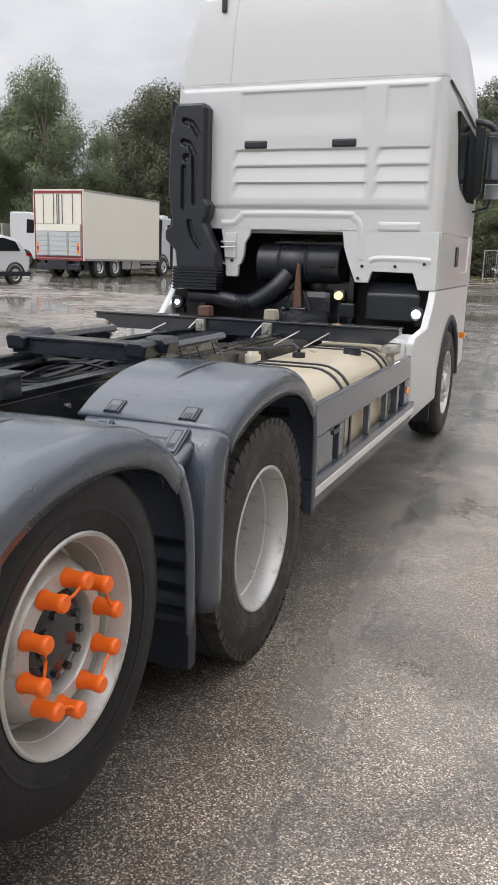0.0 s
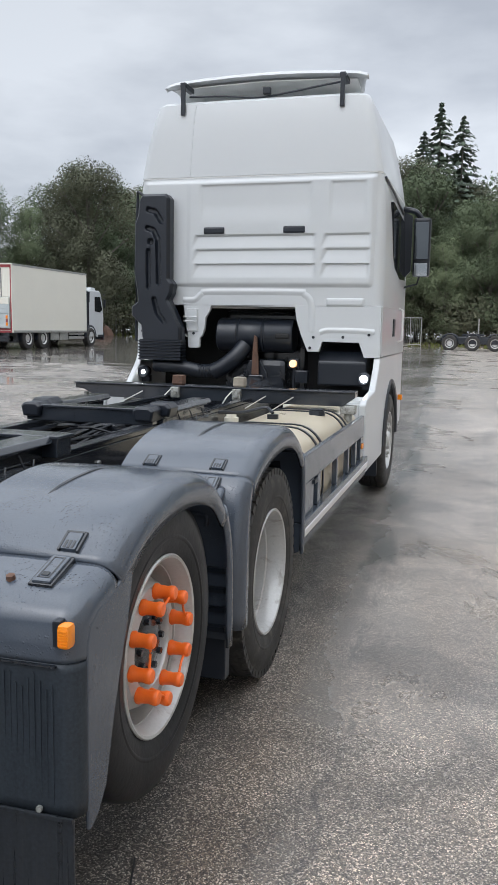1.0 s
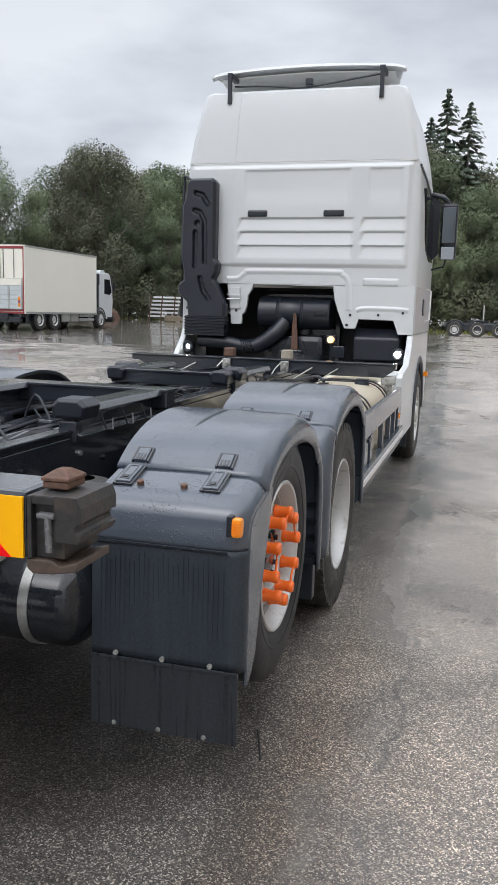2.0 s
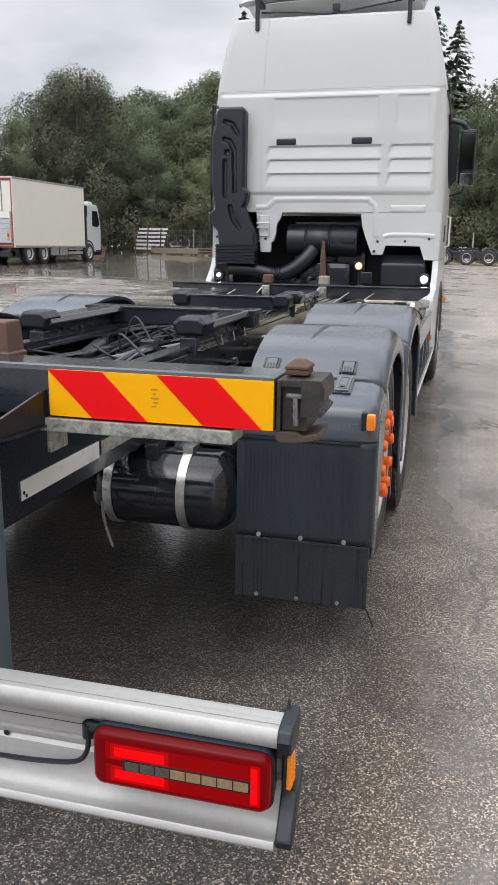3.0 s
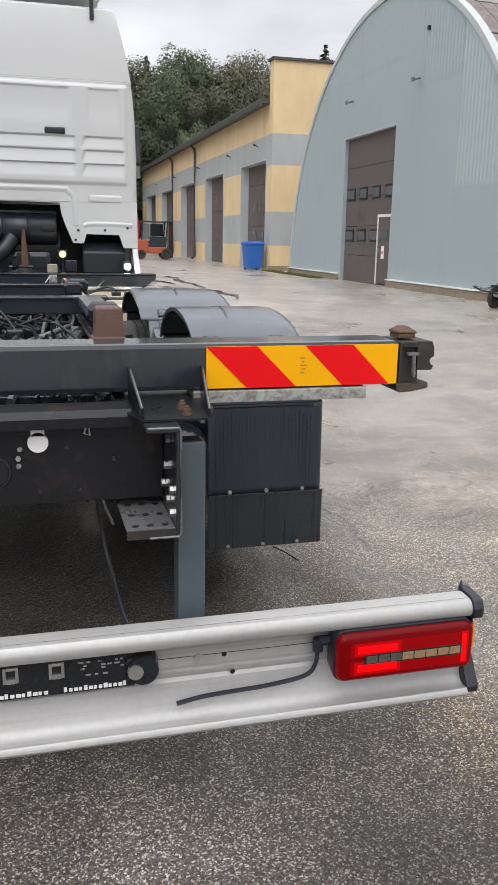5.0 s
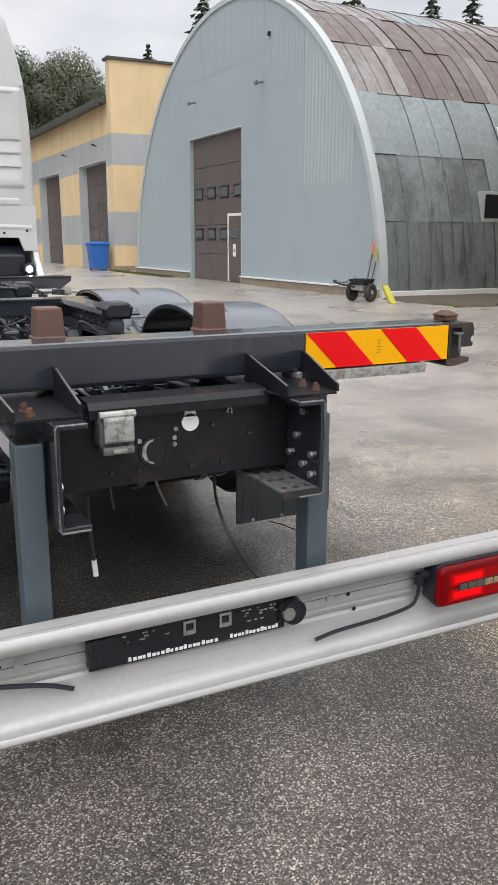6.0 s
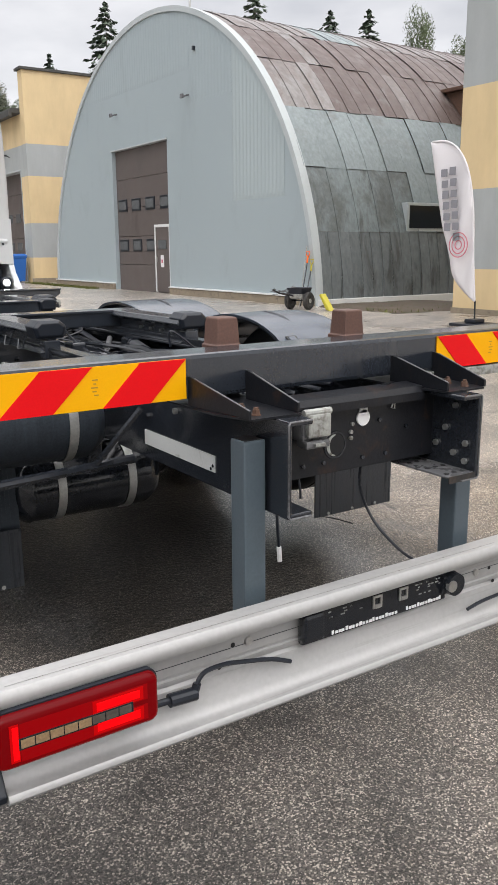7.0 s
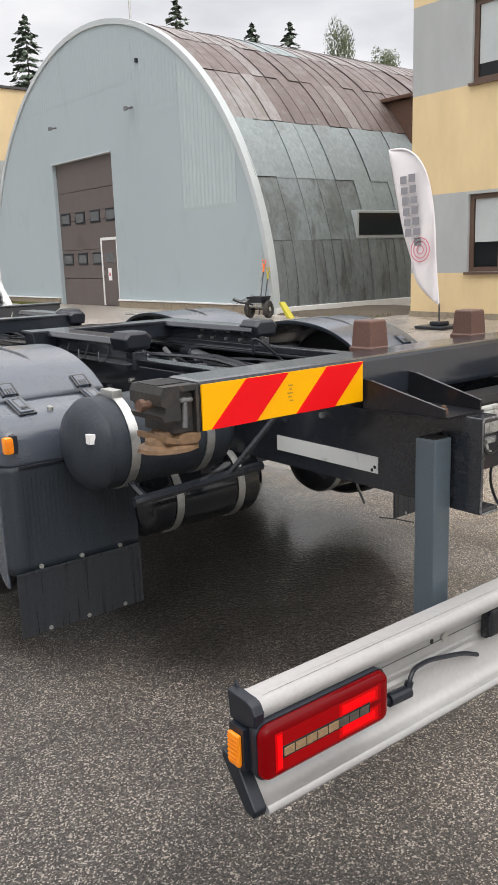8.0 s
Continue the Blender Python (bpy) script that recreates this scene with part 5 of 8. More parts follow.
for x0, x1, n in ((-0.22, 0.05, 20), (0.085, 0.245, 13)):
    for k in range(n):
        w = (x1 - x0) / n
        quick("print_bar", "print", holder, lambda bm: box(bm, x0 + k * w, x0 + k * w + w * (0.62 + 0.11 * (k % 3)), -0.334, -0.3323, 0.3985, 0.4075 + 0.0035 * (k % 4 == 0)))

# ---- subframe, arms and cross beams ----
for s in (1, -1):
    quick("subframe_rail", "black", lorry, lambda bm: (box(bm, s * 0.315, s * 0.382, 0.30, 5.6, 1.0712, 1.10, 0.004)), bevel=0.0)
    quick("rail_edge", "black_gloss", lorry, lambda bm: box(bm, s * 0.383, s * 0.386, 0.5, 5.5, 1.083, 1.094))
    for y0, y1 in ((1.52, 2.32), (3.62, 4.36)):
        arm = quick("support_arm", "navy", lorry, lambda bm: (prism(bm, [(s * (0.36 + a), z) for a, z in ((-0.075, 1.165), (-0.06, 1.192), (0.06, 1.192), (0.075, 1.165), (0.05, 1.150), (0.022, 1.150), (0.018, 1.085), (0.06, 1.078), (0.06, 1.07), (-0.06, 1.07), (-0.06, 1.078), (-0.018, 1.085), (-0.022, 1.150), (-0.05, 1.150))], "Y", y0, y1)), bevel=0.004)
        quick("arm_pad", "plastic", arm, lambda bm: loft(bm, [[(s * 0.372 + a * w, yy, 1.180 + b * h) for a, b in ((1, 0.3), (0.62, 1), (-0.62, 1), (-1, 0.3), (-0.8, -1), (0.8, -1))] for yy, w, h in ((y0 - 0.025, 0.064, 0.028), (y0 - 0.012, 0.078, 0.040), (y0 + 0.10, 0.078, 0.042), (y0 + 0.11, 0.066, 0.034))]), bevel=0.004)
        quick("arm_leg", "navy", arm, lambda bm: (box(bm, s * 0.325, s * 0.40, y0 - 0.012, y0 + 0.05, 1.05, 1.130, 0.004), prism(bm, [(y0 + 0.05, 1.05), (y0 + 0.05, 1.13), (y0 + 0.20, 1.13), (y0 + 0.24, 1.09)], "X", s * 0.352, s * 0.368)))
        for k in range(4):
            quick("bolt", "steel", arm, lambda bm: cyl(bm, (s * 0.342, y0 + 0.15 + k * 0.12, 1.115), (s * 0.328, y0 + 0.15 + k * 0.12, 1.115), 0.009, seg=6))
        for k in range(3):
            quick("clip_bracket", "black", arm, lambda bm: tube(bm, [(s * 0.43, y0 + 0.14 + k * 0.2, 1.148), (s * 0.452, y0 + 0.15 + k * 0.2, 1.085), (s * 0.46, y0 + 0.19 + k * 0.2, 1.08), (s * 0.44, y0 + 0.23 + k * 0.2, 1.12)], 0.004, 6))
for y, xa, xb in ((2.32, -0.50, 0.45), (3.50, -0.41, 0.38)):
    sc = quick("support_crossbeam", "navy", lorry, lambda bm: (box(bm, xa, xb, y, y + 0.12, 1.10, 1.19, 0.008), box(bm, xa - 0.01, xb + 0.01, y - 0.01, y + 0.13, 1.178, 1.193, 0.004)))
    if y > 3:
        for x in (-0.365, 0.335):
            quick("rubber_pad", "plastic", sc, lambda bm: loft(bm, [[(x + a * w, yy, 1.165 + b * h) for a, b in ((1, 0.5), (0.62, 1), (-0.62, 1), (-1, 0.5), (-0.8, -1), (0.8, -1))] for yy, w, h in ((3.462, 0.052, 0.028), (3.472, 0.064, 0.040), (3.64, 0.064, 0.042), (3.65, 0.056, 0.034))]), "black rubber end pad", bevel=0.004)
fb = quick("front_crossbeam", "navy", lorry, lambda bm: (prism(bm, [(-1.17, 1.165), (1.20, 1.165), (1.20, 1.13), (1.10, 1.06), (-0.98, 1.06), (-1.10, 1.12), (-1.17, 1.125)], "Y", 5.52, 5.64)), bevel=0.006)
quick("beam_flange", "navy", fb, lambda bm: box(bm, -1.17, 1.20, 5.50, 5.66, 1.1655, 1.178, 0.003))
quick("beam_foot", "galv", fb, lambda bm: cyl(bm, (-1.10, 5.58, 0.98), (-1.10, 5.58, 1.09), 0.035, 0.02, seg=12))
quick("beam_foot", "galv", fb, lambda bm: (box(bm, 1.08, 1.2, 5.53, 5.63, 1.0, 1.07, 0.01), cyl(bm, (1.14, 5.58, 0.94), (1.14, 5.58, 1.0), 0.03, seg=10)))
for x, m in ((-0.26, "rust"), (0.26, "wood")):
    quick("lock_stub", m, fb, lambda bm: (loft(bm, [[(x + a * w, 5.58 + b * w, z) for a, b in ((1, 1), (-1, 1), (-1, -1), (1, -1))] for z, w in ((1.178, 0.040), (1.190, 0.046), (1.250, 0.043), (1.258, 0.036))])), "weathered lock block", bevel=0.006)
    quick("lock_post", "galv", fb, lambda bm: (box(bm, x - 0.035, x + 0.035, 5.475, 5.518, 1.08, 1.165, 0.006), cyl(bm, (x, 5.48, 1.12), (x, 5.455, 1.12), 0.02, seg=10)))
    quick("lock_lever", "steel", fb, lambda bm: tube(bm, [(x - 0.03, 5.47, 1.15), (x - 0.07, 5.44, 1.10), (x - 0.10, 5.42, 1.04)], 0.005, 6))
for x in (-0.55, 0.5, 0.72):
    quick("stay_rod", "steel", fb, lambda bm: tube(bm, [(x, 5.5, 1.12), (x - 0.12, 5.3, 1.03)], 0.005, 6))
# axle steering and torque rods, air bellows, springs seen through the frame
for pts, r, m in (([(-0.20, 1.35, 0.985), (0.24, 2.24, 1.04)], 0.015, "grey_steel"), ([(0.12, 1.45, 1.0), (-0.10, 2.40, 1.0)], 0.012, "grey_steel"), ([(0.0, 1.7, 0.93), (0.0, 4.4, 0.82)], 0.045, "black")):
    quick("torque_rod", m, lorry, lambda bm: cyl(bm, pts[0], pts[1], r, seg=12), smooth=True)
vlink = quick("axle_link", "cast_steel", lorry, lambda bm: ([loft(bm, [[(e * x + a * w, y, z + b * h) for a, b in ((1, 0.5), (0.55, 1), (-0.55, 1), (-1, 0.5), (-1, -0.6), (1, -0.6))] for x, y, z, w, h in ((0.02, 0.98, 0.975, 0.050, 0.034), (0.10, 1.22, 0.985, 0.034, 0.030), (0.20, 1.62, 1.0, 0.030, 0.028), (0.285, 2.02, 1.018, 0.034, 0.032))]) for e in (1, -1)], lathe(bm, [(-0.05, 0.001), (-0.05, 0.06), (0.03, 0.07), (0.05, 0.05), (0.05, 0.001)], (0, 0.97, 0.975), "Z", 20)), "dark cast V-shaped axle link", bevel=0.004)
for e in (1, -1):
    quick("link_bush", "black", vlink, lambda bm: (cyl(bm, (e * 0.245, 2.06, 1.02), (e * 0.365, 2.06, 1.02), 0.044, seg=16), cyl(bm, (e * 0.285, 2.0, 1.02), (e * 0.29, 2.03, 1.02), 0.041, seg=14)), smooth=True)
for y in (0.55, 1.25, 2.0, 2.98, 4.1, 5.0):
    quick("frame_crossmember", "black", lorry, lambda bm: (box(bm, -0.372, 0.372, y - 0.06, y + 0.06, 0.86, 0.88, 0.003), box(bm, -0.372, 0.372, y - 0.065, y - 0.055, 0.86, 1.0, 0.003)))
# suspension arms, brake chambers and hangers beside the frame
for s in (1, -1):
    for y, z in ((1.615, 0.655), (2.98, 0.5)):
        quick("trailing_arm", "black", lorry, lambda bm: prism(bm, [(y - 0.62, 0.74), (y - 0.55, 0.80), (y - 0.2, z + 0.02), (y + 0.3, z - 0.03), (y + 0.36, z - 0.12), (y - 0.2, z - 0.1), (y - 0.6, 0.66)], "X", s * 0.46, s * 0.56), bevel=0.012)
        quick("brake_chamber", "black", lorry, lambda bm: lathe(bm, [(-0.16, 0.001), (-0.155, 0.07), (-0.05, 0.085), (0.0, 0.10), (0.03, 0.085), (0.13, 0.075), (0.14, 0.001)], (s * 0.62, y - 0.22, z + 0.05), "Y", 20), smooth=True)
        quick("brake_drum", "black", lorry, lambda bm: cyl(bm, (s * 0.70, y, z), (s * 0.92, y, z), 0.2, seg=24))
        quick("arm_hanger", "black", lorry, lambda bm: prism(bm, [(y - 0.7, 0.80), (y - 0.45, 0.80), (y - 0.5, 0.60), (y - 0.64, 0.58)], "X", s * 0.39, s * 0.45), bevel=0.008)
        quick("shock_absorber", "black", lorry, lambda bm: (cyl(bm, (s * 0.48, y + 0.3, z - 0.05), (s * 0.44, y + 0.42, 0.78), 0.035, seg=12), cyl(bm, (s * 0.445, y + 0.40, 0.76), (s * 0.43, y + 0.45, 0.95), 0.045, seg=12)), smooth=True)
quick("differential", "black", lorry, lambda bm: lathe(bm, [(-0.28, 0.001), (-0.25, 0.13), (-0.12, 0.2), (0.05, 0.23), (0.2, 0.2), (0.3, 0.12), (0.42, 0.09), (0.43, 0.001)], (0.0, 2.98, 0.5), "Y", 24), smooth=True)
for y, z, hl in ((1.615, 0.655, 1.0), (2.98, 0.5, 0.75)):
    quick("axle", "black", lorry, lambda bm: (cyl(bm, (-hl, y, z), (hl, y, z), 0.075, seg=16), lathe(bm, [(-0.22, 0.08), (-0.16, 0.18), (0.0, 0.22), (0.16, 0.18), (0.22, 0.08)], (0, y, z), "X", 20)), smooth=True)
rng = random.Random(11)
for k in range(26):
    x = rng.uniform(-0.29, 0.29)
    pts = [(x + rng.gauss(0, 0.03), 0.35 + j * 0.62 + rng.uniform(-0.1, 0.1), 1.0 + rng.gauss(0, 0.035)) for j in range(9)]
    quick("hose", rng.choice(("plastic", "black_gloss", "plastic", "black")), lorry, lambda bm: tube(bm, smooth_path(pts, 4), rng.choice((0.008, 0.011, 0.015)), 6), smooth=True)
for k in range(12):
    x, y = rng.uniform(-0.25, 0.28), rng.uniform(1.2, 5.2)
    pts = [(x + rng.gauss(0, 0.07), y + rng.gauss(0, 0.09), 1.04 + rng.gauss(0, 0.035)) for j in range(5)]
    quick("cable_loop", "plastic", lorry, lambda bm: tube(bm, smooth_path(pts, 5), 0.006, 6), smooth=True)
for k in range(9):
    x, y = rng.uniform(-0.26, 0.2), rng.uniform(0.5, 5.0)
    boxed("valve_block", "black", lorry, x, x + rng.uniform(0.07, 0.16), y, y + rng.uniform(0.09, 0.2), 0.93, rng.uniform(1.0, 1.055), bevel=0.012)
for s in (1, -1):
    for y in (1.30, 1.95, 2.68, 3.3):
        quick("air_bellow", "rubber", lorry, lambda bm: lathe(bm, [(-0.13, 0.07), (-0.11, 0.11), (-0.06, 0.125), (-0.01, 0.11), (0.04, 0.125), (0.09, 0.11), (0.1, 0.06)], (s * 0.52, y, 0.86), "Z", 20), smooth=True)
quick("fluid_reservoir", "lime", lorry, lambda bm: (cyl(bm, (0.46, 4.72, 0.96), (0.46, 4.72, 1.03), 0.05, seg=16), cyl(bm, (0.46, 4.72, 1.03), (0.46, 4.72, 1.06), 0.035, seg=16)), "pale yellow fluid reservoir")
bpy.data.objects["fluid_reservoir"].data.materials[0] = M["cream"]

# ---- air tanks ----
def air_tank(x0, x1, y, z, r, straps, sticker=False):
    def body(bm):
        prof = [(x0, 0.001), (x0 + 0.008, r * 0.45), (x0 + 0.03, r * 0.8), (x0 + 0.065, r * 0.97), (x0 + 0.08, r), (x0 + 0.082, r - 0.002), (x1 - 0.08, r), (x1 - 0.065, r * 0.97), (x1 - 0.03, r * 0.8), (x1 - 0.008, r * 0.45), (x1, 0.001)]
        lathe(bm, prof, (0, y, z), "X", 40)
    t = quick("air_tank", "flap" if sticker else "black_gloss", lorry, body, "dull dark grey air tank" if sticker else "glossy black air tank", smooth=True)
    for x in straps:
        quick("tank_strap", "steel", t, lambda bm: (lathe(bm, [(x - 0.017, r + 0.001), (x - 0.017, r + 0.005), (x + 0.017, r + 0.005), (x + 0.017, r + 0.001)], (0, y, z), "X", 40), box(bm, x - 0.02, x + 0.02, y - 0.06, y + 0.02, z + r - 0.01, z + r + 0.02, 0.004)), "bright steel strap", smooth=True)
    if sticker:
        quick("sticker", "print", t, lambda bm: box(bm, -1.072, -1.050, y - 0.124, y - 0.098, z + 0.028, z + 0.060))


air_tank(-1.085, -0.46, 0.79, 0.925, 0.162, (-0.925, -0.62), True)
air_tank(-0.76, -0.10, 1.07, 0.60, 0.15, (-0.57, -0.265))
air_tank(0.16, 0.74, 1.02, 0.615, 0.155, (0.26, 0.55))
for s in (1, -1):
    quick("tank_hanger", "black", lorry, lambda bm: (box(bm, s * 0.39, s * 0.44, 0.98, 1.2, 0.76, 0.80, 0.006), box(bm, s * 0.39, s * 0.70, 1.10, 1.14, 0.765, 0.79, 0.004)))
quick("tank_bar", "black", lorry, lambda bm: (tube(bm, [(-0.95, 0.62, 0.745), (-0.40, 0.62, 0.77)], 0.018, 8), tube(bm, [(-0.56, 0.62, 0.76), (-0.42, 0.5, 0.98)], 0.012, 6), tube(bm, [(-0.90, 0.62, 0.745), (-0.93, 0.72, 0.82)], 0.012, 6)))

# ---- wheels ----
def wheel(s, y, z, R, kind):
    cx = 1.07
    tp = [(0.128, 0.590), (0.142, 0.64), (0.150, 0.74), (0.150, 0.83), (0.143, 0.90), (0.132, 0.955), (0.112, 0.985), (0.075, 0.997), (0.066, 0.997), (0.063, 0.975), (0.053, 0.975), (0.050, 1.0), (0.012, 1.0), (0.006, 0.976), (-0.006, 0.976), (-0.012, 1.0), (-0.05, 1.0), (-0.053, 0.975), (-0.063, 0.975), (-0.066, 0.997), (-0.112, 0.985), (-0.135, 0.95), (-0.15, 0.8), (-0.14, 0.64), (-0.128, 0.59)]
    tyre_mat = "rubber_tag" if kind == "tag" else "rubber"
    w = quick("wheel", tyre_mat, lorry, lambda bm: lathe(bm, [(s * a, r * R) for a, r in tp], (s * cx, y, z), "X", 72), "worn tyre on silver steel rim", smooth=True)
    if kind == "drive":
        def lugs(bm):
            for k in range(54):
                a = 2 * math.pi * k / 54
                m = Matrix.Translation((s * (cx + 0.118), y, z)) @ Matrix.Rotation(a, 4, "X") @ Matrix.Translation((0, 0, R * 0.972))
                box(bm, -0.022, 0.020, -0.021, 0.021, -0.035, 0.009, 0.0, m)
        quick("tread_block", "rubber", w, lugs)
        quick("inner_tyre", "rubber", w, lambda bm: lathe(bm, [(s * a, r * R) for a, r in tp], (s * (cx - 0.34), y, z), "X", 48), smooth=True)
    # beads of lettering left out; a raised ring near the rim
    quick("sidewall_ring", tyre_mat, w, lambda bm: lathe(bm, [(s * 0.1455, 0.700 * R), (s * 0.1505, 0.712 * R), (s * 0.1512, 0.725 * R), (s * 0.1485, 0.74 * R)], (s * cx, y, z), "X", 72), smooth=True)
    rr = 0.592 * R / 0.295
    if kind == "tag":
        prof = [(0.120, 0.297), (0.136, 0.302), (0.141, 0.297), (0.138, 0.288), (0.120, 0.281), (0.100, 0.270), (0.082, 0.266), (0.080, 0.2635), (0.03, 0.262), (-0.002, 0.256), (-0.006, 0.247), (0.004, 0.240), (0.040, 0.226), (0.078, 0.208), (0.098, 0.194), (0.103, 0.175), (0.103, 0.146), (0.097, 0.142), (0.05, 0.141)]
    elif kind == "drive":
        prof = [(0.120, 0.297), (0.136, 0.302), (0.141, 0.297), (0.138, 0.288), (0.120, 0.281), (0.100, 0.272), (0.05, 0.268), (0.044, 0.2605), (-0.02, 0.256), (-0.06, 0.252), (-0.12, 0.250), (-0.145, 0.235), (-0.152, 0.18), (-0.150, 0.135), (-0.12, 0.13)]
    else:
        prof = [(0.120, 0.297), (0.136, 0.302), (0.141, 0.297), (0.138, 0.288), (0.120, 0.281), (0.09, 0.268), (0.06, 0.25), (0.075, 0.22), (0.105, 0.18), (0.115, 0.14), (0.115, 0.1), (0.15, 0.085), (0.155, 0.0015)]
    rim = quick("rim", "rim", w, lambda bm: lathe(bm, [(s * a, r * R / 0.5) for a, r in prof], (s * cx, y, z), "X", 64), "dirty silver painted steel rim", smooth=True)
    bx = {"tag": 0.070, "drive": -0.15, "front": 0.11}[kind]
    if kind != "front":
        quick("hub", "black", w, lambda bm: (lathe(bm, [(s * (bx - 0.06), 0.136), (s * (bx - 0.004), 0.132), (s * (bx + 0.006), 0.12), (s * (bx + 0.02), 0.10), (s * (bx + 0.03), 0.06), (s * (bx + 0.03), 0.001)], (s * cx, y, z), "X", 32), [cyl(bm, (s * (cx + bx + 0.015), y + 0.085 * math.cos(a), z + 0.085 * math.sin(a)), (s * (cx + bx + 0.035), y + 0.085 * math.cos(a), z + 0.085 * math.sin(a)), 0.011, seg=6) for a in [2 * math.pi * k / 10 for k in range(10)]]), "black hub", smooth=True)
    for k in range(10):
        a = 2 * math.pi * (k + 0.3) / 10
        c, q = y + 0.1675 * math.cos(a), z + 0.1675 * math.sin(a)
        if kind == "tag" and s > 0:
            quick("nut_cap", "orange", w, lambda bm: lathe(bm, [(s * 0.102, 0.001), (s * 0.102, 0.0255), (s * 0.109, 0.0265), (s * 0.118, 0.0225), (s * 0.143, 0.0205), (s * 0.156, 0.0235), (s * 0.167, 0.0235), (s * 0.173, 0.019), (s * 0.174, 0.001)], (s * cx, c, q), "X", 16), "orange plastic wheel nut cap", smooth=True)
            if k % 2 == 0:
                a2 = 2 * math.pi * (k + 1.3) / 10
                quick("cap_link", "orange", w, lambda bm: tube(bm, smooth_path([(s * (cx + 0.159), c, q), (s * (cx + 0.158), y + 0.150 * math.cos((a + a2) / 2), z + 0.150 * math.sin((a + a2) / 2)), (s * (cx + 0.159), y + 0.1675 * math.cos(a2), z + 0.1675 * math.sin(a2))], 5), 0.0042, 8), smooth=True)
        else:
            quick("wheel_nut", "steel", w, lambda bm: cyl(bm, (s * (cx + bx - 0.005), c, q), (s * (cx + bx + 0.03), c, q), 0.018, seg=6))


for s in (1, -1):
    wheel(s, 1.615, 0.655, 0.478, "tag")
    wheel(s, 2.98, 0.5, 0.5, "drive")
    wheel(s, 7.90, 0.5, 0.5, "front")

# ---- mudguards ----
def sweep(bm, prof, s, x0, x1, lip=0.075, steps=6, inner=0.02):
    """A guard: profile (y, z) carried across the width, its outer edge rounded down."""
    P = [Vector((0, a, b)) for a, b in prof]
    P = [Vector(p) for p in smooth_path(P, 4)]
    rings = []
    for i, p in enumerate(P):
        d = (P[min(i + 1, len(P) - 1)] - P[max(i - 1, 0)]).normalized()
        n = Vector((0, -d.z, d.y))
        ring = [(s * x0, *(p - n * inner).yz), (s * x0, *p.yz), (s * (x0 + x1) / 2, *(p + n * 0.004).yz)]
        for k in range(steps + 1):
            a = math.pi / 2 * k / steps
            q = p - n * lip * (1 - math.cos(a))
            ring.append((s * (x1 - lip + lip * math.sin(a)), *q.yz))
        ring.append((s * (x1 - 0.004), *(p - n * (lip + 0.035)).yz))
        rings.append(ring)
    loft(bm, rings, close=False)


def latch(s, x, parent, upper, lower):
    """A hold-down latch flush in the guard: a recessed catch above, a lever plate below."""
    m, m2 = [Matrix.Translation((s * x, y, z)) @ Matrix.Rotation(radians(tilt), 4, "X") for y, z, tilt in (upper, lower)]
    lt = quick("latch", "black", parent, lambda bm: (box(bm, -0.031, -0.024, -0.036, 0.036, -0.020, 0.0014, 0.001, m), box(bm, 0.024, 0.031, -0.036, 0.036, -0.020, 0.0014, 0.001, m), box(bm, -0.024, 0.024, 0.029, 0.036, -0.020, 0.0014, 0.001, m)), "hold-down latch in dark recess")
    quick("latch_catch", "fender", lt, lambda bm: box(bm, -0.022, 0.022, -0.034, 0.027, -0.012, 0.0045, 0.004, m))
    for k in range(3):
        quick("latch_rib", "black", lt, lambda bm: box(bm, -0.015 + k * 0.0115, -0.008 + k * 0.0115, -0.031, -0.004, 0.0045, 0.0058, 0.0, m))
    pl = quick("latch_seat", "black", lt, lambda bm: box(bm, -0.034, 0.034, -0.080, 0.052, -0.030, 0.0025, 0.004, m2))
    quick("latch_plate", "fender", pl, lambda bm: box(bm, -0.026, 0.026, -0.072, 0.046, -0.001, 0.0085, 0.004, m2))
    quick("latch_slot", "black", pl, lambda bm: (box(bm, -0.017, -0.013, -0.058, 0.036, 0.0085, 0.0098, 0.0, m2), box(bm, 0.013, 0.017, -0.058, 0.036, 0.0085, 0.0098, 0.0, m2), box(bm, -0.013, 0.013, 0.032, 0.036, 0.0085, 0.0098, 0.0, m2), box(bm, -0.013, 0.013, -0.058, -0.054, 0.0085, 0.0098, 0.0, m2)))
    quick("latch_pull", "black_gloss", pl, lambda bm: box(bm, -0.010, 0.010, -0.050, -0.034, 0.0085, 0.0115, 0.002, m2))


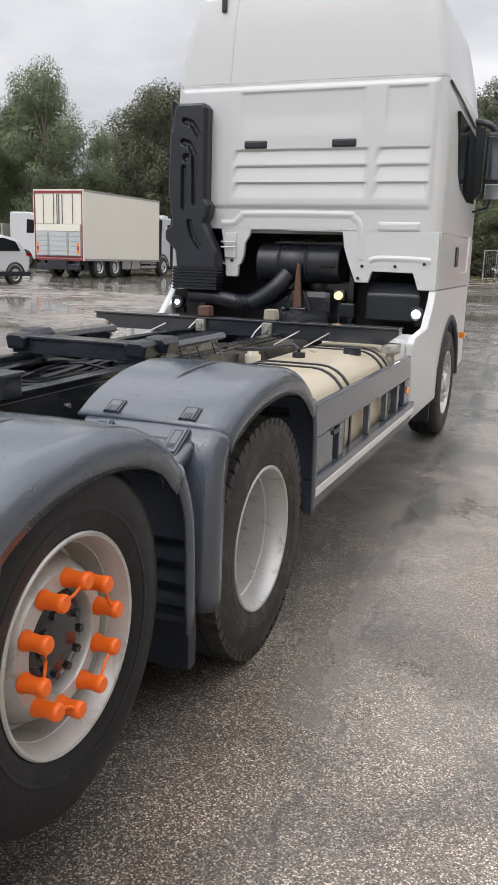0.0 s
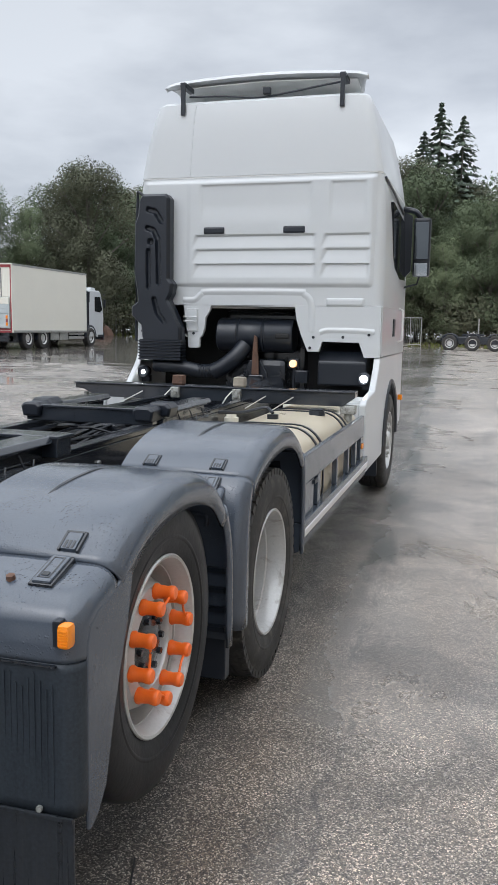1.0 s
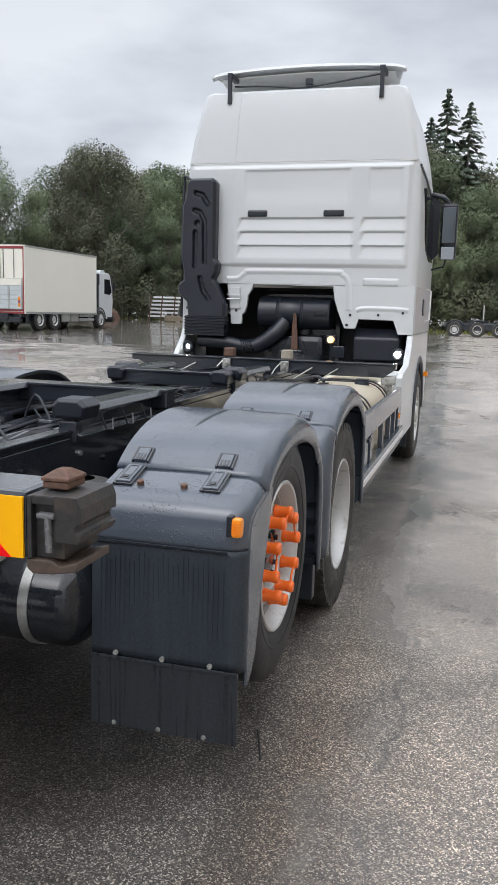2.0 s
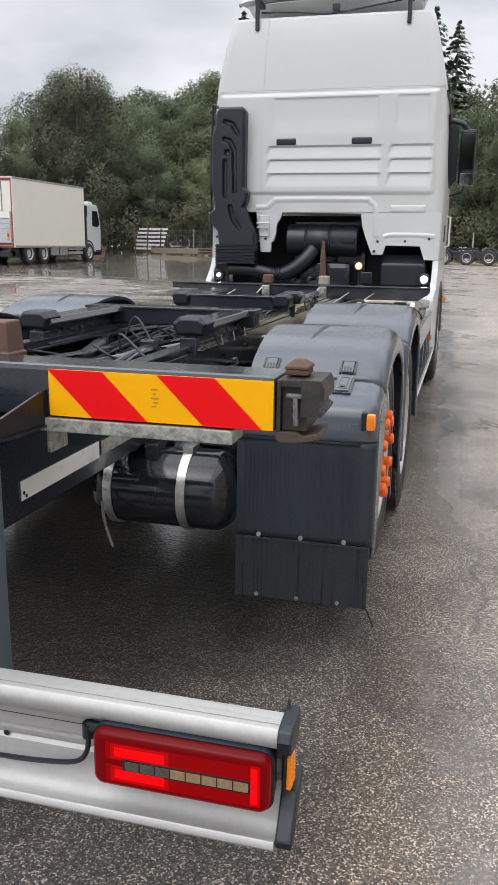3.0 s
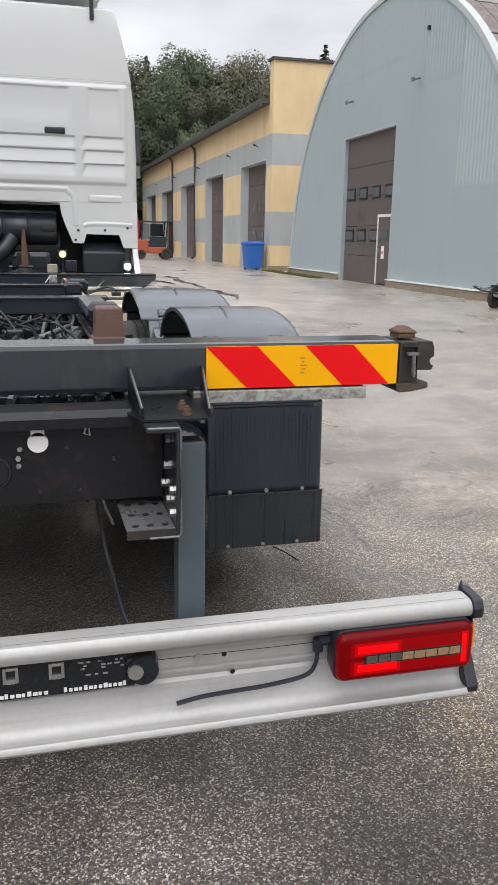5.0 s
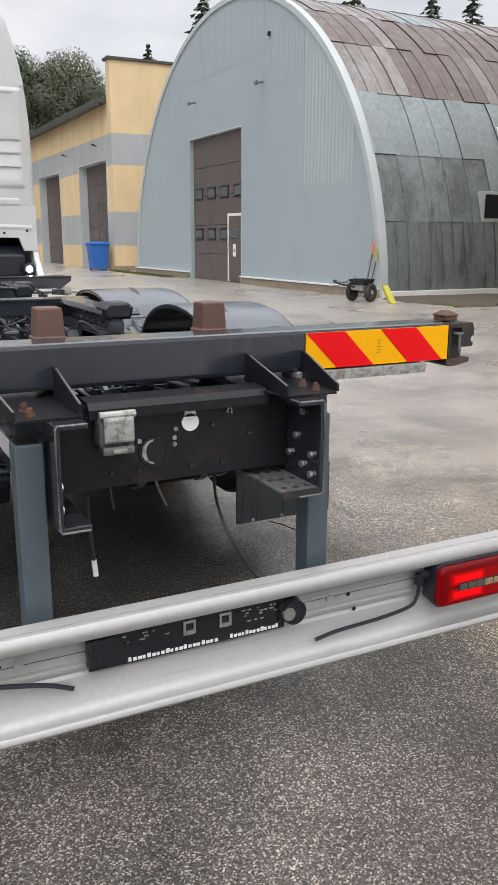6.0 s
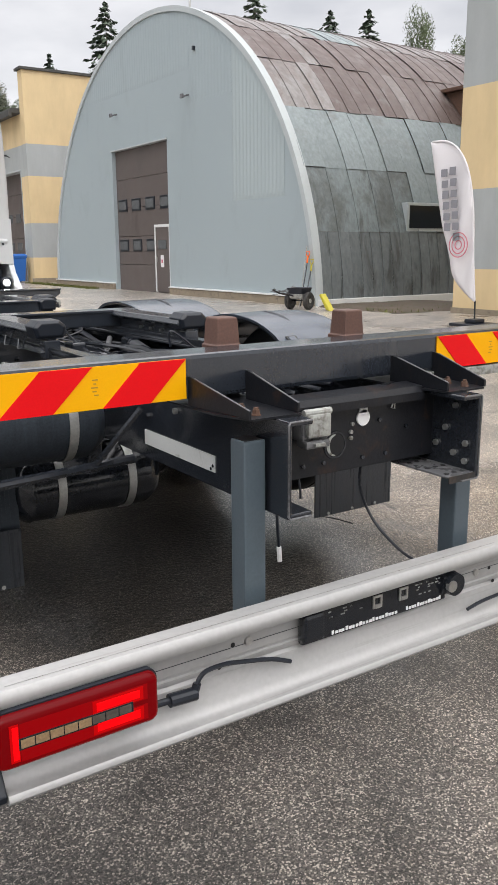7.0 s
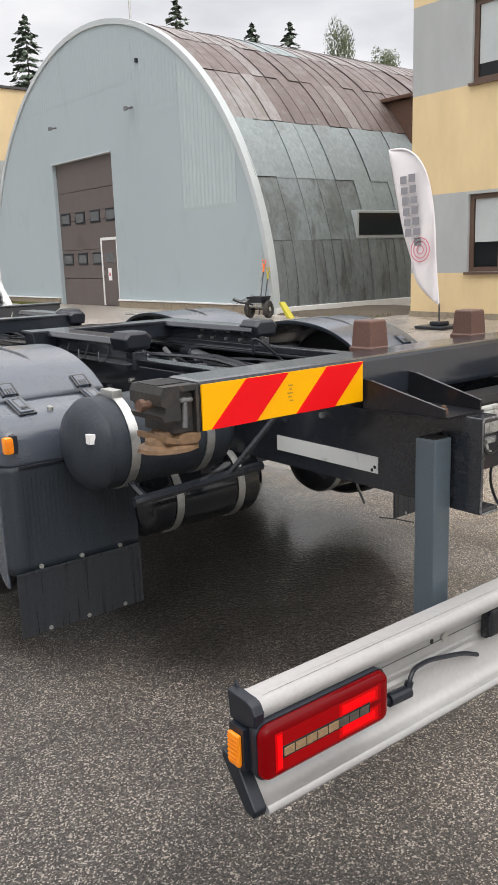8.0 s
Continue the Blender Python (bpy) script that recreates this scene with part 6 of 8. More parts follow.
for s in (1, -1):
    tagc = quick("mudguard", "fender", lorry, lambda bm: sweep(bm, [(1.195, 1.040), (1.30, 1.105), (1.45, 1.158), (1.62, 1.182), (1.78, 1.182), (1.95, 1.152), (2.09, 1.09), (2.19, 1.0)], s, 0.72, 1.248), "wet grey plastic mudguard top", smooth=True, solid=0.012)
    quick("mudguard_front", "fender", lorry, lambda bm: sweep(bm, [(2.192, 0.998), (2.245, 0.90), (2.28, 0.75), (2.29, 0.42)], s, 0.74, 1.246, 0.05), "grey plastic mudguard leg", smooth=True, solid=0.012)
    rear = quick("mudguard_rear", "fender", lorry, lambda bm: sweep(bm, [(0.985, 0.845), (0.985, 0.90), (1.005, 0.965), (1.06, 1.0), (1.13, 1.018), (1.192, 1.036)], s, 0.735, 1.246, 0.06), "grey plastic mudguard corner", smooth=True, solid=0.012)
    panel = quick("mudguard_panel", "flap", lorry, lambda bm: sweep(bm, [(0.978, 0.45), (0.980, 0.6), (0.983, 0.75), (0.985, 0.844)], s, 0.735, 1.245, 0.05), "ribbed dark grey mudguard panel", smooth=True, solid=0.01)
    quick("mud_flap", "flap_rubber", lorry, lambda bm: (box(bm, s * 0.735, s * 1.238, 0.968, 0.976, 0.220, 0.46, 0.003), box(bm, s * 0.735, s * 1.238, 0.962, 0.9675, 0.452, 0.464, 0.002)), "dark rubber mud flap")
    quick("mudguard_cheek", "fender", rear, lambda bm: prism(bm, [(1.032, 0.392), (1.032, 0.88), (1.048, 0.925), (1.09, 0.953), (1.20, 0.974), (1.27, 1.008), (1.305, 0.985), (1.27, 0.857), (1.226, 0.756), (1.176, 0.611), (1.135, 0.466), (1.09, 0.412), (1.05, 0.390)], "X", s * 1.236, s * 1.2475), "grey plastic cheek beside the tyre", bevel=0.006)
    for x in (0.82, 0.975, 1.13):
        quick("flap_rivet", "galv", panel, lambda bm: cyl(bm, (s * x, 0.964, 0.232), (s * x, 0.969, 0.232), 0.008, seg=8))
    for x in (0.825, 0.985, 1.145):
        quick("flap_bolt", "galv", panel, lambda bm: cyl(bm, (s * x, 0.964, 0.473), (s * x, 0.972, 0.473), 0.0085, seg=10))
    for k in range(26):
        x = 0.765 + k * 0.0165
        quick("rib", "flap", panel, lambda bm: box(bm, s * x, s * (x + 0.004), 0.9772, 0.979, 0.49 + 0.03 * math.sin(k * 3), 0.82 - 0.04 * math.sin(k * 7) ** 2, 0.0))
    quick("panel_seam", "black", panel, lambda bm: box(bm, s * 0.74, s * 1.19, 0.974, 0.984, 0.838, 0.843))
    quick("corner_marker", "amber", lorry, lambda bm: (box(bm, s * 1.207, s * 1.240, 0.952, 0.992, 0.897, 0.957, 0.012), [box(bm, s * 1.212, s * 1.235, 0.9505, 0.9535, 0.906 + 0.007 * k, 0.909 + 0.007 * k) for k in range(6)]), "amber marker lamp", bevel=0.0, smooth=True)
    quick("marker_base", "plastic", lorry, lambda bm: box(bm, s * 1.188, s * 1.2085, 0.968, 1.0, 0.894, 0.960, 0.005))
    drv = quick("mudguard", "fender", lorry, lambda bm: sweep(bm, [(2.475, 1.052), (2.60, 1.115), (2.78, 1.166), (2.96, 1.188), (3.12, 1.188), (3.30, 1.158), (3.45, 1.085), (3.55, 1.0)], s, 0.66, 1.248), "wet grey plastic mudguard top", smooth=True, solid=0.012)
    quick("mudguard_front", "fender", lorry, lambda bm: sweep(bm, [(3.552, 0.998), (3.595, 0.85), (3.605, 0.65), (3.60, 0.44)], s, 0.70, 1.246, 0.04), "grey plastic mudguard leg", smooth=True, solid=0.012)
    leg = quick("mudguard_leg", "fender", lorry, lambda bm: (sweep(bm, [(2.375, 0.42), (2.385, 0.70), (2.40, 0.88), (2.43, 0.99), (2.473, 1.048)], s, 0.70, 1.246, 0.06), sweep(bm, [(2.20, 0.945), (2.27, 0.962), (2.35, 0.98), (2.43, 1.012)], s, 0.72, 1.15, 0.02)), "grey plastic joint between mudguards", smooth=True, solid=0.012)
    quick("spray_guard", "plastic", lorry, lambda bm: (box(bm, s * 0.75, s * 1.20, 2.30, 2.36, 0.24, 0.46, 0.006), [box(bm, s * 0.9, s * 1.21, 2.25, 2.30, 0.46 + k * 0.08, 0.48 + k * 0.08) for k in range(4)]))
    for g, ys in ((tagc, (1.2, 1.62)), (drv, (2.5, 2.98))):
        base = [(1.232, 1.084), (1.30, 1.118), (1.38, 1.147), (1.47, 1.172), (1.58, 1.190), (1.70, 1.196), (1.82, 1.195)] if g is tagc else [(2.535, 1.100), (2.60, 1.128), (2.70, 1.158), (2.80, 1.182), (2.90, 1.198), (3.02, 1.204), (3.14, 1.202)]
        # nearly flush black tube painted as the shade in the moulded groove
        quick("crease", "black", g, lambda bm: tube(bm, smooth_path([(s * (0.885 + 0.012 * k), a, b - 0.0105 - 0.014 * (k in (2, 6))) for k, (a, b) in enumerate(base) if k > 1], 4), 0.0085, 8), smooth=True)
    latch(s, 0.80, tagc, (1.238, 1.0795, 31), (1.140, 1.0325, 17))
    latch(s, 1.10, tagc, (1.238, 1.0795, 31), (1.140, 1.0325, 17))
    latch(s, 0.79, drv, (2.520, 1.0865, 26), (2.412, 1.018, 30))
    latch(s, 1.09, drv, (2.520, 1.0865, 26), (2.412, 1.018, 30))
    for x in (0.86, 1.01):
        quick("panel_stud", "rust" if s > 0 else "galv", rear, lambda bm: cyl(bm, (s * x, 1.08, 1.008), (s * x, 1.077, 1.022), 0.012, seg=8))
    for y, x in ((1.06, 0.76), (2.30, 1.1), (3.58, 1.1)):
        quick("guard_bracket", "black", lorry, lambda bm: cyl(bm, (s * 0.385, y, 0.9), (s * x, y, 0.92), 0.028, seg=10))

# ---- cab ----
def rring(hw, y0, y1, z, r, n=5):
    out = []
    for cx, cy, a0 in ((hw - r, y0 + r, -90), (hw - r, y1 - r, 0), (-hw + r, y1 - r, 90), (-hw + r, y0 + r, 180)):
        for k in range(n + 1):
            a = radians(a0 + 90 * k / n)
            out.append((cx + r * math.cos(a), cy + r * math.sin(a), z))
    return out


YB = 6.885
cab = quick("cab", "white", lorry, lambda bm: loft(bm, [rring(hw, YB + dy, 9.05, z, r) for z, hw, dy, r in ((1.86, 1.215, 0, 0.10), (2.3, 1.217, 0, 0.10), (2.7, 1.205, 0, 0.10), (2.95, 1.185, 0.0, 0.10), (3.045, 1.172, 0.004, 0.10))]), "white sleeper cab with ribbed back wall", smooth=True)
quick("roof_cap", "white", cab, lambda bm: loft(bm, [rring(hw, YB + dy, 9.0, z, r, 7) for z, hw, dy, r in ((3.058, 1.172, 0.0, 0.085), (3.3, 1.130, 0.008, 0.09), (3.5, 1.083, 0.018, 0.10), (3.65, 1.045, 0.030, 0.11), (3.73, 1.020, 0.042, 0.11), (3.755, 1.0, 0.07, 0.12), (3.765, 0.95, 0.13, 0.13), (3.77, 0.88, 0.24, 0.16))]), "tall white roof cap", smooth=True)
quick("cap_crease", "white", cab, lambda bm: tube(bm, [(-0.66 + 0.012 * k, YB + d + 0.0015, z) for k, (z, d) in enumerate(((3.07, 0.0), (3.3, 0.008), (3.5, 0.018), (3.65, 0.030), (3.73, 0.042)))], 0.0055, 6), smooth=True)
quick("roof_seam", "white_dull", cab, lambda bm: loft(bm, [rring(1.171, YB + 0.003, 9.0, z, 0.085) for z in (3.0455, 3.0575)]))


def back_skirt(bm):
    out = [(1.205, 1.8598), (1.205, 1.39), (1.06, 1.39), (1.01, 1.525), (0.665, 1.53), (0.635, 1.435), (0.525, 1.435), (0.455, 1.60), (0.415, 1.72), (0.395, 1.845), (-0.435, 1.853), (-0.450, 1.80), (-0.490, 1.74), (-0.500, 1.63), (-0.525, 1.56), (-0.548, 1.545), (-0.553, 1.455), (-0.565, 1.445), (-0.655, 1.445), (-0.668, 1.455), (-0.672, 1.545), (-0.715, 1.56), (-0.72, 1.86), (-0.95, 1.86), (-1.09, 1.62), (-1.11, 1.38), (-1.205, 1.38), (-1.205, 1.8598)]
    prism(bm, out, "Y", YB + 0.0005, YB + 0.045)


quick("back_skirt", "white", cab, back_skirt, bevel=0.004)
for s in (1, -1):
    quick("side_skirt", "white", cab, lambda bm: (box(bm, s * 1.165, s * 1.2145, YB + 0.047, 9.0, 1.40, 1.8595, 0.003)))


def rib(bm, x0, x1, z0, z1, d=0.022, lip=0.03):
    """A pressed swage: a shallow raised step with sloping sides."""
    outer = [(x0, z0), (x1, z0), (x1, z1), (x0, z1)]
    inner = [(x0 + lip, z0 + lip * 0.55), (x1 - lip, z0 + lip * 0.55), (x1 - lip, z1 - lip * 0.55), (x0 + lip, z1 - lip * 0.55)]
    loft(bm, [[(a, YB + 0.012, b) for a, b in outer], [(a, YB - d, b) for a, b in inner]])


def swage(bm, pts, w):
    """A low rounded swage along a line in the back wall."""
    P = smooth_path([(x, 0, z) for x, z in pts], 5)
    rings = []
    for i, p in enumerate(P):
        d = (P[min(i + 1, len(P) - 1)] - P[max(i - 1, 0)]).normalized()
        n = Vector((-d.z, 0, d.x))
        rings.append([Vector((p.x, YB + y, p.z)) + n * w * k for k, y in ((-1, 0.001), (-0.55, -0.004), (0.0, -0.011), (0.4, -0.009), (0.75, -0.002), (1, 0.001))])
    loft(bm, rings, close=False, caps=False)


def pressed(x, z):
    """Depth of the pressed louvres and panels in the back wall."""
    d = 0.0
    for x0, x1 in ((-0.60, 0.585), (0.655, 1.09)):
        for zt, zb in ((2.505, 2.385), (2.372, 2.252), (2.238, 2.115)):
            side = step(x, x0 - 0.03 * (zt - z) / 0.08, x0 + 0.035 - 0.03 * (zt - z) / 0.08) * (1 - step(x, x1 - 0.035, x1))
            if zb <= z <= zt + 0.012:
                d = max(d, 0.022 * side * (1 - step(z, zt, zt + 0.012)) * max(0.0, min(1.0, (z - zb) / (zt - zb))))
        inner = step(x, x0 + 0.05, x0 + 0.07) * (1 - step(x, x1 - 0.07, x1 - 0.05))
        d = max(d, 0.011 * inner * (1 - step(z, 2.965, 2.98)) * step(z, 2.60, 2.80))
    return d


def back_panel(bm):
    xs = [-1.125 + 0.015 * i for i in range(151)]
    zs = [2.02 + 0.01 * j for j in range(102)]
    grid = []
    for z in zs:
        row = []
        for x in xs:
            rim = step(x, -1.125, -1.08) * (1 - step(x, 1.085, 1.125)) * step(z, 2.02, 2.07) * (1 - step(z, 2.995, 3.03))
            row.append(bm.verts.new((x, YB + 0.002 - 0.024 * rim * (0.8 + 0.2 * step(x, -0.68, -0.65)) + pressed(x, z) * rim, z)))
        grid.append(row)
    for r0, r1 in zip(grid, grid[1:]):
        for i in range(len(xs) - 1):
            bm.faces.new((r0[i], r0[i + 1], r1[i + 1], r1[i]))


quick("pressed_back_panel", "white", cab, back_panel, "white pressed steel panel with louvres", smooth=True)
quick("rib", "white", cab, lambda bm: rib(bm, 0.67, 1.07, 1.845, 1.945, 0.012, 0.04), bevel=0.012)
quick("skirt_swage", "white", cab, lambda bm: swage(bm, [(-0.72, 1.905), (-0.60, 1.91), (-0.53, 1.965), (-0.44, 1.985), (0.40, 1.985), (0.48, 1.965), (0.545, 1.89), (0.565, 1.62)], 0.034), smooth=True)
quick("skirt_swage", "white", cab, lambda bm: swage(bm, [(0.64, 1.615), (0.72, 1.635), (1.0, 1.635), (1.15, 1.625)], 0.028), smooth=True)
quick("rib", "white", cab, lambda bm: (rib(bm, -0.695, -0.555, 1.60, 1.83, 0.016, 0.02), tube(bm, [(-0.70, YB - 0.01, 1.70), (-0.70, YB - 0.045, 1.70), (-0.56, YB - 0.045, 1.70), (-0.56, YB - 0.045, 1.745), (-0.70, YB - 0.045, 1.745), (-0.70, YB - 0.01, 1.745)], 0.008, 6)), bevel=0.006)
for x in (-0.405, 0.375):
    quick("vent_slot", "plastic", cab, lambda bm: box(bm, x - 0.105, x + 0.105, YB - 0.034, YB + 0.0, 2.522, 2.59, 0.018), "black vent slot")
for x, z in ((0.58, 1.57), (0.86, 1.575), (1.10, 1.60), (-0.61, 1.585), (-1.15, 1.6), (-1.14, 1.5), (0.55, 1.47)):
    quick("plug", "plastic", cab, lambda bm: cyl(bm, (x, YB - 0.002, z), (x, YB - 0.008, z), 0.014, seg=10))
# roof spoiler
quick("roof_spoiler", "white", cab, lambda bm: loft(bm, [[(x * k, y, 3.925 + 0.045 * (1 - x * x) + dz - 1.1 * max(0, abs(x) - 0.88) ** 2) for x in (-1.02, -0.99, -0.95, -0.9, -0.8, -0.6, -0.3, 0, 0.3, 0.6, 0.8, 0.9, 0.95, 0.99, 1.02)] for y, dz, k in ((7.10, 0.0, 0.96), (7.06, 0.02, 0.965), (7.08, 0.05, 0.96), (7.35, 0.045, 0.90), (7.75, 0.0, 0.82))], close=False, caps=False), "white roof spoiler", smooth=True, solid=0.02)
quick("spoiler_underside", "white_dull", cab, lambda bm: loft(bm, [[(x, y, 3.912 + 0.045 * (1 - x * x) + dz) for x in (-0.90, -0.6, 0, 0.6, 0.88)] for y, dz in ((7.12, 0.0), (7.7, -0.10))], close=False, caps=False), "pale grey spoiler underside", solid=0.01)
quick("spoiler_cable", "plastic", cab, lambda bm: tube(bm, smooth_path([(-0.74, 7.08, 3.84), (-0.4, 7.08, 3.83), (-0.05, 7.08, 3.80), (0.25, 7.08, 3.83), (0.55, 7.08, 3.87), (0.78, 7.08, 3.90)], 5), 0.01, 8), smooth=True)
for x in (-0.74, 0.78):
    quick("spoiler_bracket", "plastic", cab, lambda bm: (box(bm, x - 0.02, x + 0.02, 6.89, 6.92, 3.63, 3.90, 0.006), box(bm, x - 0.026, x + 0.026, 6.89, 7.14, 3.88, 3.925, 0.006)))
quick("camera_pod", "plastic", cab, lambda bm: box(bm, 0.0, 0.07, 7.04, 7.1, 3.82, 3.88, 0.006))
# sides: windows, handles, mirror
for s in (1, -1):
    quick("side_window", "glass", cab, lambda bm: prism(bm, [(7.72, 2.26), (7.56, 2.36), (7.40, 2.86), (8.55, 2.80), (8.75, 2.2), (8.2, 2.18)], "X", s * 1.19, s * 1.222), "dark side window")
    quick("door_handle", "plastic", cab, lambda bm: box(bm, s * 1.205, s * 1.225, 7.80, 7.97, 1.58, 1.76, 0.03))
    quick("grab_rail", "white_dull", cab, lambda bm: tube(bm, [(s * 1.21, 8.35, 1.88), (s * 1.26, 8.36, 1.86), (s * 1.26, 8.30, 1.54), (s * 1.21, 8.29, 1.52)], 0.012, 8))
    mir = quick("mirror", "plastic", cab, lambda bm: (box(bm, s * 1.305, s * 1.49, 8.66, 8.80, 2.24, 2.875, 0.03), tube(bm, smooth_path([(s * 1.15, 8.75, 2.98), (s * 1.22, 8.72, 2.97), (s * 1.32, 8.7, 2.94), (s * 1.39, 8.72, 2.86)], 4), 0.03, 8), tube(bm, [(s * 1.2, 8.75, 2.12), (s * 1.36, 8.72, 2.16), (s * 1.38, 8.73, 2.25)], 0.012, 6), prism(bm, [(s * 1.19, 2.95), (s * 1.285, 2.9), (s * 1.285, 2.30), (s * 1.19, 2.2)], "Y", 8.72, 8.76)), "black twin mirror housing")
    quick("mirror_glass", "mirror_dim", mir, lambda bm: box(bm, s * 1.325, s * 1.472, -0.006, 0.002, -0.2, 0.2, 0.002, Matrix.Translation((0, 8.642, 2.625)) @ Matrix.Rotation(radians(1.0), 4, "X")))
    quick("mirror_glass", "mirror", mir, lambda bm: box(bm, s * 1.325, s * 1.472, -0.006, 0.002, -0.07, 0.07, 0.002, Matrix.Translation((0, 8.648, 2.31)) @ Matrix.Rotation(radians(2), 4, "X")))
    quick("roof_strap", "plastic", cab, lambda bm: tube(bm, [(s * 1.185, 7.0, 3.02), (s * 1.20, 7.6, 2.97), (s * 1.195, 8.6, 2.9)], 0.012, 6))
    # white panel behind the front wheel and wheel arch
    def side_panel(bm):
        arc = [(7.90 + 0.62 * math.cos(a), 0.52 + 0.62 * math.sin(a)) for a in [radians(175 - 14 * k) for k in range(0, 12)]]
        out = [(6.06, 0.44), (6.05, 1.03), (6.12, 1.065), (6.62, 1.11), (6.84, 1.30), (6.90, 1.395), (8.95, 1.395), (8.95, 0.6), (8.53, 0.55)] + arc[::-1] + [(7.27, 0.44)]
        prism(bm, out, "X", s * 1.15, s * 1.212)
    quick("side_panel", "white", cab, side_panel, "white panel behind the front wheel", bevel=0.014)
    quick("panel_return", "white", cab, lambda bm: (box(bm, s * 0.98, s * 1.149, 6.07, 6.11, 0.56, 1.03, 0.01), box(bm, s * 0.98, s * 1.149, 6.11, 6.6, 1.01, 1.05, 0.01)))
    quick("arch_lip", "plastic", cab, lambda bm: tube(bm, [(s * 1.2, 7.90 + 0.60 * math.cos(a), 0.52 + 0.60 * math.sin(a)) for a in [radians(180 - 12 * k) for k in range(16)]], 0.03, 8), smooth=True)
    quick("inner_arch", "plastic", cab, lambda bm: loft(bm, [[(x, 7.90 + 0.585 * math.cos(a), 0.52 + 0.585 * math.sin(a)) for x in (s * 0.75, s * 1.19)] for a in [radians(185 - 12 * k) for k in range(17)]], close=False, caps=False), smooth=True, solid=0.01)
    quick("arch_flap", "plastic", cab, lambda bm: box(bm, s * 0.8, s * 1.17, 7.26, 7.28, 0.22, 0.62, 0.004))
    quick("work_lamp", "plastic", lorry, lambda bm: (cyl(bm, (s * 1.10 - 0.02 * (s > 0), 6.78, 1.20), (s * 1.10 - 0.02 * (s > 0), 6.85, 1.20), 0.06, seg=20), box(bm, s * 1.06, s * 1.14, 6.84, 6.9, 1.1, 1.16)), "lit round work lamp")
for x, r in ((-1.10, 0.022), (1.08, 0.036)):
    quick("work_lamp_lens", "lamp_white", lorry, lambda bm: lathe(bm, [(0.0, r), (-0.006, r * 0.9), (-0.010, r * 0.6), (-0.012, 0.001)], (x, 6.780, 1.20), "Y", 20), "lit white work lamp lens", smooth=True)
    quick("lamp_bezel", "plastic", lorry, lambda bm: lathe(bm, [(-0.004, r + 0.001), (-0.012, 0.052), (0.0, 0.062)], (x, 6.782, 1.20), "Y", 20))
quick("warm_lamp", "lamp_warm", lorry, lambda bm: cyl(bm, (0.405, 6.80, 1.32), (0.405, 6.84, 1.32), 0.033, 0.037, seg=18), "lit warm work lamp")
quick("warm_lamp_body", "plastic", lorry, lambda bm: (box(bm, 0.355, 0.455, 6.842, 6.90, 1.275, 1.365, 0.01), box(bm, 0.395, 0.415, 6.86, 6.9, 1.0, 1.275)))

quick("side_indicator", "amber", cab, lambda bm: box(bm, 1.2125, 1.262, 8.60, 8.66, 0.87, 0.93, 0.008), "amber side indicator")
# snorkel, bellows and air filter
INTAKE = [(-1.085, 2.885), (-0.845, 2.89), (-0.815, 2.85), (-0.815, 2.10), (-0.775, 2.05), (-0.79, 1.96), (-0.825, 1.90), (-0.77, 1.80), (-0.695, 1.64), (-0.69, 1.52), (-1.09, 1.52), (-1.105, 1.66), (-1.205, 1.75), (-1.205, 1.83), (-1.14, 1.88), (-1.15, 2.0), (-1.175, 2.15), (-1.165, 2.62), (-1.135, 2.70), (-1.12, 2.84)]
CHANNELS = [([(-1.02, 2.745), (-0.95, 2.725), (-0.89, 2.635)], 0.024), ([(-1.03, 2.575), (-0.97, 2.555), (-0.925, 2.47), (-0.915, 2.06)], 0.024), ([(-1.0, 2.445), (-1.0, 2.446)], 0.032), ([(-1.022, 2.36), (-1.022, 2.015)], 0.022), ([(-0.965, 1.905), (-0.93, 1.78), (-0.865, 1.695)], 0.024)]
snork = quick("air_intake", "plastic", cab, lambda bm: prism(bm, INTAKE, "Y", 6.760, 6.872), "black plastic air intake on the cab back", bevel=0.01)


def channel_depth(x, z):
    """Moulded channels in the intake's outer face."""
    d = 0.0
    for pts, w in CHANNELS:
        for (xa, za), (xb, zb) in zip(pts, pts[1:]):
            q = max(0.0, min(1.0, ((x - xa) * (xb - xa) + (z - za) * (zb - za)) / ((xb - xa) ** 2 + (zb - za) ** 2)))
            d = max(d, 1 - step(math.hypot(x - xa - q * (xb - xa), z - za - q * (zb - za)), w * 0.6, w * 1.15))
    return d


def intake_face(bm):
    n, m = 44, 120
    xs, zs = [-1.21 + 0.54 * i / n for i in range(n + 1)], [1.52 + 1.37 * j / m for j in range(m + 1)]

    def span(z):
        hits = sorted(xa + (z - za) * (xb - xa) / (zb - za) for (xa, za), (xb, zb) in zip(INTAKE, INTAKE[1:] + INTAKE[:1]) if (za <= z) != (zb <= z))
        return (hits[0], hits[-1]) if len(hits) > 1 else (-1.08, -0.85)
    rows = []
    for z in zs:
        a, b = span(min(2.883, max(1.5205, z)))
        row = []
        for i in range(n + 1):
            x = a + (b - a) * i / n
            edge = min(x - a, b - x, 2.89 - z)
            row.append(bm.verts.new((x, 6.722 + 0.026 * (1 - step(edge, 0.0, 0.022)) + 0.034 * channel_depth(x, z), z)))
        rows.append(row)
    for r0, r1 in zip(rows, rows[1:]):
        for i in range(n):
            bm.faces.new((r0[i], r0[i + 1], r1[i + 1], r1[i]))


